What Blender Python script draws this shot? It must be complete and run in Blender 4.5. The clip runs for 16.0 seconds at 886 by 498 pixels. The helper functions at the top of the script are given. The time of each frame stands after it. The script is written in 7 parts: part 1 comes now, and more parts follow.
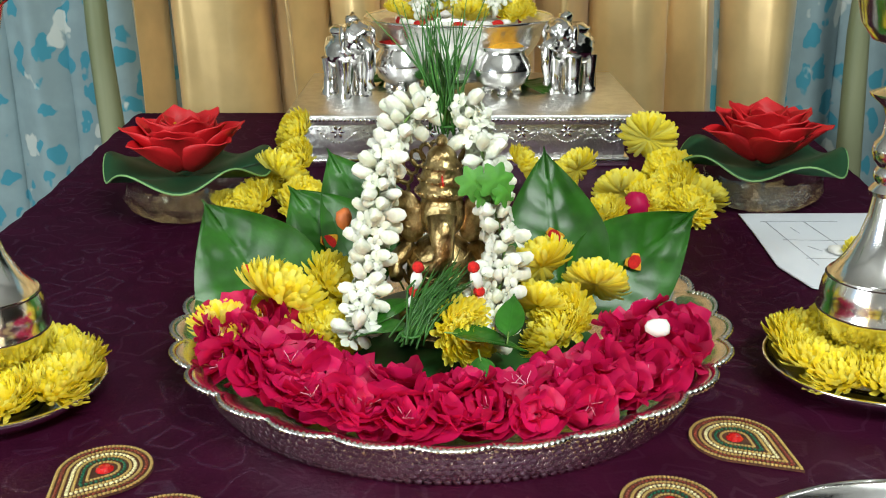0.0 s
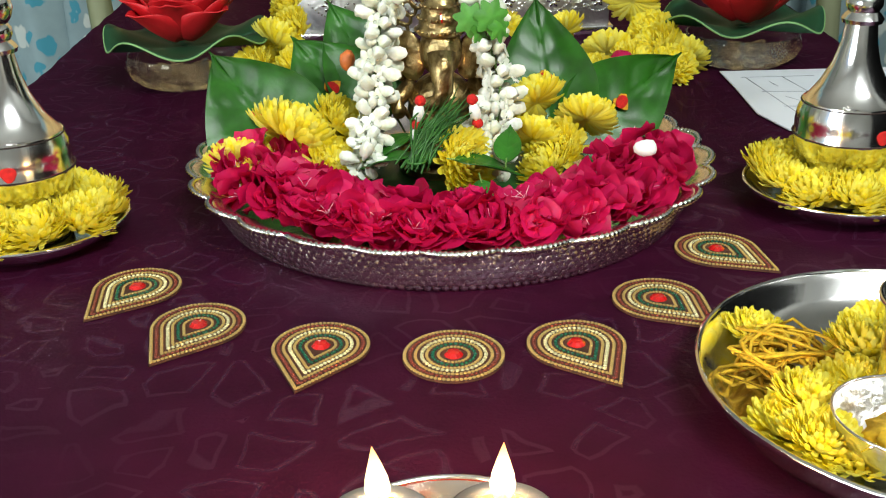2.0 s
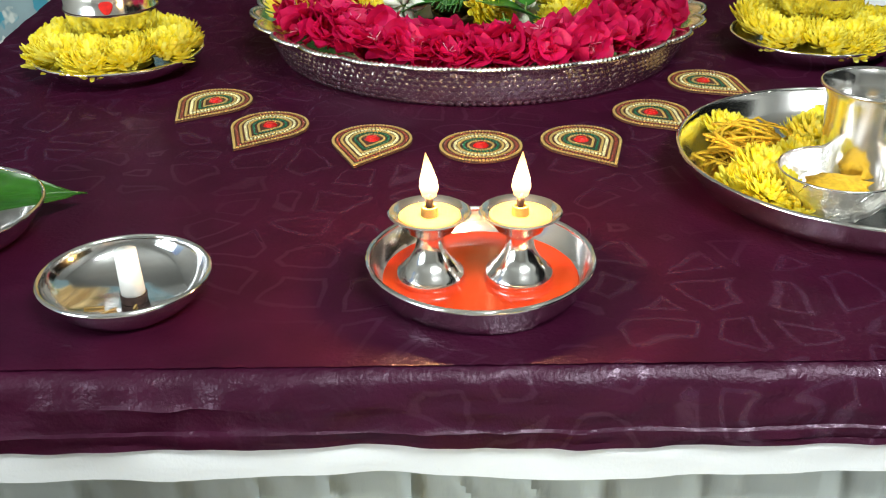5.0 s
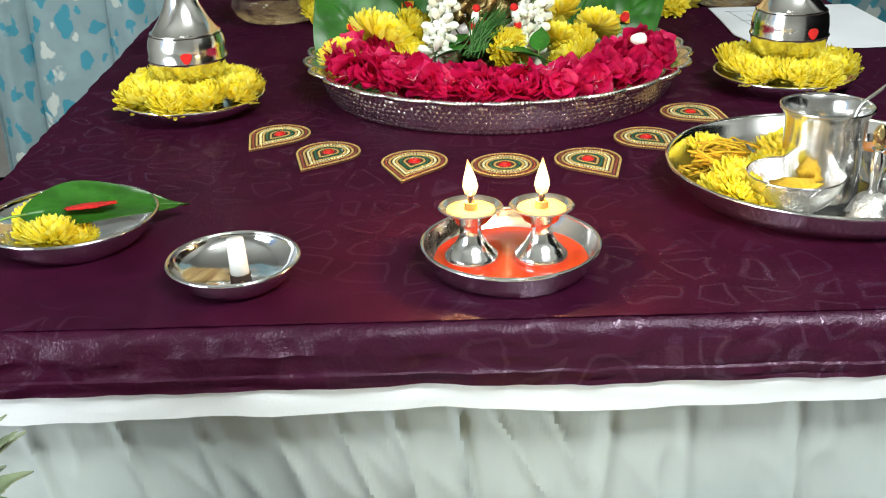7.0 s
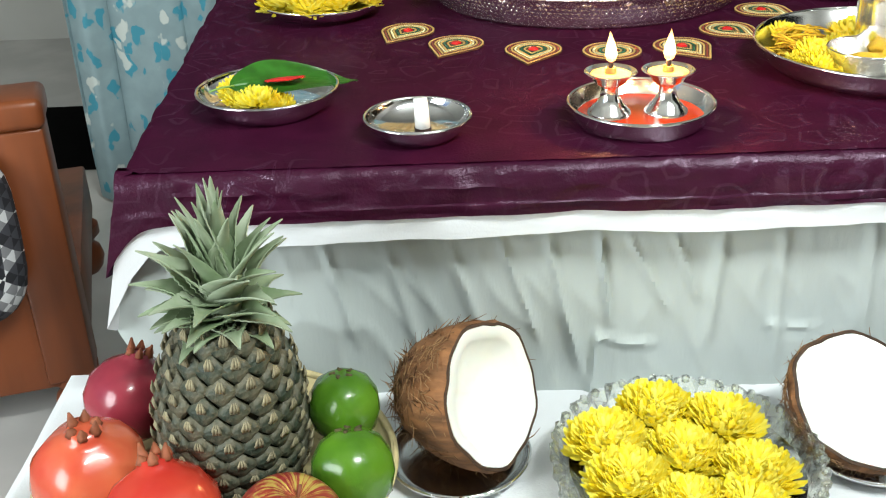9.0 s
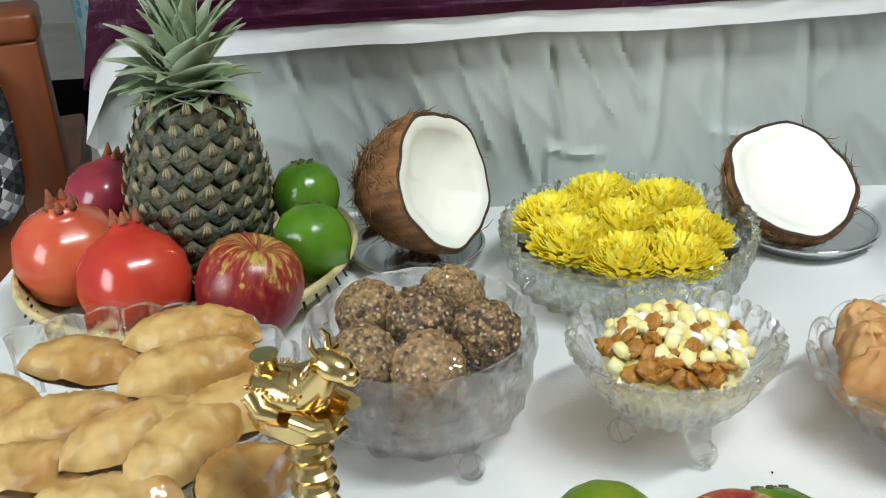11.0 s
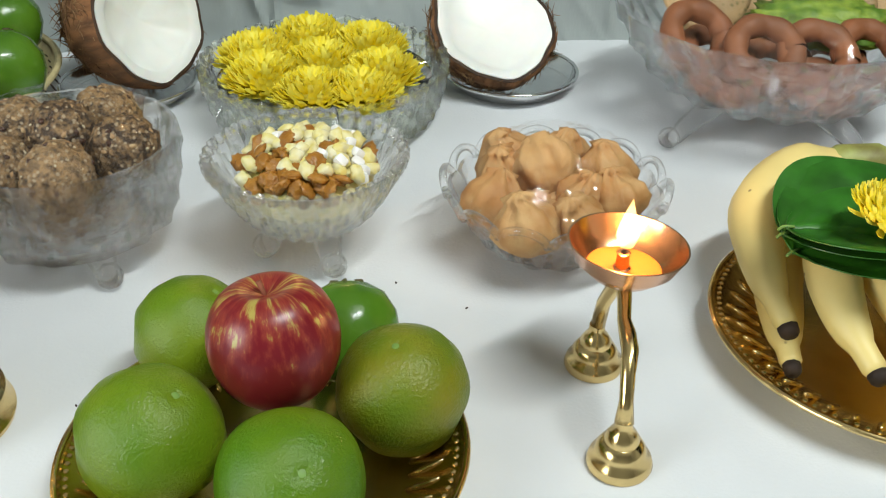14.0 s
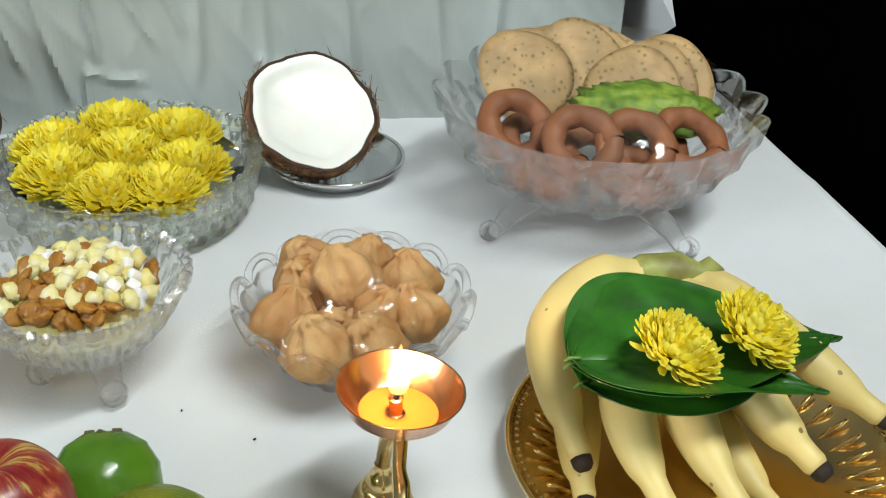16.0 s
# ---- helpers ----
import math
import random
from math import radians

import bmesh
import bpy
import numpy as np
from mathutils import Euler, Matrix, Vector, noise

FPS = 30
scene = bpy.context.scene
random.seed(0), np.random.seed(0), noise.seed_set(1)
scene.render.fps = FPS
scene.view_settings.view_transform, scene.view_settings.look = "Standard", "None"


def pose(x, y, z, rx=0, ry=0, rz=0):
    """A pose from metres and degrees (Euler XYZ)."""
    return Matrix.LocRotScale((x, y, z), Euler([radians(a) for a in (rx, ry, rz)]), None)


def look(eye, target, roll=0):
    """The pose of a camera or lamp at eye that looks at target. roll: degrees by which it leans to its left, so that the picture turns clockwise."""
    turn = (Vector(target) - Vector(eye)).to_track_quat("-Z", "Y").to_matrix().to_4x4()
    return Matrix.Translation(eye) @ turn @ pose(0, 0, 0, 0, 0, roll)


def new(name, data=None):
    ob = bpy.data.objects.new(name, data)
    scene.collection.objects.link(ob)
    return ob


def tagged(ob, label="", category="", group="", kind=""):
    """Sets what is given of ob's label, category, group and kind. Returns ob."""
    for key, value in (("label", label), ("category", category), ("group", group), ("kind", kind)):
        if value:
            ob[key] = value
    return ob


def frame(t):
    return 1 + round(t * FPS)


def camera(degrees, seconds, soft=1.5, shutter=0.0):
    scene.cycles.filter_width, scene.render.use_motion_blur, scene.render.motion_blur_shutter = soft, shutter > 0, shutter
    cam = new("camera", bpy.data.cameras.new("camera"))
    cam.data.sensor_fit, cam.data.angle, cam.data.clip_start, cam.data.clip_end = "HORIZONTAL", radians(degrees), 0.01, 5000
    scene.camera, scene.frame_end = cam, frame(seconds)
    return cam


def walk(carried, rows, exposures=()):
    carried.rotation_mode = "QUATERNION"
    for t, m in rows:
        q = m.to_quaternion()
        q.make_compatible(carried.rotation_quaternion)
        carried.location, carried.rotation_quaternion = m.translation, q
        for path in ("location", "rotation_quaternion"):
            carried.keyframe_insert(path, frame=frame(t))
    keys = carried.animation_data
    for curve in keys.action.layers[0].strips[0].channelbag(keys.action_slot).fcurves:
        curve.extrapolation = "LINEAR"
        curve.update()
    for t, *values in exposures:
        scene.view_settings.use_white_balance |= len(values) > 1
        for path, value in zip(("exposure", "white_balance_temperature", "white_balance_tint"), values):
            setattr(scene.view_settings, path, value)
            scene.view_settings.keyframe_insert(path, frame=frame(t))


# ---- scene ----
cam = camera(46.3, 16.0, soft=1.1)
PATH = [
    (0, (0.19, 0.2, 1.063), (0.186, 2.093, 0.415), -0.2),
    (0.5, (0.186, 0.179, 1.051), (0.189, 2.063, 0.38), -0.8),
    (1, (0.18, 0.161, 1.04), (0.195, 2.027, 0.321), -1.1),
    (1.5, (0.175, 0.144, 1.031), (0.197, 1.989, 0.258), -0.8),
    (2, (0.175, 0.134, 1.026), (0.203, 1.966, 0.223), -1.2),
    (2.5, (0.171, 0.123, 1.02), (0.196, 1.947, 0.201), -1.5),
    (3, (0.169, 0.108, 1.007), (0.187, 1.923, 0.168), -1.1),
    (3.5, (0.166, 0.094, 0.995), (0.178, 1.896, 0.128), -1.8),
    (4, (0.163, 0.069, 0.993), (0.174, 1.859, 0.101), -1.1),
    (4.5, (0.163, 0.03, 0.989), (0.168, 1.81, 0.076), -0.9),
    (4.7, (0.162, 0.006, 0.993), (0.164, 1.783, 0.076), -0.6),
    (6.8, (0.145, -0.154, 1.026), (0.127, 1.67, 0.205), -1.7),
    (7, (0.14, -0.175, 1.028), (0.126, 1.651, 0.211), -1.7),
    (7.5, (0.13, -0.213, 1.029), (0.12, 1.611, 0.207), -1.3),
    (8, (0.092, -0.253, 1.026), (0.08, 1.56, 0.181), -2.1),
    (8.5, (0.046, -0.304, 1.028), (0.03, 1.492, 0.146), -2.2),
    (9, (0.019, -0.348, 1.032), (0.011, 1.433, 0.122), -2.1),
    (9.2, (0.012, -0.362, 1.029), (0.01, 1.41, 0.102), -2.1),
    (11.3, (0.071, -0.482, 0.877), (0.043, 1.316, 0.003), -3.8),
    (11.5, (0.08, -0.487, 0.87), (0.065, 1.304, -0.021), -3.8),
    (12, (0.087, -0.505, 0.862), (0.116, 1.245, -0.107), -4.0),
    (12.5, (0.106, -0.524, 0.855), (0.161, 1.203, -0.153), -3.9),
    (13, (0.141, -0.528, 0.856), (0.239, 1.174, -0.19), -1.8),
    (13.5, (0.17, -0.525, 0.859), (0.303, 1.173, -0.189), -0.2),
    (14, (0.205, -0.524, 0.864), (0.371, 1.162, -0.199), 0.6),
    (14.5, (0.236, -0.521, 0.87), (0.446, 1.148, -0.211), 1.2),
    (15, (0.263, -0.515, 0.875), (0.547, 1.143, -0.207), 2.9),
    (15.5, (0.285, -0.503, 0.89), (0.648, 1.147, -0.182), 3.6),
    (16, (0.276, -0.476, 0.895), (0.627, 1.209, -0.123), 2.6),
]
walk(cam, [(t, look(eye, target, roll)) for t, eye, target, roll in PATH],
     exposures=[(0, -0.3), (4.5, -0.24), (7, -0.12), (9.2, -0.06), (11.3, -0.68), (13, -0.82), (16, -0.78)])

U, L = 0.735, 0.51
# ---- light ----
world = bpy.data.worlds.new("world")
scene.world = world
world.use_nodes = True
sky = world.node_tree.nodes.new("ShaderNodeTexSky")
sky.sky_type, sky.sun_disc, sky.sun_elevation, sky.sun_rotation = "NISHITA", False, radians(40), radians(200)
world.node_tree.links.new(sky.outputs[0], world.node_tree.nodes["Background"].inputs[0])
world.node_tree.nodes["Background"].inputs[1].default_value = 0.12


def area(name, m, sx, sy, power, color=(1, 1, 1)):
    d = bpy.data.lights.new(name, "AREA")
    d.shape, d.size, d.size_y, d.energy, d.color = "RECTANGLE", sx, sy, power, color
    ob = new(name, d)
    ob.matrix_world = m
    return ob


# daylight through the window behind the camera, and two tube lights
area("window_light", look((-1.95, -1.15, 1.4), (0.1, 0.5, 0.65)), 1.3, 1.3, 78, (0.92, 0.99, 1.0))
area("tube_light", look((0.95, -0.75, 2.6), (0.2, 0.5, 0.6)), 1.2, 0.1, 78, (0.93, 1.0, 0.98))

# the three burning flames
for fx, fy, fz, watts in ((0.1535, 0.449, U + 0.062, 0.85), (0.2, 0.449, U + 0.062, 0.85), (0.3345, -0.11, L + 0.101, 0.35)):
    fd = bpy.data.lights.new("flame_light", "POINT")
    fd.energy, fd.color, fd.shadow_soft_size = watts, (1.0, 0.55, 0.2), 0.004
    new("flame_light", fd).matrix_world = pose(fx, fy, fz)

# ---- materials ----


def mat(name, color, rough=0.5, metal=0.0, var=0.0, scale=40.0, bump=0.0, bscale=None, color2=None, transmission=0.0, ior=1.45, sheen=0.0, spec=0.5, coat=0.0, sub=0.0, detail=4.0, stretch=None):
    m = bpy.data.materials.new(name)
    m.use_nodes = True
    nt = m.node_tree
    b = nt.nodes["Principled BSDF"]
    col = (*color, 1)
    b.inputs["Base Color"].default_value = col
    b.inputs["Roughness"].default_value = rough
    b.inputs["Metallic"].default_value = metal
    b.inputs["Transmission Weight"].default_value = transmission
    b.inputs["IOR"].default_value = ior
    b.inputs["Sheen Weight"].default_value = sheen
    b.inputs["Specular IOR Level"].default_value = spec
    b.inputs["Coat Weight"].default_value = coat
    b.inputs["Subsurface Weight"].default_value = sub
    b.inputs["Subsurface Radius"].default_value = (0.006, 0.004, 0.003)
    tc = nt.nodes.new("ShaderNodeTexCoord")
    src = tc.outputs["Object"]
    if stretch:
        mp = nt.nodes.new("ShaderNodeMapping")
        mp.inputs["Scale"].default_value = stretch
        nt.links.new(src, mp.inputs["Vector"])
        src = mp.outputs["Vector"]
    if var or color2:
        n = nt.nodes.new("ShaderNodeTexNoise")
        n.inputs["Scale"].default_value, n.inputs["Detail"].default_value = scale, detail
        nt.links.new(src, n.inputs["Vector"])
        oi = nt.nodes.new("ShaderNodeObjectInfo")
        ramp = nt.nodes.new("ShaderNodeValToRGB")
        c2 = color2 or tuple(c * (1 - var) for c in color)
        c1 = color if color2 else tuple(min(1, c * (1 + var)) for c in color)
        ramp.color_ramp.elements[0].position, ramp.color_ramp.elements[1].position = 0.35, 0.65
        ramp.color_ramp.elements[0].color, ramp.color_ramp.elements[1].color = (*c1, 1), (*c2, 1)
        add = nt.nodes.new("ShaderNodeMath")
        add.operation = "MULTIPLY_ADD"
        add.inputs[1].default_value, add.inputs[2].default_value = 0.16, -0.08
        sm = nt.nodes.new("ShaderNodeMath")
        nt.links.new(oi.outputs["Random"], add.inputs[0])
        nt.links.new(add.outputs[0], sm.inputs[0])
        nt.links.new(n.outputs["Fac"], sm.inputs[1])
        nt.links.new(sm.outputs[0], ramp.inputs["Fac"])
        nt.links.new(ramp.outputs["Color"], b.inputs["Base Color"])
    if bump:
        n2 = nt.nodes.new("ShaderNodeTexNoise")
        n2.inputs["Scale"].default_value, n2.inputs["Detail"].default_value = bscale or scale * 4, 5
        nt.links.new(src, n2.inputs["Vector"])
        bp = nt.nodes.new("ShaderNodeBump")
        bp.inputs["Strength"].default_value, bp.inputs["Distance"].default_value = bump, 0.002
        nt.links.new(n2.outputs["Fac"], bp.inputs["Height"])
        nt.links.new(bp.outputs["Normal"], b.inputs["Normal"])
    return m


def damask(m):
    """Woven outlines of rounded triangles in patches, glossier and slightly lighter than the satin, over fine weft ribs."""
    nt = m.node_tree
    b = nt.nodes["Principled BSDF"]
    tc = nt.nodes.new("ShaderNodeTexCoord")
    n = nt.nodes.new("ShaderNodeTexNoise")
    n.inputs["Scale"].default_value = 14
    nt.links.new(tc.outputs["Object"], n.inputs["Vector"])
    ad = nt.nodes.new("ShaderNodeMixRGB")
    ad.blend_type, ad.inputs["Fac"].default_value = "ADD", 0.03
    nt.links.new(tc.outputs["Object"], ad.inputs["Color1"])
    nt.links.new(n.outputs["Color"], ad.inputs["Color2"])
    v = nt.nodes.new("ShaderNodeTexVoronoi")
    v.feature = "DISTANCE_TO_EDGE"
    v.inputs["Scale"].default_value, v.inputs["Randomness"].default_value = 27, 0.9
    nt.links.new(ad.outputs["Color"], v.inputs["Vector"])
    band = nt.nodes.new("ShaderNodeMath")
    band.operation, band.inputs[1].default_value = "SUBTRACT", 0.17
    nt.links.new(v.outputs["Distance"], band.inputs[0])
    ab = nt.nodes.new("ShaderNodeMath")
    ab.operation = "ABSOLUTE"
    nt.links.new(band.outputs[0], ab.inputs[0])
    r = nt.nodes.new("ShaderNodeMapRange")
    r.inputs["From Min"].default_value, r.inputs["From Max"].default_value = 0.018, 0.04
    r.inputs["To Min"].default_value, r.inputs["To Max"].default_value = 1, 0
    nt.links.new(ab.outputs[0], r.inputs["Value"])
    n2 = nt.nodes.new("ShaderNodeTexNoise")
    n2.inputs["Scale"].default_value, n2.inputs["Detail"].default_value = 6, 1
    nt.links.new(tc.outputs["Object"], n2.inputs["Vector"])
    pr = nt.nodes.new("ShaderNodeMapRange")
    pr.inputs["From Min"].default_value, pr.inputs["From Max"].default_value = 0.38, 0.62
    nt.links.new(n2.outputs["Fac"], pr.inputs["Value"])
    mm = nt.nodes.new("ShaderNodeMath")
    mm.operation = "MULTIPLY"
    nt.links.new(r.outputs["Result"], mm.inputs[0])
    nt.links.new(pr.outputs["Result"], mm.inputs[1])
    rr = nt.nodes.new("ShaderNodeMapRange")
    rr.inputs["To Min"].default_value, rr.inputs["To Max"].default_value = 0.34, 0.24
    nt.links.new(mm.outputs[0], rr.inputs["Value"])
    nt.links.new(rr.outputs["Result"], b.inputs["Roughness"])
    cm = nt.nodes.new("ShaderNodeMixRGB")
    old = b.inputs["Base Color"].links[0].from_socket
    nt.links.new(old, cm.inputs["Color1"])
    cm.inputs["Color2"].default_value = (0.043, 0.009, 0.027, 1)
    nt.links.new(mm.outputs[0], cm.inputs["Fac"])
    di, gl = nt.nodes.new("ShaderNodeBsdfDiffuse"), nt.nodes.new("ShaderNodeBsdfGlossy")
    nt.links.new(cm.outputs["Color"], di.inputs["Color"])
    gl.inputs["Color"].default_value = (0.9, 0.72, 0.92, 1)
    nt.links.new(rr.outputs["Result"], gl.inputs["Roughness"])
    for sh in (di, gl):
        nt.links.new(b.inputs["Normal"].links[0].from_socket, sh.inputs["Normal"])
    ga = nt.nodes.new("ShaderNodeMapRange")
    ga.inputs["To Min"].default_value, ga.inputs["To Max"].default_value = 0.026, 0.06
    nt.links.new(mm.outputs[0], ga.inputs["Value"])
    mx = nt.nodes.new("ShaderNodeMixShader")
    nt.links.new(ga.outputs["Result"], mx.inputs[0])
    nt.links.new(di.outputs[0], mx.inputs[1])
    nt.links.new(gl.outputs[0], mx.inputs[2])
    nt.links.new(mx.outputs[0], nt.nodes["Material Output"].inputs["Surface"])
    return m


def leafprint(m):
    """A curtain print: scattered turquoise and white leaf blots."""
    nt = m.node_tree
    b = nt.nodes["Principled BSDF"]
    tc = nt.nodes.new("ShaderNodeTexCoord")
    last = b.inputs["Base Color"].links[0].from_socket
    for seed, scale, size, color in ((0.0, 19, 0.3, (0.03, 0.25, 0.34, 1)), (3.3, 13, 0.2, (0.56, 0.6, 0.56, 1))):
        mp = nt.nodes.new("ShaderNodeMapping")
        mp.inputs["Scale"].default_value = (1.25, 0.0, 0.85)
        mp.inputs["Rotation"].default_value = (0, 0.35 - seed * 0.2, 0)
        mp.inputs["Location"].default_value = (seed, 0, seed)
        nt.links.new(tc.outputs["Object"], mp.inputs["Vector"])
        dn = nt.nodes.new("ShaderNodeTexNoise")
        dn.inputs["Scale"].default_value = 26
        nt.links.new(mp.outputs["Vector"], dn.inputs["Vector"])
        dm = nt.nodes.new("ShaderNodeMixRGB")
        dm.blend_type, dm.inputs["Fac"].default_value = "ADD", 0.06
        nt.links.new(mp.outputs["Vector"], dm.inputs["Color1"])
        nt.links.new(dn.outputs["Color"], dm.inputs["Color2"])
        v = nt.nodes.new("ShaderNodeTexVoronoi")
        v.inputs["Scale"].default_value, v.inputs["Randomness"].default_value = scale, 0.85
        nt.links.new(dm.outputs["Color"], v.inputs["Vector"])
        r = nt.nodes.new("ShaderNodeMapRange")
        r.inputs["From Min"].default_value, r.inputs["From Max"].default_value = size, size + 0.05
        r.inputs["To Min"].default_value, r.inputs["To Max"].default_value = 0.9, 0
        nt.links.new(v.outputs["Distance"], r.inputs["Value"])
        cm = nt.nodes.new("ShaderNodeMixRGB")
        nt.links.new(r.outputs["Result"], cm.inputs["Fac"])
        nt.links.new(last, cm.inputs["Color1"])
        cm.inputs["Color2"].default_value = color
        last = cm.outputs["Color"]
    nt.links.new(last, b.inputs["Base Color"])
    return m


def petals_vary(m, low, high, through_light=0.5):
    """Each petal of a joined flower takes its own shade between two colours."""
    nt = m.node_tree
    b = nt.nodes["Principled BSDF"]
    g = nt.nodes.new("ShaderNodeNewGeometry")
    ramp = nt.nodes.new("ShaderNodeValToRGB")
    ramp.color_ramp.elements[0].color, ramp.color_ramp.elements[1].color = (*low, 1), (*high, 1)
    b.inputs["Subsurface Radius"].default_value, b.inputs["Subsurface Scale"].default_value = (1.0, 0.7, 0.15), 0.006
    nt.links.new(g.outputs["Random Per Island"], ramp.inputs["Fac"])
    nt.links.new(ramp.outputs["Color"], b.inputs["Base Color"])
    tr = nt.nodes.new("ShaderNodeBsdfTranslucent")
    nt.links.new(ramp.outputs["Color"], tr.inputs["Color"])
    mx = nt.nodes.new("ShaderNodeMixShader")
    mx.inputs[0].default_value = through_light
    nt.links.new(b.outputs[0], mx.inputs[1])
    nt.links.new(tr.outputs[0], mx.inputs[2])
    nt.links.new(mx.outputs[0], nt.nodes["Material Output"].inputs["Surface"])
    return m


def facets(m, scale, strength):
    """Cut facets on glass: cells that each lean their own way."""
    nt = m.node_tree
    b = nt.nodes["Principled BSDF"]
    tc = nt.nodes.new("ShaderNodeTexCoord")
    v = nt.nodes.new("ShaderNodeTexVoronoi")
    v.distance = "MANHATTAN"
    v.inputs["Scale"].default_value = scale
    nt.links.new(tc.outputs["Object"], v.inputs["Vector"])
    bp = nt.nodes.new("ShaderNodeBump")
    bp.inputs["Strength"].default_value, bp.inputs["Distance"].default_value = strength, 0.006
    nt.links.new(v.outputs["Distance"], bp.inputs["Height"])
    nt.links.new(bp.outputs["Normal"], b.inputs["Normal"])
    return m


def spotted(m, color, scale, size, amount=1.0):
    """Small spots or flecks over a material's own colour."""
    nt = m.node_tree
    b = nt.nodes["Principled BSDF"]
    tc = nt.nodes.new("ShaderNodeTexCoord")
    v = nt.nodes.new("ShaderNodeTexVoronoi")
    v.inputs["Scale"].default_value = scale
    nt.links.new(tc.outputs["Object"], v.inputs["Vector"])
    r = nt.nodes.new("ShaderNodeMapRange")
    r.inputs["From Min"].default_value, r.inputs["From Max"].default_value = size, size * 1.4
    r.inputs["To Min"].default_value, r.inputs["To Max"].default_value = amount, 0
    nt.links.new(v.outputs["Distance"], r.inputs["Value"])
    cm = nt.nodes.new("ShaderNodeMixRGB")
    nt.links.new(r.outputs["Result"], cm.inputs["Fac"])
    nt.links.new(b.inputs["Base Color"].links[0].from_socket, cm.inputs["Color1"])
    cm.inputs["Color2"].default_value = (*color, 1)
    nt.links.new(cm.outputs["Color"], b.inputs["Base Color"])
    return m


def film_material():
    m = bpy.data.materials.new("cling_film")
    m.use_nodes = True
    nt = m.node_tree
    nt.nodes.remove(nt.nodes["Principled BSDF"])
    t, g = nt.nodes.new("ShaderNodeBsdfTransparent"), nt.nodes.new("ShaderNodeBsdfGlossy")
    g.inputs["Roughness"].default_value = 0.05
    tc = nt.nodes.new("ShaderNodeTexCoord")
    n = nt.nodes.new("ShaderNodeTexNoise")
    n.inputs["Scale"].default_value, n.inputs["Detail"].default_value = 60, 3
    nt.links.new(tc.outputs["Object"], n.inputs["Vector"])
    bp = nt.nodes.new("ShaderNodeBump")
    bp.inputs["Strength"].default_value, bp.inputs["Distance"].default_value = 0.3, 0.005
    nt.links.new(n.outputs["Fac"], bp.inputs["Height"])
    nt.links.new(bp.outputs["Normal"], g.inputs["Normal"])
    mx = nt.nodes.new("ShaderNodeMixShader")
    mx.inputs[0].default_value = 0.065
    nt.links.new(t.outputs[0], mx.inputs[1])
    nt.links.new(g.outputs[0], mx.inputs[2])
    nt.links.new(mx.outputs[0], nt.nodes["Material Output"].inputs["Surface"])
    return m


def flame_material():
    """A clear flame: orange at its root, yellow-white in the body, deep yellow at the tip."""
    m = bpy.data.materials.new("flame")
    m.use_nodes = True
    nt = m.node_tree
    nt.nodes.remove(nt.nodes["Principled BSDF"])
    tc, sx = nt.nodes.new("ShaderNodeTexCoord"), nt.nodes.new("ShaderNodeSeparateXYZ")
    nt.links.new(tc.outputs["Generated"], sx.inputs[0])
    ramp = nt.nodes.new("ShaderNodeValToRGB")
    e = ramp.color_ramp.elements
    e[0].position, e[0].color = 0.0, (0.35, 0.1, 0.03, 1)
    e[1].position, e[1].color = 1.0, (0.5, 0.24, 0.07, 1)
    for pos, col in ((0.18, (0.8, 0.5, 0.16, 1)), (0.42, (1.0, 0.86, 0.5, 1)), (0.72, (0.9, 0.62, 0.24, 1))):
        e.new(pos).color = col
    nt.links.new(sx.outputs["Z"], ramp.inputs["Fac"])
    em, tr, ad = nt.nodes.new("ShaderNodeEmission"), nt.nodes.new("ShaderNodeBsdfTransparent"), nt.nodes.new("ShaderNodeAddShader")
    em.inputs["Strength"].default_value = 2.6
    nt.links.new(ramp.outputs["Color"], em.inputs["Color"])
    nt.links.new(em.outputs[0], ad.inputs[0])
    nt.links.new(tr.outputs[0], ad.inputs[1])
    nt.links.new(ad.outputs[0], nt.nodes["Material Output"].inputs["Surface"])
    return m


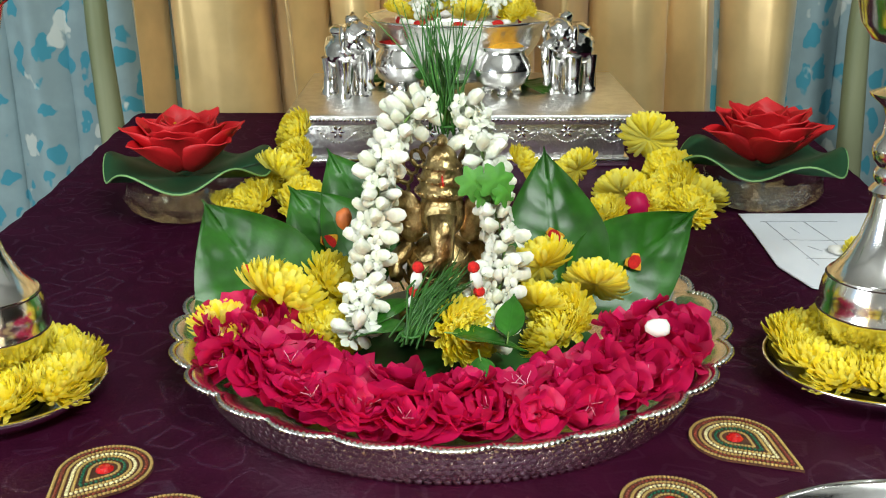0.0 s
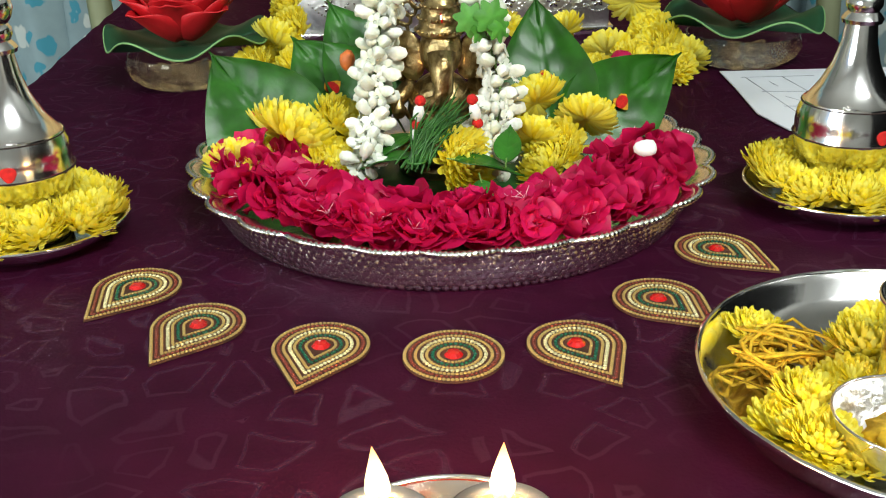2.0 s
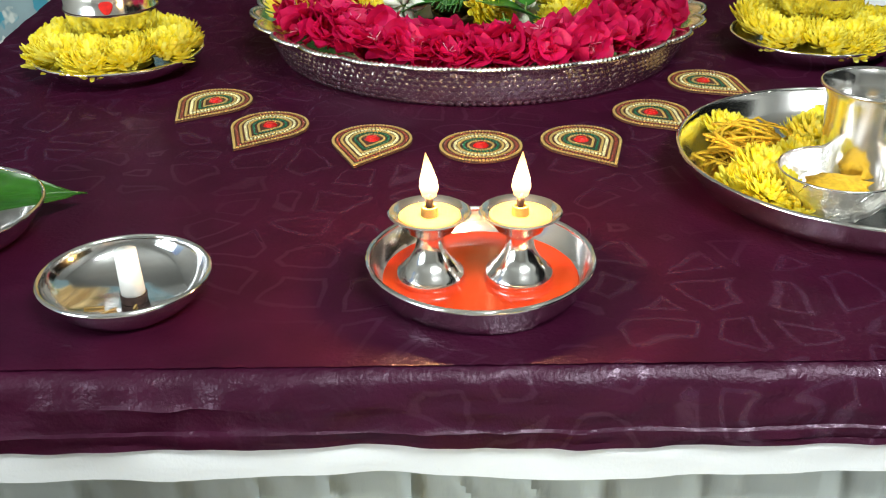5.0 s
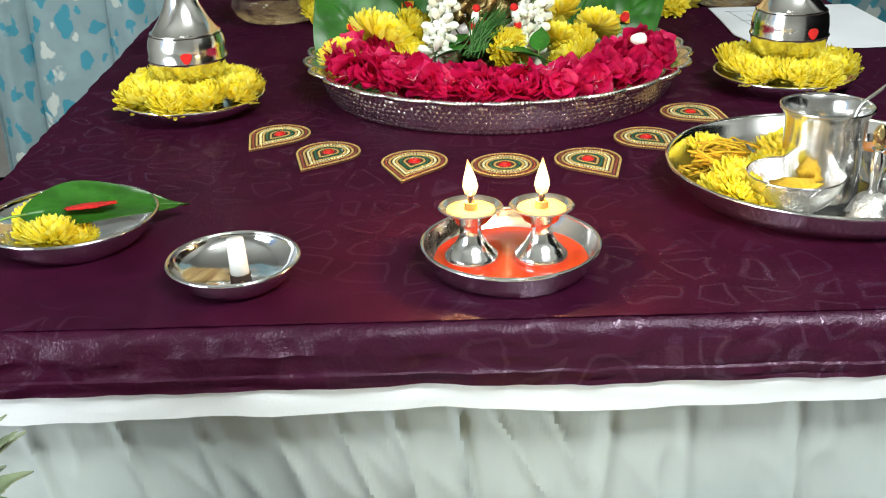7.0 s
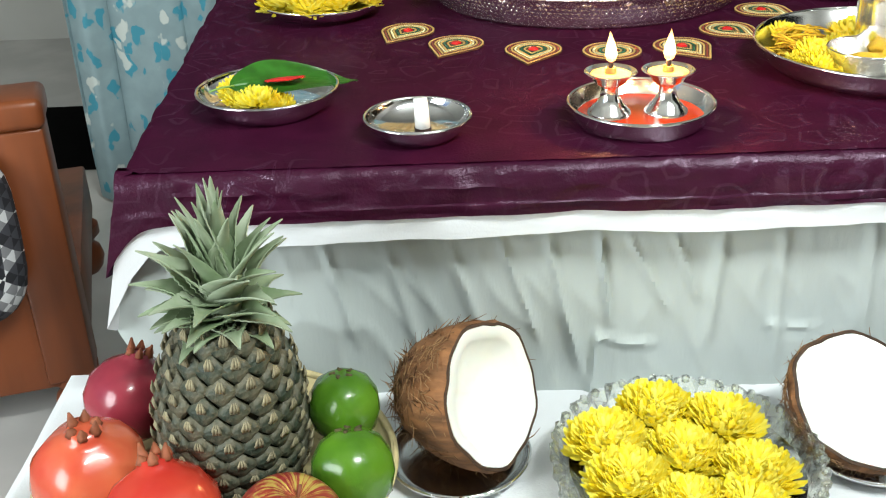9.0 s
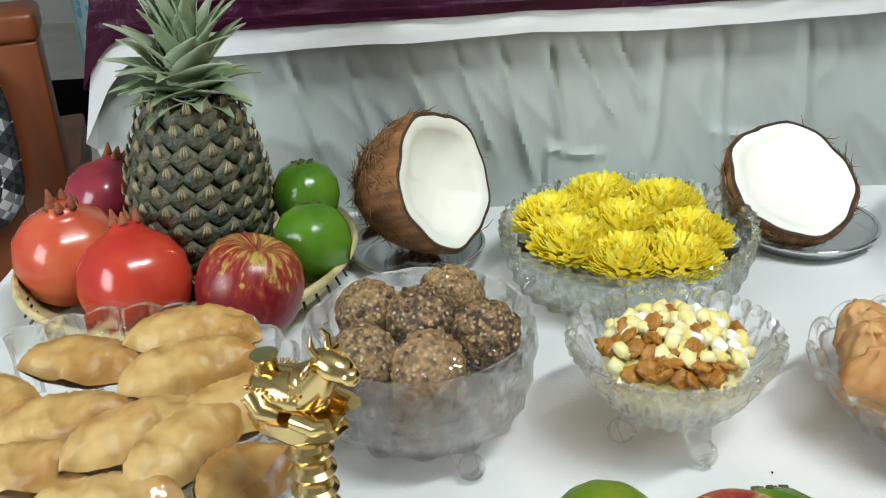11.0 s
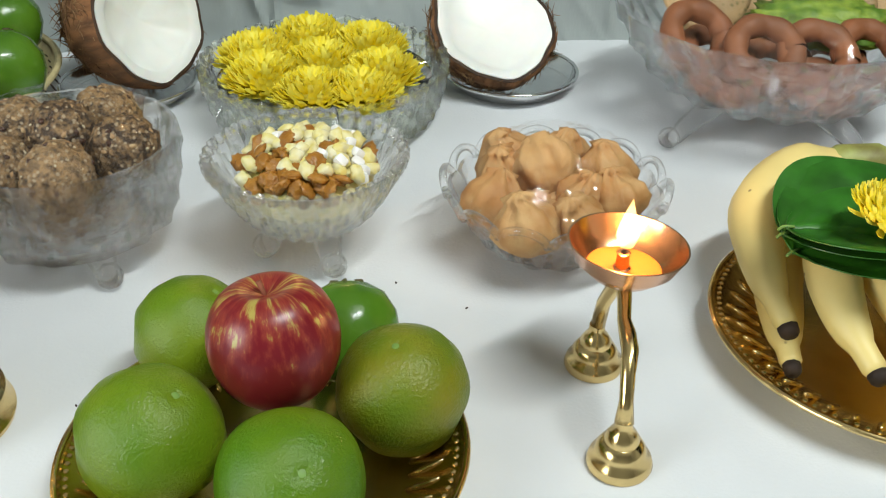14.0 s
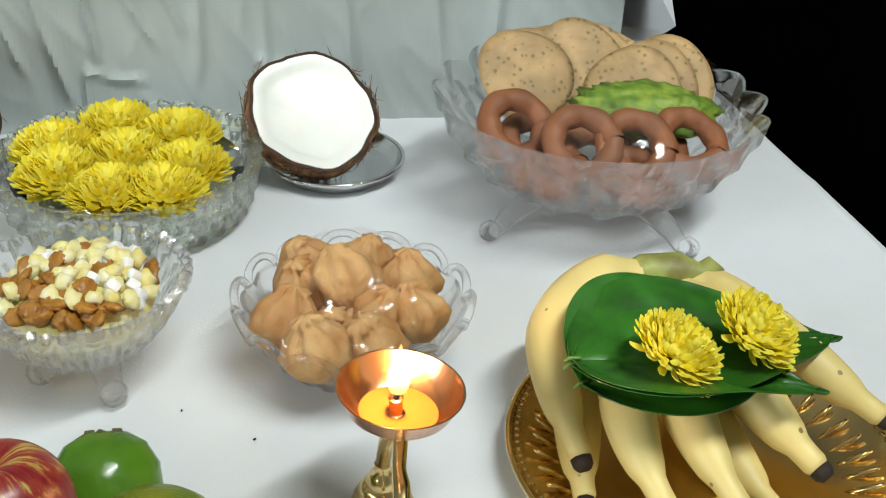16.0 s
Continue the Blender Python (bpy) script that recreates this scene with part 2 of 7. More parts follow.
M = {
    "wall": mat("wall_paint", (0.5, 0.5, 0.47), 0.7, var=0.04, scale=3, bump=0.1, bscale=120),
    "floor": mat("floor_tile", (0.55, 0.54, 0.52), 0.25, var=0.08, scale=5),
    "purple": damask(mat("purple_cloth", (0.033, 0.0033, 0.0155), 0.42, var=0.15, scale=30, bump=0.3, bscale=420, spec=0.21)),
    "white": mat("white_cloth", (0.68, 0.70, 0.72), 0.75, var=0.03, scale=8, bump=0.15, bscale=500),
    "skirt": mat("thin_grey_white_cotton", (0.43, 0.475, 0.465), 0.8, var=0.05, scale=9, bump=0.5, bscale=75, stretch=(1.0, 1.0, 0.3)),
    "silver": mat("silver", (0.86, 0.85, 0.84), 0.16, 1.0, var=0.04, scale=60, bump=0.03, bscale=200),
    "brass": mat("brass", (0.76, 0.57, 0.26), 0.2, 1.0, var=0.1, scale=50, bump=0.04, bscale=200),
    "gold": mat("gold_satin", (0.68, 0.49, 0.22), 0.3, 0.3, var=0.1, scale=12, sheen=0.2, bump=0.05, bscale=600),
    "blue": leafprint(mat("blue_curtain", (0.24, 0.33, 0.35), 0.8, var=0.08, scale=20)),
    "yellow": petals_vary(mat("yellow_petal", (0.85, 0.62, 0.02), 0.6, spec=0.2), (1.0, 0.85, 0.035), (1.0, 0.95, 0.22), 0.4),
    "magenta": petals_vary(mat("magenta_petal", (0.55, 0.01, 0.1), 0.5, sub=0.08), (0.45, 0.002, 0.045), (0.8, 0.01, 0.14), 0.3),
    "green": mat("leaf_green", (0.024, 0.12, 0.01), 0.36, var=0.3, scale=45, spec=0.45, bump=0.1, bscale=150),
    "red": mat("red_foam", (0.6, 0.012, 0.018), 0.5, var=0.1, scale=50),
    "glass": mat("glass", (1.0, 1.0, 1.0), 0.02, transmission=1.0, ior=1.25, coat=0.7),
    "crystal": facets(mat("yellow_tinged_crystal", (0.96, 0.985, 0.88), 0.02, transmission=1.0, ior=1.35, coat=0.8), 70, 0.2),
    "cutglass": facets(mat("cut_glass", (1.0, 1.0, 1.0), 0.02, transmission=1.0, ior=1.32, coat=0.8), 58, 0.12),
    "lime": mat("lime_skin", (0.075, 0.18, 0.004), 0.3, color2=(0.16, 0.235, 0.008), scale=15, bump=0.4, bscale=680),
    "lime_ripe": mat("ripening_lime_skin", (0.12, 0.19, 0.006), 0.32, color2=(0.24, 0.2, 0.012), scale=20, bump=0.4, bscale=620),
    "apple": mat("apple_skin", (0.3, 0.02, 0.025), 0.3, color2=(0.45, 0.13, 0.05), scale=20, bump=0.05),
    "wood": mat("stained_wood", (0.15, 0.04, 0.012), 0.35, var=0.35, scale=12, stretch=(1, 1, 0.12), bump=0.1, bscale=60),
    "coir": mat("coconut_husk", (0.18, 0.078, 0.028), 0.8, var=0.5, scale=90, stretch=(1, 1, 0.12), bump=1.0, bscale=260),
    "flesh": mat("coconut_flesh", (0.85, 0.85, 0.8), 0.4, var=0.03, scale=30, sub=0.2, bump=0.05),
    "fried_red": mat("fried_dough_red", (0.25, 0.09, 0.035), 0.6, var=0.2, scale=40, bump=0.35, bscale=120),
    "puri": spotted(mat("herb_flatbread", (0.48, 0.31, 0.14), 0.6, var=0.22, scale=35, bump=0.3, bscale=110), (0.14, 0.12, 0.03), 150, 0.2, 0.7),
    "modak": mat("fried_modak", (0.57, 0.34, 0.14), 0.62, color2=(0.45, 0.21, 0.065), scale=60, bump=1.0, bscale=110),
    "ladoo": spotted(mat("ladoo", (0.36, 0.22, 0.1), 0.55, color2=(0.05, 0.028, 0.015), scale=260, bump=1.0, bscale=420, detail=6), (0.48, 0.38, 0.25), 260, 0.24, 0.7),
    "copper": mat("copper_lined_brass", (0.8, 0.42, 0.22), 0.22, 1.0, var=0.08, scale=50),
    "oil": mat("yellow_oil", (0.5, 0.17, 0.03), 0.08, var=0.05, scale=40, coat=0.5),
    "wax": mat("pale_wax", (0.34, 0.22, 0.07), 0.25, var=0.05, scale=60, sub=0.3),
    "wick": mat("charred_wick", (0.03, 0.015, 0.012), 0.9, var=0.3, scale=200),
    "cotton": mat("cotton", (0.85, 0.84, 0.8), 0.9, var=0.05, scale=60, bump=0.2),
    "kumkum": mat("red_kumkum_water", (0.72, 0.045, 0.006), 0.08, var=0.08, scale=40, coat=0.6),
    "kumkum_powder": mat("red_kumkum_powder", (0.55, 0.015, 0.012), 0.95, var=0.2, scale=300, bump=0.3, bscale=700),
    "turmeric": mat("turmeric_powder", (0.7, 0.34, 0.02), 0.95, var=0.15, scale=300, bump=0.3, bscale=700),
    "jasmine": mat("jasmine_bud", (0.84, 0.85, 0.78), 0.55, color2=(0.66, 0.7, 0.52), scale=110, spec=0.25),
    "stemgreen": mat("pale_green_stalk", (0.16, 0.28, 0.06), 0.5, var=0.2, scale=80),
    "grass": mat("grass_blade", (0.035, 0.13, 0.02), 0.45, var=0.3, scale=60),
    "darkleaf": mat("dark_leaf", (0.012, 0.07, 0.015), 0.4, var=0.25, scale=40, bump=0.1, bscale=150),
    "lotusleaf": mat("foam_leaf", (0.01, 0.07, 0.025), 0.6, var=0.2, scale=30),
    "lotusrim": mat("foam_leaf_rim", (0.2, 0.38, 0.14), 0.6, var=0.1, scale=30),
    "oldbrass": mat("aged_brass", (0.5, 0.38, 0.18), 0.3, 1.0, color2=(0.2, 0.13, 0.05), scale=140, bump=0.5, bscale=300),
    "plate_silver": mat("dull_silver", (0.84, 0.76, 0.77), 0.26, 1.0, var=0.1, scale=60, bump=0.08, bscale=300),
    "silver_emboss": mat("embossed_silver", (0.9, 0.89, 0.86), 0.28, 1.0, var=0.08, scale=60, bump=1.0, bscale=150),
    "gold_stone": mat("gold_bead", (0.95, 0.7, 0.26), 0.3, 0.7, var=0.08, scale=300),
    "maroon_stone": mat("maroon_stone", (0.2, 0.045, 0.03), 0.2, coat=0.6, var=0.3, scale=400),
    "pale_stone": mat("pale_stone", (0.62, 0.56, 0.3), 0.2, coat=0.6, var=0.25, scale=400),
    "green_stone": mat("green_stone", (0.015, 0.09, 0.05), 0.12, coat=0.6, var=0.3, scale=400),
    "red_stone": mat("red_stone", (0.5, 0.01, 0.01), 0.08, coat=0.8, var=0.2, scale=300),
    "backing": mat("gold_felt", (0.08, 0.028, 0.014), 0.8, var=0.3, scale=200),
    "paper": mat("white_card", (0.8, 0.83, 0.88), 0.6, var=0.03, scale=10, bump=0.1, bscale=60),
    "pencil": mat("pencil_line", (0.35, 0.36, 0.4), 0.8, var=0.1, scale=200),
    "thread": mat("yellow_thread", (0.7, 0.42, 0.02), 0.8, var=0.15, scale=300),
    "guava": mat("guava_skin", (0.045, 0.135, 0.008), 0.22, color2=(0.09, 0.21, 0.015), scale=25, bump=0.25, bscale=160, coat=0.2),
    "pom_red": mat("red_pomegranate_skin", (0.42, 0.016, 0.014), 0.22, color2=(0.5, 0.05, 0.025), scale=16, bump=0.08, bscale=120, coat=0.3),
    "pom": mat("pomegranate_skin", (0.5, 0.05, 0.025), 0.25, color2=(0.56, 0.14, 0.06), scale=16, bump=0.08, bscale=120, coat=0.3),
    "plum": mat("dark_red_skin", (0.2, 0.01, 0.03), 0.25, color2=(0.33, 0.04, 0.06), scale=18, bump=0.05, bscale=120, coat=0.3),
    "guava_calyx": mat("dark_guava_calyx", (0.07, 0.055, 0.02), 0.8, var=0.3, scale=90),
    "calyx": mat("dry_calyx", (0.24, 0.07, 0.03), 0.7, var=0.3, scale=90),
    "pine_eye": mat("pineapple_eye", (0.03, 0.044, 0.03), 0.5, color2=(0.12, 0.11, 0.07), scale=150, bump=0.8, bscale=300),
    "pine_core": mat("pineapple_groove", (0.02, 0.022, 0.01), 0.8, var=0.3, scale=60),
    "pine_bract": mat("pineapple_bract", (0.27, 0.24, 0.15), 0.8, var=0.35, scale=120),
    "pine_leaf": mat("pineapple_leaf", (0.15, 0.22, 0.11), 0.55, color2=(0.3, 0.35, 0.25), scale=30, bump=0.15),
    "banana": spotted(mat("banana_skin", (0.74, 0.58, 0.22), 0.45, var=0.08, scale=16, bump=0.05, bscale=60), (0.14, 0.07, 0.02), 60, 0.075, 0.8),
    "banana_tip": mat("banana_tip", (0.03, 0.018, 0.012), 0.8, var=0.3, scale=100),
    "banana_stem": mat("banana_stem", (0.35, 0.38, 0.1), 0.5, color2=(0.14, 0.1, 0.03), scale=40),
    "raisin": mat("raisin", (0.3, 0.12, 0.015), 0.3, color2=(0.42, 0.19, 0.03), scale=150, bump=0.5, bscale=350),
    "nut": mat("cashew_piece", (0.74, 0.64, 0.2), 0.55, color2=(0.8, 0.76, 0.52), scale=90, bump=0.4, bscale=300),
    "sugar": mat("white_candy", (0.84, 0.84, 0.82), 0.4, var=0.05, scale=80),
    "chutney": mat("green_chutney", (0.3, 0.4, 0.05), 0.5, color2=(0.1, 0.2, 0.02), scale=90, bump=0.8, bscale=150),
    "basket": mat("cane_basket", (0.5, 0.42, 0.22), 0.6, var=0.25, scale=60, bump=0.3, bscale=150),
    # seat pad and mat, also the added blocks that fill the dark area
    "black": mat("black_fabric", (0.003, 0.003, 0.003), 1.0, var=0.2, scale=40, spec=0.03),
    "steel": mat("stainless_steel", (0.75, 0.75, 0.76), 0.12, 1.0, var=0.04, scale=60),
    "white_stick": mat("camphor_stick", (0.82, 0.83, 0.82), 0.6, var=0.05, scale=80),
    "shell": mat("coconut_shell", (0.05, 0.025, 0.012), 0.7, var=0.4, scale=80, bump=0.4),
    "film": film_material(),
    "flame": flame_material(),
    "fried": mat("fried_dough", (0.58, 0.39, 0.15), 0.42, color2=(0.38, 0.19, 0.045), scale=55, bump=1.0, bscale=100),
}

M["cutglass"].node_tree.nodes["Principled BSDF"].inputs["Alpha"].default_value = 0.52
M["crystal"].node_tree.nodes["Principled BSDF"].inputs["Alpha"].default_value = 0.65
M["glass"].node_tree.nodes["Principled BSDF"].inputs["Alpha"].default_value = 0.6

# ---- building helpers ----


def finish(bm, name, material, smooth=True, angle=45):
    me = bpy.data.meshes.new(name)
    if smooth:
        for f in bm.faces:
            f.smooth = True
        lim = radians(angle)
        for e in bm.edges:
            if len(e.link_faces) == 2 and e.calc_face_angle(0) > lim:
                e.smooth = False
    bm.to_mesh(me)
    bm.free()
    me.materials.append(material)
    return me


def part(name, bm, material, parent, label="", m=None, smooth=True, angle=45):
    """Links a bmesh (or a mesh that is shared) as one mesh object under a thing or a part."""
    me = bm if isinstance(bm, bpy.types.Mesh) else finish(bm, name, material, smooth, angle)
    ob = new(name, me)
    ob.parent = parent
    if m is not None:
        ob.matrix_basis = m
    return tagged(ob, label)


def thing(name, label, category, m, group="", kind=""):
    ob = new(name)
    ob.empty_display_size = 0.02
    ob.matrix_basis = m
    return tagged(ob, label, category, group, kind)


def solid(name, bm, material, label, category, m=None, kind="", group="", smooth=True, angle=45):
    ob = new(name, finish(bm, name, material, smooth, angle))
    if m is not None:
        ob.matrix_basis = m
    return tagged(ob, label, category, group, kind)


def lathe(profile, n=48, wave=None, bm=None, close=False):
    """Turns (r, z) rows round the z axis; wave(i, a) gives (dr, dz) for row i at angle a. A closed profile is a ring."""
    bm = bm or bmesh.new()
    rings = []
    for i, (r, z) in enumerate(profile):
        if r < 1e-6:
            rings.append([bm.verts.new((0, 0, z))])
            continue
        ring = []
        for k in range(n):
            a = 2 * math.pi * k / n
            dr, dz = wave(i, a) if wave else (0, 0)
            ring.append(bm.verts.new(((r + dr) * math.cos(a), (r + dr) * math.sin(a), z + dz)))
        rings.append(ring)
    pairs = list(zip(rings, rings[1:]))
    if close:
        pairs.append((rings[-1], rings[0]))
    for a, b in pairs:
        for k in range(n):
            q = [a[k % len(a)], a[(k + 1) % len(a)], b[(k + 1) % len(b)], b[k % len(b)]]
            q = list(dict.fromkeys(q))
            if len(q) > 2:
                bm.faces.new(q)
    bmesh.ops.recalc_face_normals(bm, faces=bm.faces)
    return bm


def box(sx, sy, sz, x=0, y=0, z=0, bevel=0.0, bm=None, seg=2):
    """A box with its base at z."""
    t = bmesh.new()
    bmesh.ops.create_cube(t, size=1, matrix=Matrix.Translation((x, y, z + sz / 2)) @ Matrix.Diagonal((sx, sy, sz, 1)))
    if bevel:
        bmesh.ops.bevel(t, geom=t.edges[:], offset=bevel, segments=seg, affect="EDGES", profile=0.5)
    return merge(bm, t)


def merge(bm, t):
    if bm is None:
        return t
    me = bpy.data.meshes.new("tmp")
    t.to_mesh(me)
    t.free()
    bm.from_mesh(me)
    bpy.data.meshes.remove(me)
    return bm


def moved(bm, m):
    bmesh.ops.transform(bm, matrix=m, verts=bm.verts)
    return bm


def sheet(nx, ny, f, thick=0.0, bm=None):
    """A grid of nx by ny cells; f(u, v) gives the place. With a thickness it gets a back and a rim."""
    bm = bm or bmesh.new()
    g = [[bm.verts.new(f(i / nx, j / ny)) for j in range(ny + 1)] for i in range(nx + 1)]
    faces = [bm.faces.new((g[i][j], g[i + 1][j], g[i + 1][j + 1], g[i][j + 1])) for i in range(nx) for j in range(ny)]
    if thick:
        for row in g:
            for v in row:
                v.normal_update()
        bm.normal_update()
        back = [[bm.verts.new(v.co - v.normal * abs(thick)) for v in row] for row in g]
        for i in range(nx):
            for j in range(ny):
                bm.faces.new((back[i][j], back[i][j + 1], back[i + 1][j + 1], back[i + 1][j]))
        for i in range(nx):
            bm.faces.new((g[i + 1][0], g[i][0], back[i][0], back[i + 1][0]))
            bm.faces.new((g[i][ny], g[i + 1][ny], back[i + 1][ny], back[i][ny]))
        for j in range(ny):
            bm.faces.new((g[0][j], g[0][j + 1], back[0][j + 1], back[0][j]))
            bm.faces.new((g[nx][j + 1], g[nx][j], back[nx][j], back[nx][j + 1]))
    return bm


def tube(points, radius, n=10, bm=None, caps=True):
    """A round bar along points; radius is a number or one per point."""
    bm = bm or bmesh.new()
    pts = [Vector(p) for p in points]
    rad = radius if isinstance(radius, (list, tuple)) else [radius] * len(pts)
    rings, side = [], None
    for i, p in enumerate(pts):
        d = (pts[min(i + 1, len(pts) - 1)] - pts[max(i - 1, 0)]).normalized()
        side = (side - d * side.dot(d)).normalized() if side else d.orthogonal().normalized()
        up = d.cross(side)
        rings.append([bm.verts.new(p + (side * math.cos(2 * math.pi * k / n) + up * math.sin(2 * math.pi * k / n)) * rad[i]) for k in range(n)])
    for a, b in zip(rings, rings[1:]):
        for k in range(n):
            bm.faces.new((a[k], a[(k + 1) % n], b[(k + 1) % n], b[k]))
    if caps:
        bm.faces.new(rings[0][::-1])
        bm.faces.new(rings[-1])
    return bm


def ball(rx, ry, rz, sub=3, bumpy=0.0, freq=60.0, bm=None, m=None, seed=0.0):
    t = bmesh.new()
    bmesh.ops.create_icosphere(t, subdivisions=sub, radius=1)
    for v in t.verts:
        p = v.co.copy()
        v.co = Vector((p.x * rx, p.y * ry, p.z * rz)) * (1 + bumpy * noise.noise(p * freq + Vector((seed, seed, seed))))
    if m is not None:
        moved(t, m)
    return merge(bm, t)


# ---- the room ----
solid("floor", box(4.6, 6.4, 0.1, 0, 0.45, -0.1), M["floor"], "pale polished stone tile floor", "floor", kind="structure")
solid("ceiling", box(4.6, 6.4, 0.1, 0, 0.45, 2.8), M["wall"], "white painted ceiling", "ceiling", kind="structure")
solid("wall_north", box(4.6, 0.12, 2.8, 0, 3.6, 0), M["wall"], "off-white painted wall behind the curtains", "wall", kind="structure")
solid("wall_south", box(4.6, 0.12, 2.8, 0, -2.7, 0), M["wall"], "off-white painted wall", "wall", kind="structure")
solid("wall_east", box(0.12, 6.4, 2.8, 2.3, 0.45, 0), M["wall"], "off-white painted wall", "wall", kind="structure")
ww = box(0.12, 1.45, 2.8, -2.3, -1.98, 0)
ww = box(0.12, 3.6, 2.8, -2.3, 1.855, 0, bm=ww)
ww = box(0.12, 1.31, 0.9, -2.3, -0.6, 0, bm=ww)
ww = box(0.12, 1.31, 0.55, -2.3, -0.6, 2.25, bm=ww)
solid("wall_west", ww, M["wall"], "off-white painted wall with a window opening", "wall", kind="structure")


# ---- upper table ----
# the table narrows slightly towards the viewer
def edge_x(y, side):
    k = (y - 0.38) / 1.35
    return (-0.231 - 0.071 * k) if side < 0 else (0.625 + 0.1 * k)


def drape(nx, y0, y1, drop, ruffle, inset=0.0, z0=U, corner=0.014, side_drop=0.0, wavy=0.004):
    """A cloth over a table: top and hanging sides as one sheet, rounded at the edge."""
    bm = bmesh.new()
    rim = []
    x0, x1 = edge_x(y0, -1) + inset, edge_x(y0, 1) - inset
    X0, X1 = edge_x(y1, -1) + inset, edge_x(y1, 1) - inset
    corners = [(X0, y1), (x0, y0 + inset), (x1, y0 + inset), (X1, y1)]
    for (ax, ay), (bx, by) in zip(corners, corners[1:]):
        for i in range(nx):
            rim.append((ax + (bx - ax) * i / nx, ay + (by - ay) * i / nx))
    rim.append(corners[-1])
    c = Vector(((x0 + x1) / 2, (y0 + y1) / 2))
    rows = []
    steps = [(-0.02, 0.0)] + [(-corner + corner * math.sin(a), -corner + corner * math.cos(a)) for a in (0, 0.4, 0.8, 1.2, 1.57)]
    steps += [(ruffle * 0.2, -corner - (drop - corner) * k) for k in (0.1, 0.2, 0.3, 0.4, 0.5, 0.6, 0.64, 0.68, 0.8, 0.9, 1.0)]
    for o, level in steps:
        row = []
        for i, (x, y) in enumerate(rim):
            dz = level
            d = Vector((x, y)) - c
            nx_, ny_ = (-1, 0) if i < nx else ((0, -1) if i < 2 * nx else (1, 0))
            w = max(0.0, -dz - corner) / drop
            o2 = o + ruffle * w * (noise.noise(Vector((x * 9, y * 9, 1.7))) + 0.5 * noise.noise(Vector((x * 31, y * 31, dz * 6))))
            if nx <= i <= 2 * nx:
                near = math.exp(-min(x - x0, x1 - x) / 0.008)
                along = 0.6 * near
            else:
                near = math.exp(-abs(y - y0) / 0.2)
                along = 0.6 + 0.4 * min(1.0, abs(y - y0) / 0.09)
            dz -= side_drop * along * w
            o2 += 0.0 if nx <= i <= 2 * nx else 0.26 * side_drop * near * w
            slip = 0.26 * side_drop * near * w * (-1 if x < c.x else 1) if nx <= i <= 2 * nx else 0.0
            kk = math.exp(-((dz + corner * 0.6) / 0.02) ** 2) if dz < -0.0005 else 0.0
            if -0.048 < dz < -corner:
                o2 += 0.0024 * noise.noise(Vector((x * 22, y * 22, dz * 150))) + 0.0014 * noise.noise(Vector((x * 70, y * 70, dz * 60))) + (0.0016 if abs(dz + 0.034) < 0.0025 else 0.0)
            o2 += 0.0028 * kk * noise.noise(Vector((x * 60, y * 60, dz * 90))) + 0.0035 * kk * noise.noise(Vector((x * 17, y * 17, 7)))
            row.append(bm.verts.new((x + nx_ * o2 + slip, y + ny_ * o2, z0 + dz + wavy * w * noise.noise(Vector((x * 7, y * 7, 4))))))
        rows.append(row)
    for a, b in zip(rows, rows[1:]):
        for i in range(len(rim) - 1):
            bm.faces.new((a[i], a[i + 1], b[i + 1], b[i]))
    # top as one sheet of strips between the left and right rims and the front
    t = rows[0]
    left, front, right = t[:nx + 1], t[nx:2 * nx + 1], t[2 * nx:][::-1]
    grid = []
    for j in range(nx + 1):
        if j == nx:
            grid.append(front)
            continue
        a, b = left[j].co, right[j].co
        grid.append([left[j]] + [bm.verts.new(a.lerp(b, i / nx) + Vector((0, 0, 0.0006 * noise.noise(Vector((i * 0.7, j * 0.7, 0)))))) for i in range(1, nx)] + [right[j]])
    for a, b in zip(grid, grid[1:]):
        for i in range(nx):
            bm.faces.new((a[i], b[i], b[i + 1], a[i + 1]))
    bmesh.ops.recalc_face_normals(bm, faces=bm.faces)
    return bm


table = thing("altar_table", "tall rectangular table hidden under layered cloths", "table", pose(0, 0, 0))
part("tabletop", box(0.80, 1.40, 0.03, 0.205, 1.10, U - 0.036, 0.003), M["wood"], table)
leg = finish(box(0.05, 0.05, U - 0.036, 0, 0, 0, 0.004), "leg", M["wood"])
for x, y in ((-0.16, 0.48), (0.57, 0.48), (-0.16, 1.74), (0.57, 1.74)):
    part("leg", leg, None, table, m=pose(x, y, 0))
solid("purple_tablecloth", drape(200, 0.368, 1.83, 0.0415, 0.005, side_drop=0.11, wavy=0.006), M["purple"], "dark purple satin tablecloth with a woven wavy pattern", "tablecloth")
solid("white_tablecloth", drape(110, 0.368, 1.83, 0.0595, 0.008, 0.004, U - 0.002, side_drop=0.16, wavy=0.014), M["white"], "white cloth under the purple tablecloth", "tablecloth")


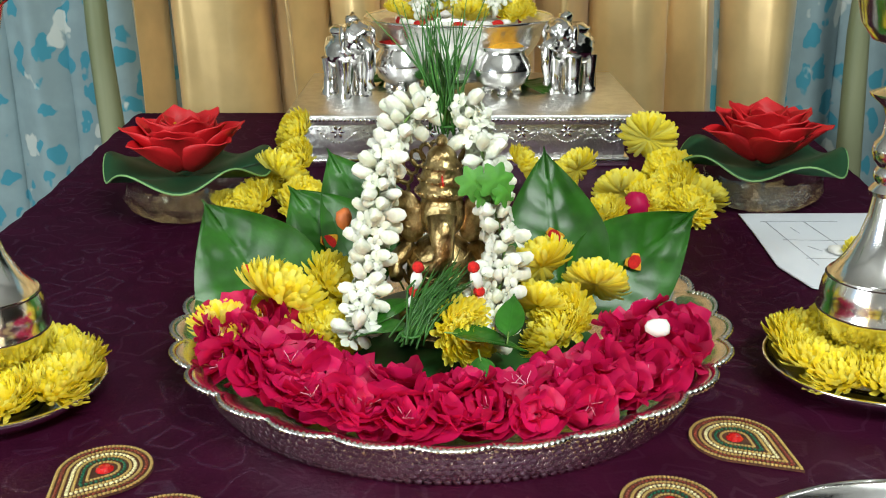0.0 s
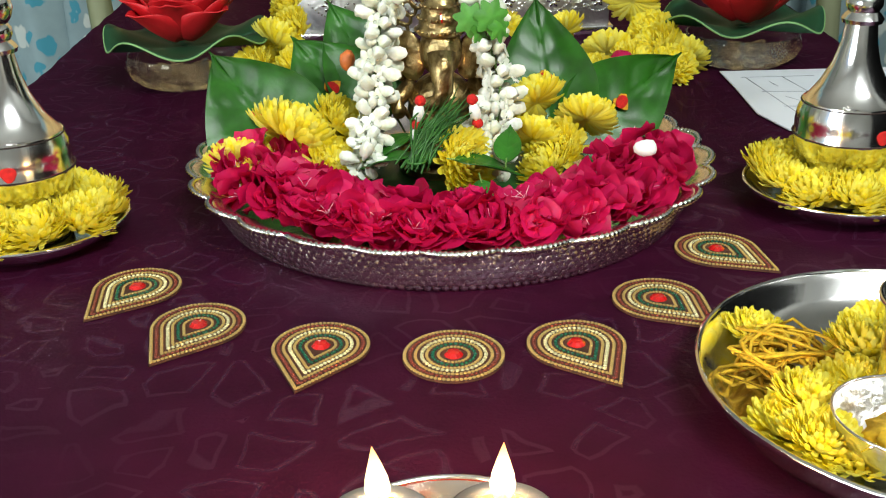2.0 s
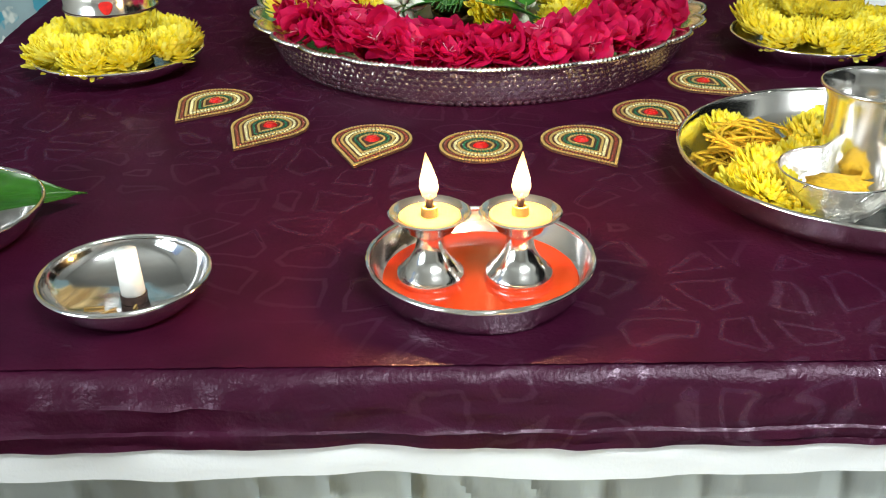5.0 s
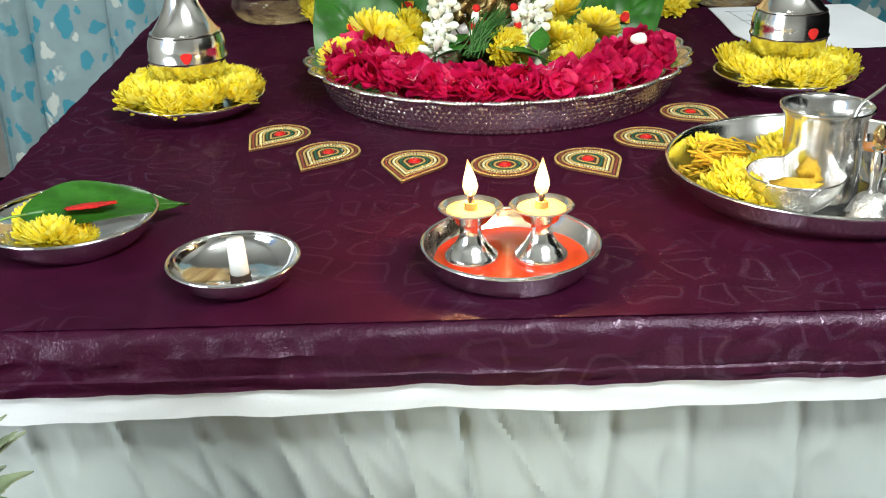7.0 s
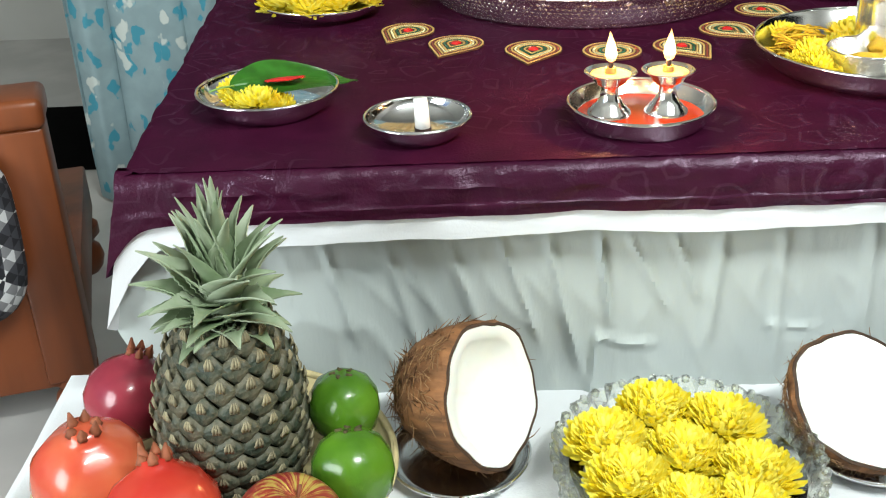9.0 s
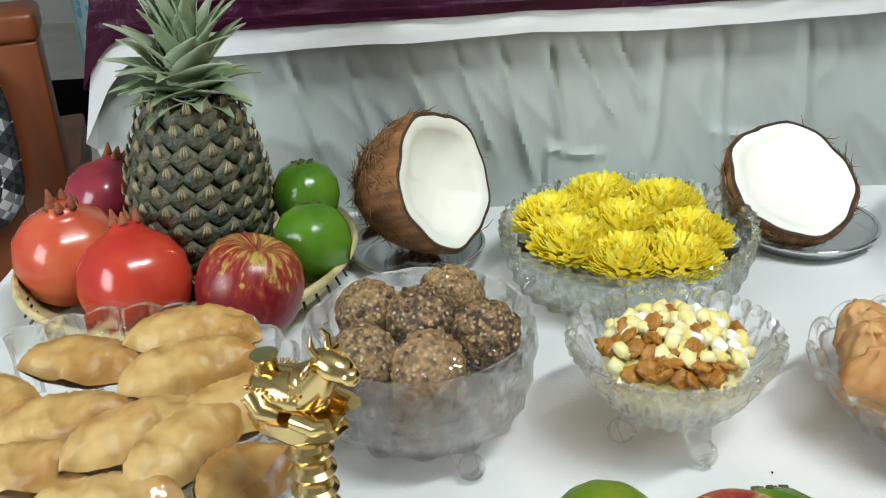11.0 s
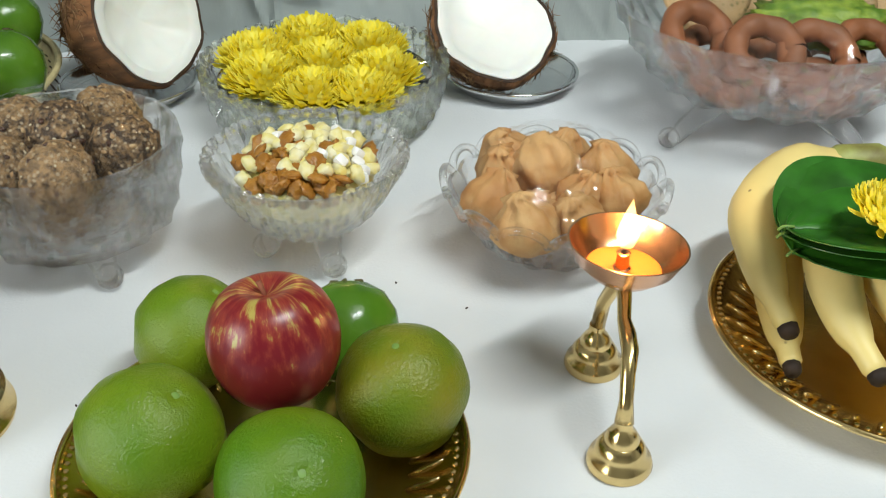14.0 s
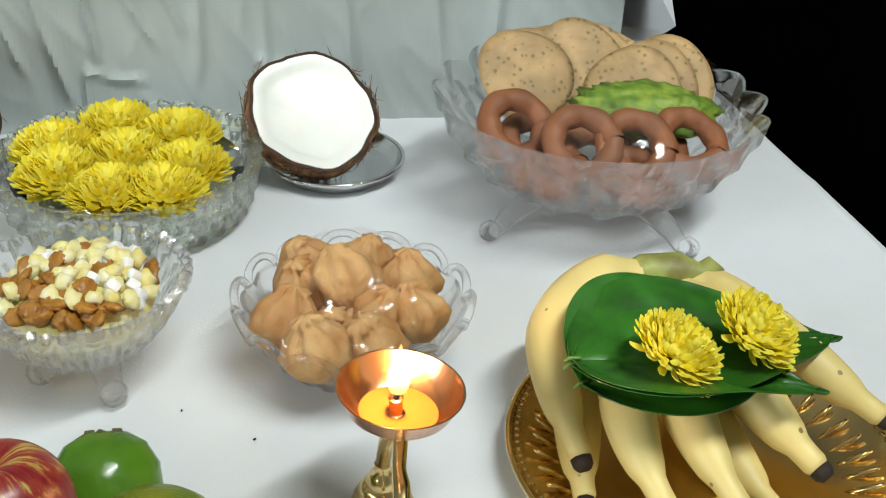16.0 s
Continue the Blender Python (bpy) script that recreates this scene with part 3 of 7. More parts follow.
# white cloth hanging in front of the altar table down behind the low table
# each crease: x and z of its upper end, x and z of its lower end, width, height
CREASES = [(0.02, 0.66, 0.05, 0.56, 0.006, 0.004), (0.06, 0.665, 0.09, 0.575, 0.005, 0.004), (0.10, 0.66, 0.125, 0.55, 0.006, 0.005), (0.142, 0.655, 0.152, 0.585, 0.004, 0.007),
           (0.165, 0.66, 0.2, 0.59, 0.005, 0.004), (0.2, 0.665, 0.225, 0.6, 0.005, 0.004), (0.24, 0.66, 0.235, 0.56, 0.008, 0.004), (0.142, 0.565, 0.138, 0.51, 0.005, 0.006),
           (0.143, 0.563, 0.19, 0.556, 0.005, 0.005), (0.285, 0.572, 0.33, 0.565, 0.004, 0.003), (-0.08, 0.66, -0.06, 0.57, 0.006, 0.004), (-0.03, 0.65, -0.005, 0.55, 0.007, 0.004),
           (0.29, 0.66, 0.295, 0.53, 0.007, 0.003), (0.36, 0.66, 0.37, 0.52, 0.008, 0.005), (0.44, 0.65, 0.45, 0.53, 0.007, 0.004), (0.5, 0.66, 0.49, 0.52, 0.008, 0.005), (-0.14, 0.65, -0.12, 0.54, 0.008, 0.005)]


def skirt(u, v):
    z = (U - 0.05) * v + 0.02
    flare = 0.04 * math.exp(-((z - 0.6) / 0.06) ** 2) * max(0.0, 1 - u / 0.07)
    x = -0.218 + 0.833 * u - flare
    n1, n2 = noise.noise(Vector((x * 15 + z * 6, z * 4, 0))), noise.noise(Vector((x * 30 + z * 13, z * 12, 3)))
    y = 0.394 + 0.007 * noise.noise(Vector((x * 10, z * 3, 0))) - 0.0025 * (1 - abs(n1)) ** 9 - 0.002 * (1 - abs(n2)) ** 7 + 0.018 * (1 - v)
    for ax, az, bx, bz, wide, high in CREASES:
        k = min(1.15, max(-0.15, (az - z) / (az - bz))) if abs(az - bz) > 0.02 else min(1, max(0, (x - ax) / (bx - ax)))
        cx, cz = ax + (bx - ax) * k, az + (bz - az) * k
        d2 = ((x - cx) ** 2 + (z - cz) ** 2) / (0.62 * wide) ** 2
        if d2 < 9:
            y -= high * math.exp(-d2) * min(1, 4 * (k + 0.16) * (1.16 - k))
    return (x, y, z)


solid("table_skirt", sheet(300, 150, skirt, 0.001), M["skirt"], "creased white cotton skirt hanging down the altar table", "table skirt")

# ---- low table ----
low = thing("low_table", "low rectangular table covered with a white cloth", "table", pose(0, 0, 0))
part("tabletop", box(1.02, 0.80, 0.03, 0.207, 0.03, L - 0.034, 0.003), M["wood"], low)
leg = finish(box(0.05, 0.05, L - 0.036, 0, 0, 0, 0.004), "leg", M["wood"])
for x, y in ((-0.26, -0.32), (0.67, -0.32), (-0.26, 0.38), (0.67, 0.38)):
    part("leg", leg, None, low, m=pose(x, y, 0))


def low_cloth(u, v):
    # u runs over the left drop, the top and the right drop; v from the front drop to the back edge
    s = -0.3 + 1.67 * u
    t = -0.3 + 1.14 * v
    w, d = 1.07, 0.84
    x, dz, o = min(max(s, 0), w), 0.0, 0.0
    if s < 0 or s > w:
        k = -s if s < 0 else s - w
        dz -= k
    y = max(t, 0)
    if t < 0:
        dz += t
    dz = max(dz, -0.34)
    f = 0.012 * noise.noise(Vector((x * 12, y * 12, 2))) * min(1, -dz * 8)
    px = -0.328 + x + (-abs(f) - 0.006 * min(1, -dz * 60) if s < 0 else (abs(f) + 0.006 * min(1, -dz * 60) if s > w else 0))
    py = -0.395 + y - (abs(f) + 0.006 if t < 0 else 0)
    return (px, py, L + dz + (0.0016 * noise.noise(Vector((x * 9, y * 9, 0))) + 0.0016 * (1 - abs(noise.noise(Vector((x * 11 + y * 3, y * 2.2, 8))))) ** 8 * min(1, max(0.15, x * 2.5 - 1.2)) + 0.0005 * noise.noise(Vector((x * 26 + y * 9, y * 24, 5))) if dz == 0 else 0))


solid("white_table_cover", sheet(250, 171, low_cloth), M["white"], "plain white cloth over the low table", "tablecloth")


# ---- curtains behind ----
def curtain(x0, x1, y, z0, z1, folds, depth, seed, slant=0.0):
    """Folds of uneven width: broad rounded crests with narrow creases between them, leaning a little."""
    def f(u, v):
        w = u + slant * (v - 0.3) * math.sin(math.pi * u) + 0.008 * noise.noise(Vector((u * 5, v * 3.0, seed + 9)))
        p = w * folds + 0.55 * noise.noise(Vector((w * folds * 0.55, seed, v * 0.8))) + 0.18 * noise.noise(Vector((w * folds * 1.7, seed + 4, v * 1.6)))
        amp = depth * (0.75 + 0.7 * noise.noise(Vector((u * 9, seed, v * 1.5))))
        crest = abs(math.sin(math.pi * p)) ** 0.62
        small = 0.14 * depth * noise.noise(Vector((w * folds * 4.0, v * 3.0, seed + 3)))
        return (x0 + (x1 - x0) * u + 0.35 * amp * math.cos(math.pi * p) * crest, y - amp * (2 * crest - 1) + small, z0 + (z1 - z0) * v)
    return sheet(420, 40, f, 0.0012)


solid("gold_curtain", curtain(-0.345, 0.775, 1.965, 0.4, 2.2, 10, 0.07, 1.0, 0.06), M["gold"], "shiny gold satin curtain hanging in deep folds", "curtain")
solid("floral_curtain", curtain(-0.83, -0.2, 1.99, 0.012, 2.3, 5, 0.022, 5.0), M["blue"], "pale blue curtain printed with turquoise and white leaves", "curtain")
solid("floral_curtain", curtain(0.62, 1.35, 1.99, 0.012, 2.3, 6, 0.022, 8.0), M["blue"], "pale blue curtain printed with turquoise and white leaves", "curtain")

# ---- flowers and leaves ----


def mum_mesh(seed, r=0.021, flat=0.0, count=260, wide=1.0):
    """A double chrysanthemum: narrow channelled petals set in a spiral, their tips lying on a dome."""
    rnd = random.Random(seed)
    bm = bmesh.new()
    for k in range(count):
        q = ((k + 0.5) / count) ** 0.62
        a = k * 2.39996 + rnd.uniform(-0.2, 0.2)
        e = radians(86 - 98 * q) * (1 - flat * q) + rnd.uniform(-0.09, 0.09)
        ln = r * (0.7 + 0.32 * q) * rnd.uniform(0.9, 1.08)
        w = wide * r * (0.042 + 0.056 * q) * rnd.uniform(0.85, 1.2)
        bend = rnd.uniform(0.15, 0.5) * (1 if q > 0.3 else -0.6)
        rows = []
        for s, ws in ((0.1, 0.6), (0.5, 0.9), (0.82, 1.15), (0.97, 0.95), (1.03, 0.5)):
            ee = e + bend * (s * s - 0.4)
            rad, z = ln * s * math.cos(ee), r * 0.14 + ln * s * math.sin(ee) * 0.9
            row = []
            for side in (-1, 0, 1):
                px = rad + (0 if side else w * 0.3 * math.sin(ee))
                py = side * w * ws
                pz = z - (0 if side else w * 0.4 * ws * math.cos(ee))
                row.append(bm.verts.new((px * math.cos(a) - py * math.sin(a), px * math.sin(a) + py * math.cos(a), pz)))
            rows.append(row)
        for p_, q_ in zip(rows, rows[1:]):
            for i in (0, 1):
                bm.faces.new((p_[i], p_[i + 1], q_[i + 1], q_[i]))
    return finish(bm, "petals", M["yellow"], angle=180)


MUMS = [mum_mesh(s, 0.021, 0.12, 340, 0.82) for s in (1, 2, 3)]
BIG_MUMS = [mum_mesh(s, 0.021, 0.45, 420, 0.78) for s in (4, 5, 6)]
mum_core = finish(ball(0.012, 0.012, 0.0045, 2, 0.1, 3), "flower_centre", M["yellow"])
mum_proto = []


def mum(x, y, z, size=1.0, rx=0.0, ry=0.0, group="yellow chrysanthemums", where="lying among other flowers"):
    i = (len(mum_proto) * 7 + int(x * 997)) % 3
    ob = thing("chrysanthemum", "bright yellow double chrysanthemum head " + where, "flower", pose(x, y, z, rx, ry, (x * 7919 + y * 331) % 360) @ Matrix.Diagonal((size, size, size, 1)), group)
    part("petals", (BIG_MUMS if "floating" in where else MUMS)[i], None, ob)
    part("flower_centre", mum_core, None, ob, m=pose(0, 0, 0.007))
    mum_proto.append(ob)
    return ob


def oleander_mesh(seed, r=0.0165):
    """Five broad, slightly twisted petals round a short throat."""
    rnd = random.Random(seed)
    bm = bmesh.new()
    for ring, (n, k) in enumerate(((5, 1.0), (4, 0.66)) if seed != 14 else ((5, 1.0),)):
        for p in range(n):
            a0 = 2 * math.pi * (p + rnd.uniform(-0.15, 0.15) + 0.4 * ring) / n
            cup = rnd.uniform(-0.3, 0.7) + 0.45 * ring
            tw = rnd.uniform(-1.2, 1.2)
            g = []
            for i in range(7):
                s = i / 6
                wid = r * k * (0.16 + 0.5 * math.sin(min(1, s * 1.02) * 2.35) ** 0.9)
                row = []
                for j in range(6):
                    v = j / 5 * 2 - 1
                    d = r * k * (0.08 + s * 1.0 - 0.12 * s * v * v)
                    z = r * k * (cup * s * s * 0.7 + 0.12 * v * v * s + 0.2 * tw * v * s + 0.08 * s * math.sin(3 * v + 5 * s + tw * 4) + rnd.uniform(-0.05, 0.05))
                    x, y = d, v * wid
                    row.append(bm.verts.new((x * math.cos(a0) - y * math.sin(a0), x * math.sin(a0) + y * math.cos(a0), z + ring * 0.002)))
                g.append(row)
            for i in range(6):
                for j in range(5):
                    bm.faces.new((g[i][j], g[i + 1][j], g[i + 1][j + 1], g[i][j + 1]))
    return finish(bm, "petals", M["magenta"], angle=180)


OLE = [oleander_mesh(s) for s in (11, 12, 13, 14)]
st = bmesh.new()
for k in range(4):
    tube([(0, 0, 0.001), (0.002 * math.cos(k * 1.7), 0.002 * math.sin(k * 1.7), 0.005), (0.006 * math.cos(k * 1.7), 0.006 * math.sin(k * 1.7), 0.008)], 0.00022, 4, st)
STAMEN = finish(st, "stamen_tuft", mat("pink_stamen", (0.8, 0.4, 0.5), 0.5))


def oleander(i, m):
    ob = thing("oleander_flower", "deep magenta oleander flower heaped on the silver plate", "flower", m, "magenta oleander flowers")
    part("petals", OLE[i % 4], None, ob)
    if i % 3 == 0:
        part("stamen_tuft", STAMEN, None, ob)
    return ob


def leaf_mesh(length, width, material, droop=0.15, cup=0.12, tip=0.12, seed=0, name="blade", heart=0.8):
    """A betel leaf along +x from its stalk: pointed tip, sunken veins that fork from the midrib."""
    def f(u, v):
        s, t = u, v * 2 - 1
        w = width / 2 * (math.sin(math.pi * min(1, s ** heart)) ** 0.8 * (1 - 0.25 * s) * 1.12 if 0 < s < 1 else 0.0)
        w = max(w, width * 0.004)
        x = length * (s + tip * s ** 6 * (1 - abs(t)) * 0.5) - length * 0.03 * (t * t) * math.sin(math.pi * s)
        y = w * t
        vein = 0.026 * width * (abs(math.sin((s * 5.2 - abs(t) * 1.15) * math.pi)) ** 0.35 - 1) * (1 - abs(t)) ** 0.5 if abs(t) > 0.02 else -0.02 * width
        z = cup * width * (t * t) * math.sin(math.pi * s) - droop * length * s * s + vein + 0.03 * width * noise.noise(Vector((s * 3, t * 2, seed)))
        return (x, y, z)
    bm = sheet(40, 28, f, -0.0006)
    bmesh.ops.remove_doubles(bm, verts=bm.verts, dist=0.00001)
    return finish(bm, name, material, angle=70)


def betel(name, x, y, z, length, width, m, label, dot=None, material="green", stalk=0.018):
    ob = thing(name, label, "leaf", Matrix.Translation((x, y, z)) @ m, "betel leaves")
    part("blade", leaf_mesh(length, width, M[material], seed=x * 31), None, ob)
    part("stalk", tube([(-stalk, 0, -0.002), (-stalk * 0.45, 0, 0), (0.004, 0, 0)], 0.0009, 6), M["stemgreen"], ob)
    if dot:
        part("turmeric_dot", lathe([(0, 0.0012), (0.0062, 0.0008), (0.0066, 0)], 20, lambda i, a: (0.0014 * math.sin(3 * a) + 0.0006 * math.sin(7 * a), 0)), M["turmeric"], ob, "orange turmeric smear", pose(dot, 0.0, dot * -0.02 + 0.0012))
        part("kumkum_dot", lathe([(0, 0.0022), (0.0052, 0.0016), (0.0054, 0.0006)], 14, lambda i, a: (0.0007 * math.sin(2 * a + 1), 0)), M["kumkum_powder"], ob, "red kumkum dot", pose(dot, 0.0, dot * -0.02 + 0.0016))
    return ob


def frame_of(direction, normal):
    """A turn whose x axis is direction and whose z axis leans to normal."""
    x = Vector(direction).normalized()
    z = Vector(normal)
    z = (z - x * z.dot(x)).normalized()
    y = z.cross(x)
    return Matrix((x, y, z)).transposed().to_4x4()


def plate(name, x, y, z, r, h, material, label, base=0.78, cat="plate", rim=0.0016, beads=0, n=96):
    """A dish with a flat foot, a rising wall and a rolled rim; parts: body and rim."""
    ob = thing(name, label, cat, pose(x, y, z))
    p = [(0, 0.0), (r * base * 0.98, 0.0), (r * base + 0.002, 0.0012), (r * (base * 0.45 + 0.55), h * 0.42), (r * 0.975, h * 0.86), (r, h),
         (r - 0.0012, h + 0.0004), (r * 0.962, h * 0.86), (r * (base * 0.45 + 0.55) - 0.0016, h * 0.46), (r * base - 0.001, 0.0034), (0, 0.0026)]
    part("body", lathe(p, n, lambda i, a: (0.0003 * math.sin(5 * a + i), 0)), material, ob)
    part("rim", lathe([(r + rim * math.cos(t), h + rim * math.sin(t)) for t in [2 * math.pi * k / 8 for k in range(8)]], n, close=True), material, ob)
    if beads:
        bm = bmesh.new()
        for k in range(beads):
            a = 2 * math.pi * k / beads
            ball(0.0016, 0.0016, 0.0012, 1, bm=bm, m=Matrix.Translation(((r - 0.005) * math.cos(a), (r - 0.005) * math.sin(a), h - 0.0003)))
        part("beading", bm, material, ob)
    return ob


# ---- the offering plate ----
OX, OY, OR = 0.194, 0.905, 0.19
LOBES = 26


def scallop(i, a):
    k = abs(math.sin(a * LOBES / 2)) ** 0.7
    if i in (9, 10, 11):
        return (0.009 * (k - 0.5), 0.0022 * k)
    if i in (8, 12):
        return (0.005 * (k - 0.5), 0.001 * k)
    if 1 <= i <= 7:
        return (0.0019 * abs(math.sin(a * 62 + (i % 2) * math.pi / 2)) * (1 if i > 1 else 0), 0)
    if 13 <= i <= 17:
        return (0.0009 * math.sin(a * 62 + (i % 2) * math.pi), 0)
    return (0, 0)


offering = thing("offering_plate", "large scalloped silver plate with scale-patterned sides, heaped with flowers", "plate", pose(OX, OY, U))
prof = [(0.170, 0.0), (0.1735, 0.001), (0.1762, 0.004), (0.1788, 0.008), (0.1808, 0.0125), (0.1824, 0.017), (0.1838, 0.0215), (0.1850, 0.025), (0.187, 0.028), (0.193, 0.0325), (0.1955, 0.0335), (0.192, 0.035), (0.182, 0.031), (0.178, 0.024), (0.173, 0.019), (0.167, 0.014), (0.16, 0.009), (0.153, 0.006), (0.145, 0.004), (0, 0.004)]
part("body", lathe([(0, 0.0)] + prof, 124 * 6, lambda i, a: scallop(i - 1, a)), M["plate_silver"], offering, angle=60)
rimpts = []
for k in range(LOBES * 40 + 1):
    a = 2 * math.pi * k / (LOBES * 40)
    s = abs(math.sin(a * LOBES / 2)) ** 0.7
    rimpts.append(((0.1955 + 0.009 * (s - 0.5)) * math.cos(a), (0.1955 + 0.009 * (s - 0.5)) * math.sin(a), 0.0343 + 0.0022 * s))
scales = bmesh.new()
for j in range(6):
    z = 0.003 + 0.0046 * j
    rr = (0.1758, 0.1785, 0.1807, 0.1824, 0.1839, 0.1855)[j]
    for k in range(190):
        a = 2 * math.pi * (k + 0.5 * (j % 2)) / 190
        ball(0.0031, 0.0021, 0.0037, 1, bm=scales, m=pose(rr * math.cos(a), rr * math.sin(a), z, 0, 0, math.degrees(a) + 90) @ pose(0, 0, 0, 30, 0, 0))
tagged(part("scale_relief", scales, M["plate_silver"], offering, "rows of small raised scales"), kind="stuff")
part("rope_rim", tube(rimpts, [0.0022 + 0.0007 * (k % 3 - 1) for k in range(len(rimpts))], 6, caps=False), M["silver"], offering, "twisted silver rope edge")

# magenta flowers in a crescent along the near side of the plate
rnd = random.Random(5)
n = 0
for row, (rad, z, count) in enumerate(((0.170, 0.035, 29), (0.164, 0.037, 27), (0.150, 0.037, 24), (0.168, 0.04, 24), (0.130, 0.036, 18), (0.154, 0.045, 22), (0.140, 0.043, 16))):
    for k in range(count):
        a = radians(-90) + radians(72) * (2 * (k + rnd.uniform(-0.25, 0.25)) / (count - 1) - 1)
        rr = rad + rnd.uniform(-0.006, 0.006)
        side = abs(2 * k / (count - 1) - 1)
        zz = z + rnd.uniform(-0.005, 0.005) + 0.008 * side ** 2
        tilt = rnd.uniform(5, 70)
        m = Matrix.Translation((OX + rr * math.cos(a) * 1.0, OY + rr * math.sin(a), U + zz)) @ pose(0, 0, 0, 0, 0, math.degrees(a) + rnd.uniform(-35, 35)) @ pose(0, 0, 0, 0, tilt, rnd.uniform(0, 360)) @ Matrix.Diagonal((*[rnd.uniform(0.85, 1.15)] * 3, 1))
        oleander(n, m)
        n += 1

# brass statue, a plain seated shape with an elephant's head
st = lathe([(0, 0), (0.034, 0), (0.036, 0.006), (0.031, 0.011), (0, 0.011)], 28)
ball(0.026, 0.02, 0.027, 3, bm=st, m=Matrix.Translation((0, -0.002, 0.043)))
for s in (-1, 1):
    tube([(s * 0.008, -0.012, 0.018), (s * 0.03, -0.018, 0.018), (s * 0.026, -0.026, 0.016), (s * 0.002, -0.028, 0.016)], [0.011, 0.01, 0.008, 0.006], 10, st)
    tube([(s * 0.02, -0.002, 0.062), (s * 0.034, -0.006, 0.05), (s * 0.032, -0.018, 0.044)], [0.007, 0.0065, 0.005], 10, st)
    tube([(s * 0.02, 0.002, 0.064), (s * 0.037, 0.0, 0.07), (s * 0.036, -0.006, 0.088)], [0.006, 0.0055, 0.005], 10, st)
    ball(0.013, 0.003, 0.018, 2, bm=st, m=Matrix.Translation((s * 0.0235, -0.008, 0.082)) @ pose(0, 0, 0, 0, s * 18, s * 20))
ball(0.0165, 0.016, 0.018, 3, bm=st, m=Matrix.Translation((0, -0.008, 0.085)))
tube([(0, -0.022, 0.086), (0, -0.028, 0.074), (0.001, -0.029, 0.062), (-0.004, -0.029, 0.054), (-0.014, -0.029, 0.053), (-0.019, -0.029, 0.058)], [0.0105, 0.0088, 0.0072, 0.006, 0.0048, 0.0036], 12, st)
crown = lathe([(0, 0.095), (0.0165, 0.096), (0.018, 0.098), (0.018, 0.1005), (0.0155, 0.102), (0.015, 0.106), (0.0162, 0.1075), (0.0145, 0.109), (0.013, 0.114), (0.0138, 0.1155), (0.0115, 0.117), (0.0095, 0.122), (0.0098, 0.1235), (0.0065, 0.127), (0.0035, 0.1285), (0.0045, 0.131), (0.003, 0.134), (0, 0.136)], 40, lambda i, a: (0.0007 * abs(math.sin(a * 10)) * (i in (4, 5, 8, 11)), 0))
for zz, rr, cc in ((0.0993, 0.0185, 26), (0.1076, 0.0165, 22), (0.1156, 0.014, 18)):
    for k in range(cc):
        a = 2 * math.pi * k / cc
        ball(0.0013, 0.0013, 0.0013, 1, bm=crown, m=Matrix.Translation((rr * math.cos(a), rr * math.sin(a), zz)))
# a halo of pierced scrolls behind the head, and bead strings on the body
for k in range(15):
    a = radians(-15 + 14 * k)
    tube([((0.03 + 0.0055 * math.cos(t)) * math.cos(a) + 0.0045 * math.sin(t) * math.sin(a), 0.014, 0.088 + (0.03 + 0.0055 * math.cos(t)) * math.sin(a) * 1.1 - 0.0045 * math.sin(t) * math.cos(a)) for t in [math.pi * 2 * q / 10 for q in range(11)]], 0.0015, 5, st)
for k in range(30):
    a = math.pi * 2 * k / 30
    ball(0.0017, 0.0017, 0.0017, 1, bm=st, m=Matrix.Translation((0.0345 * math.cos(a), 0.0345 * math.sin(a), 0.0085)))
merge(st, moved(crown, Matrix.Translation((0, -0.006, 0))))
for r, z in ((0.0285, 0.046), (0.025, 0.055), (0.021, 0.063)):
    tube([(r * math.sin(t), -r * math.cos(t) * 0.85 - 0.001, z - 0.012 * math.cos(t)) for t in [radians(q) for q in range(-80, 81, 10)]], 0.0018, 6, st)
statue = solid("brass_statue", st, M["oldbrass"], "small aged brass seated statue between jasmine strands", "statue", pose(0.188, 0.900, U + 0.027) @ Matrix.Diagonal((1.0, 1.1, 1.08, 1)), angle=60)
support = solid("banana_leaf_bed", lathe([(0, 0.004), (0.10, 0.004), (0.11, 0.008), (0.09, 0.022), (0.05, 0.0262), (0, 0.0265)], 30, lambda i, a: (0.006 * math.sin(3 * a + i), 0.0)), M["darkleaf"], "dark green leaf bed under the statue and flowers", "leaf", pose(OX, OY, U))
solid("red_mark", lathe([(0, 0.002), (0.005, 0.0012), (0.0052, 0)], 14, lambda i, a: (0.002 * math.cos(2 * a), 0)), M["red_stone"], "red drop-shaped kumkum mark on the crown", "mark", pose(0.188, 0.8765, U + 0.1455, 83, 0, 90))

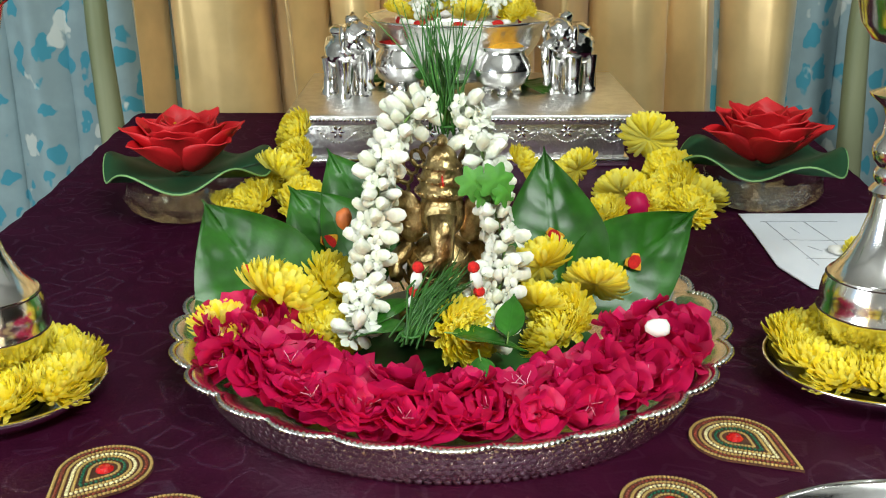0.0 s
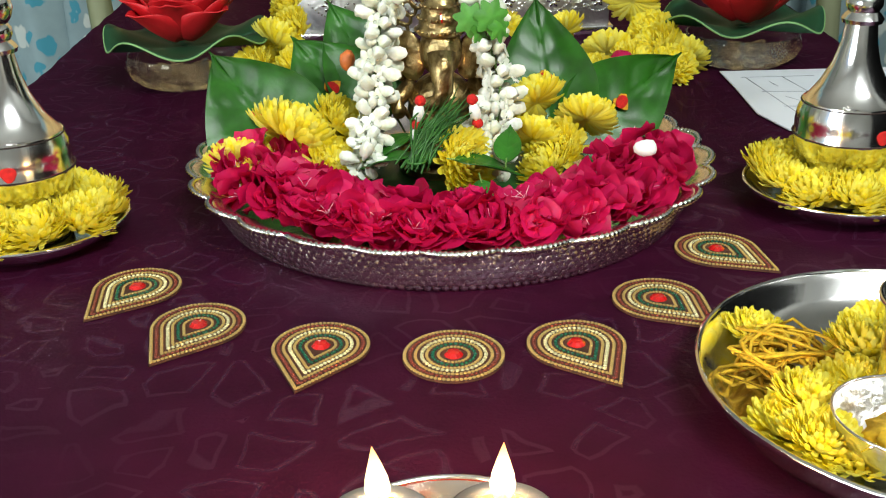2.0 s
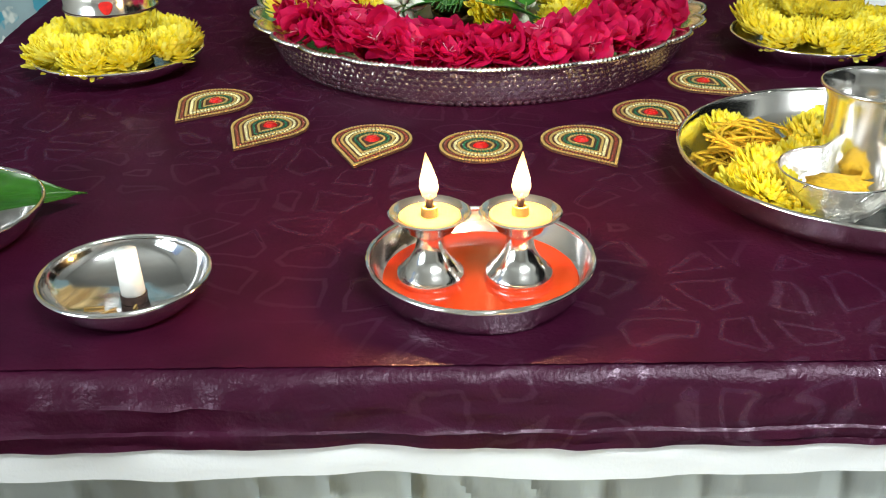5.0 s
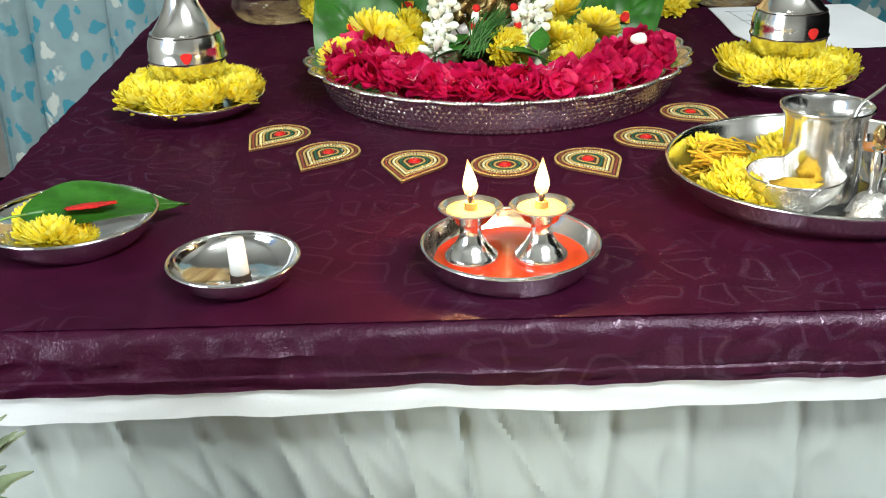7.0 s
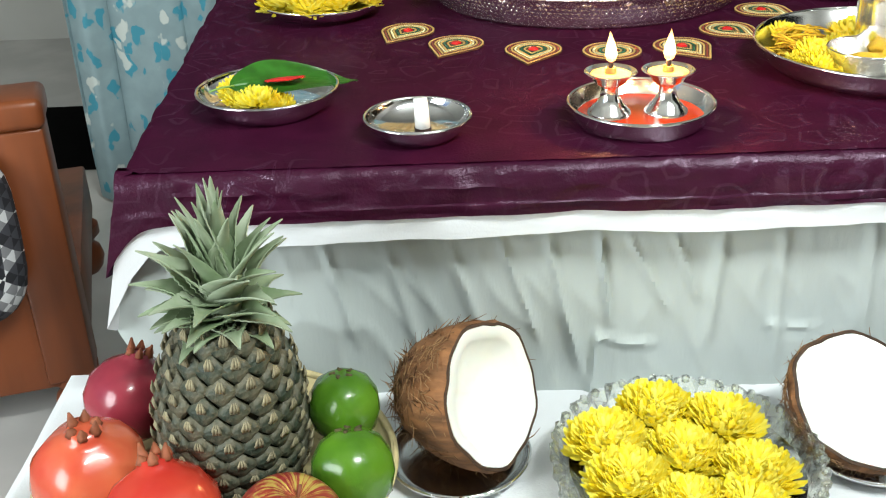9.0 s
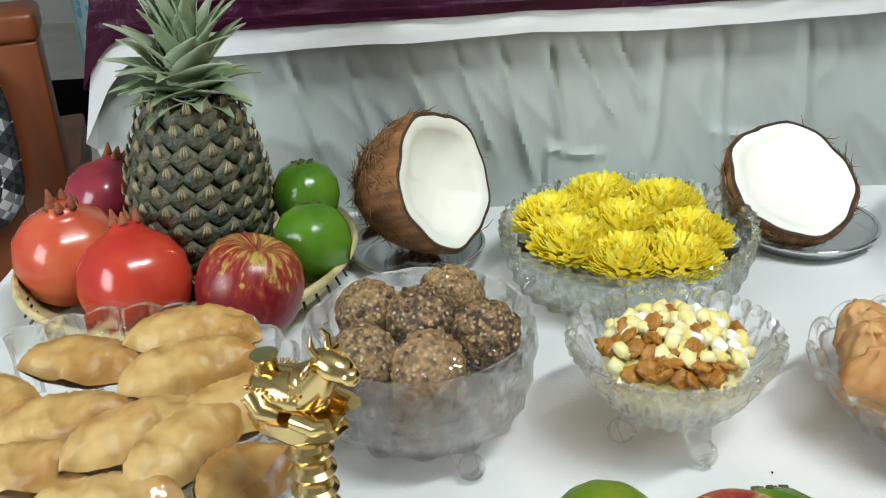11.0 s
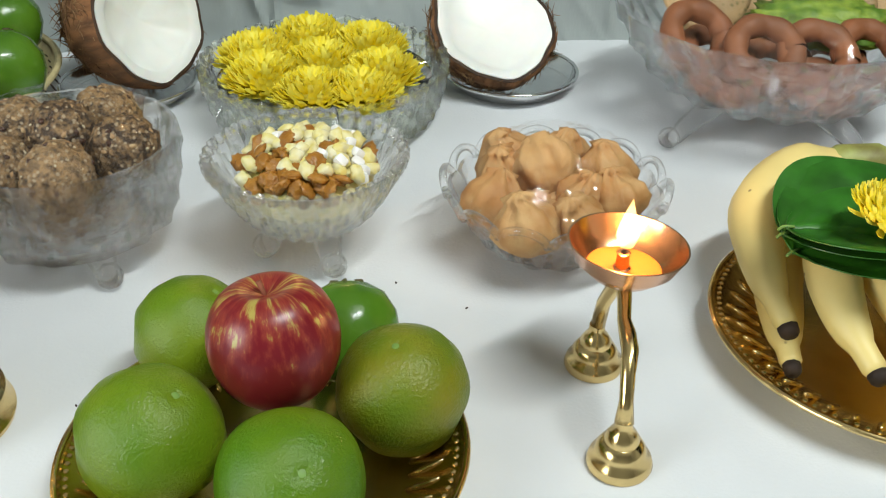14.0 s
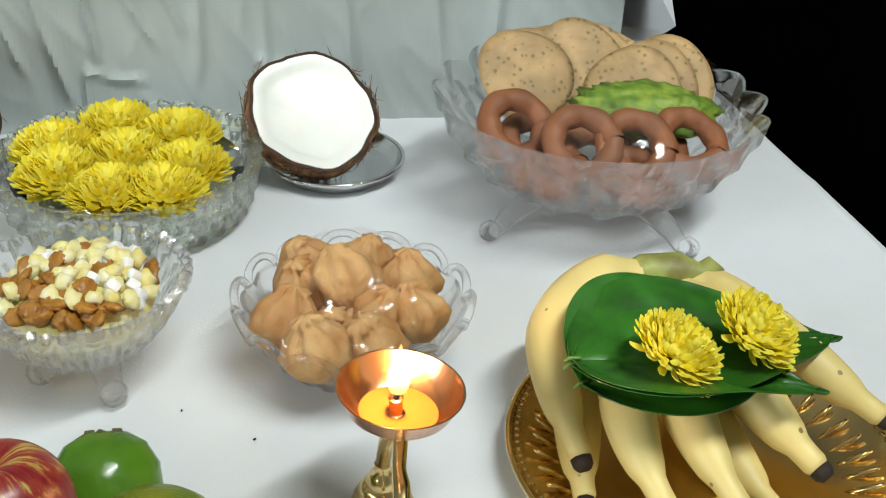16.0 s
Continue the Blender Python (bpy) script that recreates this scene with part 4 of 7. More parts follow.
# jasmine: buds strung closely along two strands
bud = lathe([(0, 0), (0.0018, 0.0005), (0.0026, 0.004), (0.0052, 0.009), (0.0062, 0.0135), (0.0058, 0.018), (0.0038, 0.0225), (0, 0.0245)], 18, lambda i, a: ((0.0024 * ((3 * a / (2 * math.pi) + i * 0.17) % 1.0) - 0.0012) * (i > 2), 0))
BUD = finish(bud, "bud", M["jasmine"], angle=50)
half = bmesh.new()
for p in range(5):
    a0 = p * 2 * math.pi / 5
    g = []
    for i in range(4):
        s = i / 3
        row = []
        for j in (-1, 0, 1):
            d, w = 0.002 + 0.009 * s, 0.0042 * math.sin(0.4 + 2.4 * s) * j
            row.append(half.verts.new((d * math.cos(a0) - w * math.sin(a0), d * math.sin(a0) + w * math.cos(a0), 0.009 + 0.006 * s - 0.004 * s * s - 0.001 * abs(j))))
        g.append(row)
    for i in range(3):
        for j in range(2):
            half.faces.new((g[i][j], g[i + 1][j], g[i + 1][j + 1], g[i][j + 1]))
tube([(0, 0, 0), (0, 0, 0.009)], 0.0013, 6, half)
OPEN = finish(half, "open_flower", M["jasmine"], angle=180)


def strand(label, pts, seed, spread=0.017, per=4):
    rnd = random.Random(seed)
    ob = thing("jasmine_garland", label, "garland", pose(0, 0, 0), "jasmine garland strands")
    P = [Vector(p) for p in pts]
    part("string", tube(P, 0.0012, 5), M["stemgreen"], ob, "green thread")
    total = sum((b - a).length for a, b in zip(P, P[1:]))
    steps = int(total / 0.0066)
    for k in range(steps + 1):
        d = total * k / steps
        for a, b in zip(P, P[1:]):
            if d <= (b - a).length + 1e-6:
                c, t = a.lerp(b, d / (b - a).length), (b - a).normalized()
                break
            d -= (b - a).length
        for q in range(per + 1):
            ang = 2 * math.pi * (q + 0.5 * (k % 2)) / (per + 1) + rnd.uniform(-0.3, 0.3)
            side = t.orthogonal().normalized()
            out = (side * math.cos(ang) + t.cross(side) * math.sin(ang))
            dirn = (out + t * rnd.uniform(-0.5, 0.3)).normalized()
            s = rnd.uniform(0.58, 0.86)
            m = Matrix.Translation(c + out * 0.002) @ dirn.to_track_quat("Z", "Y").to_matrix().to_4x4() @ Matrix.Diagonal((s, s, s * rnd.uniform(0.9, 1.1), 1))
            opened = rnd.random() < 0.44
            part("open_flower" if opened else "bud", OPEN if opened else BUD, None, ob, m=m)
    return ob


strand("thick strand of white jasmine buds draped over the statue", [(0.174, 0.915, 0.926), (0.160, 0.905, 0.912), (0.146, 0.895, 0.89), (0.143, 0.885, 0.862), (0.139, 0.878, 0.838), (0.137, 0.87, 0.815), (0.133, 0.858, 0.797), (0.130, 0.838, 0.787)], 3)
strand("thick strand of white jasmine buds draped over the statue", [(0.205, 0.915, 0.924), (0.213, 0.905, 0.905), (0.219, 0.895, 0.88), (0.225, 0.885, 0.855), (0.231, 0.88, 0.83), (0.229, 0.872, 0.81), (0.224, 0.86, 0.795), (0.219, 0.84, 0.783)], 4)
strand("short heap of open jasmine flowers before the statue", [(0.205, 0.87, 0.805), (0.213, 0.862, 0.795), (0.222, 0.852, 0.785)], 6, per=2)

# cotton strips with red dye beside the statue
for x, rz in ((0.172, 8), (0.209, -12)):
    ob = thing("cotton_garland", "white cotton strand with red dyed bands", "garland", pose(x, 0.852, U + 0.092, 8, rz, 0))
    for k in range(5):
        part("cotton_tuft" if k % 2 else "dyed_band", ball(0.0042, 0.0042, 0.0075 if k % 2 else 0.004, 2, 0.15, 3, seed=k), M["cotton"] if k % 2 else M["kumkum_powder"], ob, m=pose(0, 0, -0.0095 * k))


def grass(label, base, tips, count, seed, length, spread):
    rnd = random.Random(seed)
    bm = bmesh.new()
    for k in range(count):
        t = Vector(tips) + Vector((rnd.gauss(0, spread), rnd.gauss(0, spread * 0.6), rnd.gauss(0, spread * 0.7)))
        b = Vector(base) + Vector((rnd.gauss(0, 0.005), rnd.gauss(0, 0.004), rnd.uniform(-0.003, 0.003)))
        mid = b.lerp(t, 0.5) + Vector((rnd.gauss(0, 0.004), rnd.gauss(0, 0.004), rnd.uniform(0, 0.008)))
        tube([b, b.lerp(mid, 0.5) + Vector((0, 0, 0.002)), mid, mid.lerp(t, 0.55), t], [0.0007, 0.0009, 0.0008, 0.0006, 0.0002], 4, bm)
    ob = thing("grass_bundle", label, "grass", pose(0, 0, 0), "bundles of sacred grass")
    tagged(part("grass_tuft", bm, M["grass"], ob), kind="stuff")
    part("binding", tube([Vector(base) + Vector((0.006 * math.cos(a), 0.005 * math.sin(a), 0.004)) for a in [k * math.pi / 6 for k in range(13)]], 0.001, 5), M["grass"], ob)


grass("loose bundle of long green grass blades rising behind the crown", (0.192, 0.917, 0.905), (0.182, 0.93, 0.985), 46, 1, 0.1, 0.016)
grass("bundle of fine green grass lying before the statue", (0.168, 0.815, 0.79), (0.194, 0.86, 0.818), 80, 2, 0.066, 0.010)

# small leaves and the coriander sprig
for x, y, z, ln, rz, tilt in ((0.195, 0.815, 0.795, 0.05, 10, 10), (0.165, 0.825, 0.795, 0.04, 160, 10), (0.231, 0.822, 0.79, 0.035, 80, -35), (0.165, 0.86, 0.80, 0.05, 200, 20), (0.212, 0.80, 0.785, 0.03, -80, 30)):
    ob = thing("small_leaf", "small glossy green leaf among the flowers", "leaf", pose(x, y, z, 0, 0, rz) @ pose(0, 0, 0, 0, tilt, 0), "small leaves")
    part("blade", leaf_mesh(ln, ln * 0.55, M["green"], seed=x), None, ob)
    part("stalk", tube([(-0.006, 0, 0), (0.003, 0, 0)], 0.0006, 5), M["stemgreen"], ob)
spr = thing("herb_sprig", "fresh green lobed herb sprig tucked in the jasmine", "leaf", pose(0.218, 0.872, U + 0.142))
for k, (dx, dz, s) in enumerate(((-0.009, 0.003, 0.011), (0.006, 0.004, 0.012), (0.012, -0.004, 0.009), (-0.002, -0.005, 0.010))):
    part("leaflet", lathe([(0, 0.0012), (s * 0.5, 0.0006), (s, -0.0008), (s * 0.98, -0.0014), (0, 0.0)], 36, lambda i, a: ((0.0022 * math.sin(7 * a) if i in (2, 3) else 0), 0)), mat("herb_green", (0.07, 0.26, 0.03), 0.5, var=0.2, scale=90), spr, m=pose(dx, 0.001 * k - 0.002, dz, 80, 0, 20 * k))

# betel leaves standing behind the statue
def standing(tip, base, width, dot, toward=(0.0, -1.0, 0.35), label=""):
    d = Vector(tip) - Vector(base)
    return betel("betel_leaf", *base, d.length, width, frame_of(d, toward), label, dot)


standing((0.002, 0.96, 0.838), (0.078, 0.925, 0.750), 0.104, 0.058, (-0.15, -1, 0.35), "large glossy green betel leaf with a red dot")
standing((0.069, 0.97, 0.848), (0.135, 0.938, 0.772), 0.092, 0.054, (-0.05, -1, 0.3), "large glossy green betel leaf with a red dot")
standing((0.100, 0.985, 0.875), (0.15, 0.95, 0.79), 0.074, 0.0, (0.15, -1, 0.2), "glossy green betel leaf standing behind the jasmine")
standing((0.269, 0.985, 0.874), (0.278, 0.942, 0.766), 0.082, 0.05, (0.0, -1, 0.3), "tall glossy green betel leaf with a red dot")
standing((0.392, 0.985, 0.826), (0.288, 0.94, 0.76), 0.082, 0.062, (0.1, -1, 0.45), "glossy green betel leaf with a red dot over the plate edge")

# yellow flowers on the plate
for x, y, z, s, rx, ry in ((0.072, 0.878, 0.782, 1.3, 45, -10), (0.107, 0.905, 0.786, 0.95, 45, 10), (0.038, 0.862, 0.768, 0.95, 30, -30), (0.103, 0.862, 0.766, 0.95, 40, 15), (0.05, 0.84, 0.764, 0.9, 30, -20), (0.062, 0.885, 0.762, 0.9, 30, 0),
                           (0.262, 0.905, 0.8, 0.9, 55, 0), (0.299, 0.902, 0.786, 0.85, 45, 15), (0.275, 0.882, 0.77, 0.9, 45, 10), (0.268, 0.866, 0.76, 0.9, 40, 5), (0.2, 0.84, 0.778, 0.9, 62, -35), (0.352, 0.87, 0.762, 0.7, 30, 40), (0.255, 0.88, 0.778, 0.8, 50, 0)):
    mum(x, y, z + 0.006, s * 1.36, rx, ry, where="heaped on the silver plate")
# yellow flowers on the cloth before the silver stool
for x, y, z, s, rx, ry in ((0.027, 1.35, 0.806, 1.25, 65, -10), (0.01, 1.285, 0.772, 1.4, 55, -10), (-0.01, 1.25, 0.752, 1.25, 45, -25), (0.04, 1.262, 0.75, 1.25, 45, 10), (-0.04, 1.25, 0.746, 1.0, 40, -25), (0.0, 1.31, 0.755, 1.2, 40, 0), (0.022, 1.34, 0.765, 1.2, 60, -15), (0.03, 1.30, 0.785, 1.2, 55, 5),
                           (0.337, 1.30, 0.775, 1.15, 60, 0), (0.38, 1.272, 0.756, 1.3, 55, -10), (0.438, 1.275, 0.76, 1.35, 45, 10), (0.418, 1.34, 0.8, 1.4, 60, 10), (0.463, 1.275, 0.748, 1.3, 40, 30), (0.356, 1.22, 0.75, 1.0, 20, -10), (0.445, 1.235, 0.75, 1.1, 35, 20), (0.274, 1.33, 0.772, 1.15, 55, 0), (0.44, 1.32, 0.765, 1.3, 45, 20), (0.405, 1.25, 0.75, 1.2, 40, 0), (0.31, 1.31, 0.757, 1.1, 50, 0)):
    mum(x, y, z, s * 1.12, rx, ry, where="heaped before the silver stool")
rose = thing("rose", "dark pink rosebud between yellow flowers", "flower", pose(0.388, 1.232, 0.756, 30, 0, 0))
part("petals", ball(0.014, 0.014, 0.017, 3, 0.14, 2.2), M["magenta"], rose)
part("sepal", lathe([(0, -0.017), (0.006, -0.016), (0.011, -0.009), (0, -0.006)], 10), M["stemgreen"], rose)
solid("white_bud", ball(0.0085, 0.007, 0.006, 2, 0.2, 1.5), M["cotton"], "small white flower bud on the magenta flowers", "flower", pose(0.325, 0.805, 0.803))
solid("orange_bud", ball(0.006, 0.006, 0.008, 2, 0.2, 2), mat("orange_petal", (0.6, 0.16, 0.04), 0.5, var=0.2, scale=90), "small orange flower bud beside the jasmine", "flower", pose(0.118, 0.905, 0.845))

# ---- oil lamps on flower plates ----


def standing_lamp(x, y, turn, label):
    plate("flower_plate", x, y, U, 0.07, 0.017, M["silver"], "round silver plate filled with yellow flowers", base=0.7)
    ob = thing("standing_oil_lamp", label, "oil lamp", pose(x, y, U + 0.0036, 0, 0, turn), "silver oil lamps")
    part("foot", lathe([(0, 0), (0.027, 0), (0.0285, 0.003), (0.026, 0.009), (0.019, 0.017), (0.016, 0.022), (0, 0.022)]), M["silver"], ob)
    part("body", lathe([(0, 0.021), (0.018, 0.022), (0.028, 0.029), (0.0355, 0.040), (0.0378, 0.050), (0.0383, 0.0515), (0.0383, 0.0535), (0.0374, 0.055), (0.0378, 0.062), (0.0365, 0.071), (0.0345, 0.0755), (0.034, 0.078), (0.0318, 0.079), (0.024, 0.090), (0.0165, 0.105), (0.0125, 0.120), (0.0108, 0.134), (0, 0.134)]), M["silver"], ob)
    for bz, br_ in ((0.0525, 0.0386), (0.0765, 0.0346), (0.0015, 0.0278)):
        part("band", lathe([(br_ + 0.0005 * math.cos(t), bz + 0.0005 * math.sin(t)) for t in [math.pi * k / 3 for k in range(6)]], 48, close=True), M["wick"], ob, "dark engraved line")
    part("stem", lathe([(0, 0.133), (0.0135, 0.134), (0.0145, 0.137), (0.0125, 0.140), (0.0105, 0.142), (0.0125, 0.146), (0.0125, 0.150), (0.0105, 0.153), (0.0135, 0.157), (0.0155, 0.163), (0.0145, 0.169), (0.0105, 0.174), (0.0095, 0.186), (0.012, 0.193), (0.0205, 0.200), (0.0215, 0.202), (0.009, 0.207), (0.0065, 0.222), (0.009, 0.232), (0, 0.232)]), M["silver"], ob)
    part("cup", lathe([(0, 0.230), (0.012, 0.231), (0.024, 0.236), (0.032, 0.247), (0.036, 0.262), (0.042, 0.266), (0.042, 0.2675), (0.0355, 0.2655), (0.030, 0.249), (0.022, 0.239), (0, 0.235)], 48, lambda i, a: (0.0, 0.0)), M["silver"], ob)
    part("oil", lathe([(0, 0.2565), (0.0325, 0.2565), (0.0325, 0.2555), (0, 0.2555)], 40), M["oil"], ob, "yellow lamp oil")
    part("kumkum_dot", lathe([(0, 0.0012), (0.005, 0.0008), (0.0055, 0)], 14, lambda i, a: (0.0006 * math.sin(3 * a), 0)), M["kumkum_powder"], ob, "red kumkum dot", pose(0.002, -0.0376, 0.059, 86, 0, 0))
    rnd = random.Random(x)
    for k in range(11):
        a = 2 * math.pi * k / 11 + rnd.uniform(-0.12, 0.12)
        mum(x + 0.049 * math.cos(a), y + 0.049 * math.sin(a), U + 0.015 + rnd.uniform(0, 0.005), rnd.uniform(1.15, 1.3), -20 * math.sin(a), 20 * math.cos(a), where="around the foot of an oil lamp")
    for k in range(5):
        a = 2 * math.pi * k / 5
        mum(x + 0.036 * math.cos(a), y + 0.036 * math.sin(a), U + 0.020, 0.85, -8 * math.sin(a), 8 * math.cos(a), where="around the foot of an oil lamp")


standing_lamp(-0.113, 0.835, 8, "tall polished silver oil lamp with a bulbous base and red dot")
standing_lamp(0.487, 0.865, 15, "tall polished silver oil lamp with a bulbous base and red dot")

# ---- beaded ornaments on the cloth ----


def drop_outline(k, n, r, tip):
    """A drop: a round of radius r with a point at distance tip along +x; scaled by k towards the middle."""
    out = []
    al = math.acos(r / tip)
    for i in range(n):
        a = al + (2 * math.pi - 2 * al) * i / (n - 1)
        out.append(Vector((r * math.cos(a), r * math.sin(a), 0)))
    pts = out + [out[-1].lerp(Vector((tip, 0, 0)), q / 8) for q in range(1, 9)] + [Vector((tip, 0, 0)).lerp(out[0], q / 8) for q in range(1, 8)]
    return [p * k for p in pts]


def spaced(pts, step):
    res, carry = [], 0.0
    for a, b in zip(pts, pts[1:] + pts[:1]):
        ln = (b - a).length
        d = carry
        while d < ln:
            res.append(a.lerp(b, d / ln))
            d += step
        carry = d - ln
    return res


def ornament_meshes(outline):
    flat = bmesh.new()
    for z in (0.0004, 0.0020):
        flat.faces.new([flat.verts.new((p.x, p.y, z)) for p in outline(1.0)])
    vs = list(flat.verts)
    h = len(vs) // 2
    for i in range(h):
        flat.faces.new((vs[i], vs[(i + 1) % h], vs[h + (i + 1) % h], vs[h + i]))
    bmesh.ops.recalc_face_normals(flat, faces=flat.faces)
    sets = [("backing", finish(flat, "backing", M["backing"], smooth=False), "")]
    for name, k, size, step, material, label in (("beading", 0.96, 0.00125, 0.0024, "gold_stone", "gold beads"), ("stone_inlay", 0.855, 0.0013, 0.0028, "maroon_stone", "maroon stones"), ("beading", 0.75, 0.0012, 0.0023, "gold_stone", "gold beads"),
                                                 ("stone_inlay", 0.625, 0.0014, 0.0028, "pale_stone", "pale faceted stones"), ("beading", 0.53, 0.00115, 0.0022, "gold_stone", "gold beads"), ("stone_inlay", 0.415, 0.0014, 0.0029, "green_stone", "dark green stones"), ("beading", 0.3, 0.0011, 0.0021, "gold_stone", "gold beads")):
        bm = bmesh.new()
        for p in spaced(outline(k), step):
            ball(size, size, size * 0.8, 1, bm=bm, m=Matrix.Translation((p.x, p.y, 0.0022)))
        sets.append((name, finish(bm, name, M[material], smooth=name == "beading"), label))
    gem = lathe([(0, 0.0048), (0.0035, 0.0042), (0.0056, 0.0022), (0.0056, 0.0018)], 10)
    sets.append(("gem", finish(gem, "gem", M["red_stone"], smooth=False), "red faceted gem"))
    return sets


DROP = ornament_meshes(lambda k: drop_outline(k, 34, 0.0285, 0.0505))
ROUND = ornament_meshes(lambda k: [Vector((0.029 * k * math.cos(a), 0.029 * k * math.sin(a), 0)) for a in [2 * math.pi * i / 44 for i in range(44)]])
# the row bows towards the viewer; each drop's point turns outwards
for jx, jy, tx, ty in ((-0.0148, 0.7455, -0.0367, 0.6994), (0.0354, 0.6899, 0.0158, 0.6412), (0.1116, 0.6596, 0.1019, 0.6107), (0.1876, 0.6447, 0, 0), (0.2581, 0.6537, 0.2763, 0.6062), (0.3169, 0.7082, 0.3471, 0.6641), (0.3728, 0.7816, 0.4079, 0.738)):
    turn = math.degrees(math.atan2(ty - jy, tx - jx)) if tx else 0
    ob = thing("beaded_ornament", "drop-shaped gold beaded ornament with a red gem" if tx else "round gold beaded ornament with a red gem", "ornament", pose(jx, jy, U, 0, 0, turn), "beaded ornaments on the cloth")
    for name, me, label in (DROP if tx else ROUND):
        part(name, me, None, ob, label)

# ---- the plate with two diyas ----
plate("kumkum_plate", 0.18, 0.452, U, 0.0585, 0.0165, M["silver"], "small silver plate of red kumkum water", base=0.86)
solid("kumkum_water", lathe([(0, 0.0056), (0.0512, 0.0056), (0.0512, 0.0036), (0, 0.0036)], 64), M["kumkum"], "glossy orange-red kumkum water in the silver plate", "water", pose(0.18, 0.452, U))


def flame(parent, x, y, z, h, lean=0.0):
    bm = lathe([(0, 0), (0.14 * h, 0.1 * h), (0.19 * h, 0.27 * h), (0.165 * h, 0.45 * h), (0.1 * h, 0.68 * h), (0.045 * h, 0.86 * h), (0, h)], 18)
    for v in bm.verts:
        v.co.x += lean * (v.co.z / h) ** 2
    ob = part("flame", bm, M["flame"], parent, "bright yellow-white flame", pose(x, y, z))
    return ob


for x, lean in ((0.154, -0.0016), (0.2, 0.0004)):
    ob = thing("diya", "small polished silver diya with a lit wick in pale oil", "oil lamp", pose(x, 0.449, U + 0.0056), "lit diyas on the plate")
    part("foot", lathe([(0, 0), (0.0172, 0), (0.018, 0.0015), (0.0172, 0.005), (0.0145, 0.007), (0.014, 0.0085), (0.0115, 0.0105), (0.008, 0.017), (0.0066, 0.024), (0.0085, 0.027), (0, 0.027)]), M["silver"], ob)
    part("cup", lathe([(0, 0.0262), (0.009, 0.0265), (0.0125, 0.029), (0.0155, 0.034), (0.0205, 0.037), (0.0213, 0.0378), (0.0205, 0.0384), (0.0165, 0.0372), (0.0135, 0.0325), (0, 0.0295)]), M["silver"], ob)
    part("oil", lathe([(0, 0.0362), (0.0158, 0.0362), (0.015, 0.0345), (0, 0.0345)], 40), M["wax"], ob, "pale yellow oil")
    part("wick_holder", lathe([(0.003, 0.034), (0.0046, 0.034), (0.0042, 0.041), (0.0028, 0.041)], 20, close=True), M["wax"], ob)
    part("wick", ball(0.0021, 0.0021, 0.0042, 2, 0.25, 2, m=Matrix.Translation((0, 0, 0.0435))), M["wick"], ob, "charred wick")
    flame(ob, 0, 0, 0.0445, 0.026, lean)

# ---- small dishes ----
plate("camphor_dish", -0.001, 0.437, U, 0.0425, 0.0165, M["steel"], "small shiny steel dish on the purple cloth", base=0.7)
cam_stick = thing("camphor_holder", "white stick standing on a small black base in the dish", "incense holder", pose(0.003, 0.434, U + 0.003))
part("stick", tube([(0, 0, 0.004), (-0.0012, 0.001, 0.028)], [0.0062, 0.0056], 20), M["white_stick"], cam_stick)
part("base", lathe([(0, 0), (0.0068, 0), (0.0068, 0.0045), (0, 0.0045)], 20), M["wick"], cam_stick, "black base")
for k, (dx, dy) in enumerate(((-0.012, -0.012), (-0.004, -0.016), (0.009, -0.008))):
    solid("match_stub", tube([(-0.005, 0, 0), (0.005, 0.001, 0)], 0.0006, 5), M["wax"], "tiny burnt match stub in the steel dish", "match", pose(-0.003 + dx, 0.437 + dy, U + 0.0036, 0, 0, 40 * k))
plate("leaf_plate", -0.131, 0.513, U, 0.0605, 0.0195, M["steel"], "silver plate holding a leaf and yellow flowers", base=0.75)
betel("betel_leaf", -0.160, 0.497, U + 0.0265, 0.112, 0.05, frame_of((0.118, 0.058, 0.0), (0, -0.35, 1)), "long green leaf with red powder across the plate", None)
solid("kumkum_heap", ball(0.017, 0.0085, 0.0012, 3, 0.5, 4), M["kumkum_powder"], "smear of red kumkum powder on the leaf", "powder", pose(-0.115, 0.513, U + 0.0265, -8, 3, 27))
for x, y, z, s in ((-0.135, 0.485, 0.012, 1.0), (-0.15, 0.498, 0.009, 0.85), (-0.158, 0.522, 0.01, 0.9), (-0.148, 0.54, 0.009, 0.85), (-0.12, 0.49, 0.006, 0.8)):
    mum(x, y, U + z, s, 15, 0, where="on the leaf plate")

# ---- thali with vessels ----
TX, TY = 0.43, 0.577
plate("thali", TX, TY, U, 0.1195, 0.0225, M["silver"], "broad silver thali with flowers and vessels", base=0.86)
glass_ = thing("silver_tumbler", "plain silver water tumbler with a rolled rim", "tumbler", pose(0.418, 0.556, U + 0.0034))
part("body", lathe([(0, 0), (0.026, 0), (0.0285, 0.003), (0.0288, 0.045), (0.0298, 0.062), (0.0325, 0.0675), (0.0325, 0.069), (0.0292, 0.064), (0.0276, 0.045), (0.0272, 0.005), (0, 0.004)], 56), M["silver"], glass_)
part("rim", lathe([(0.0328 + 0.0011 * math.cos(t), 0.0688 + 0.0011 * math.sin(t)) for t in [math.pi * k / 4 for k in range(8)]], 56, close=True), M["silver"], glass_)
bowl = thing("engraved_bowl", "small silver bowl engraved with swirls", "bowl", pose(0.389, 0.523, U + 0.0034))
part("body", lathe([(0, 0), (0.014, 0), (0.016, 0.003), (0.024, 0.009), (0.031, 0.019), (0.0345, 0.029), (0.0345, 0.030), (0.033, 0.0292), (0.0295, 0.0195), (0.022, 0.0105), (0, 0.005)], 56), M["silver_emboss"], bowl)
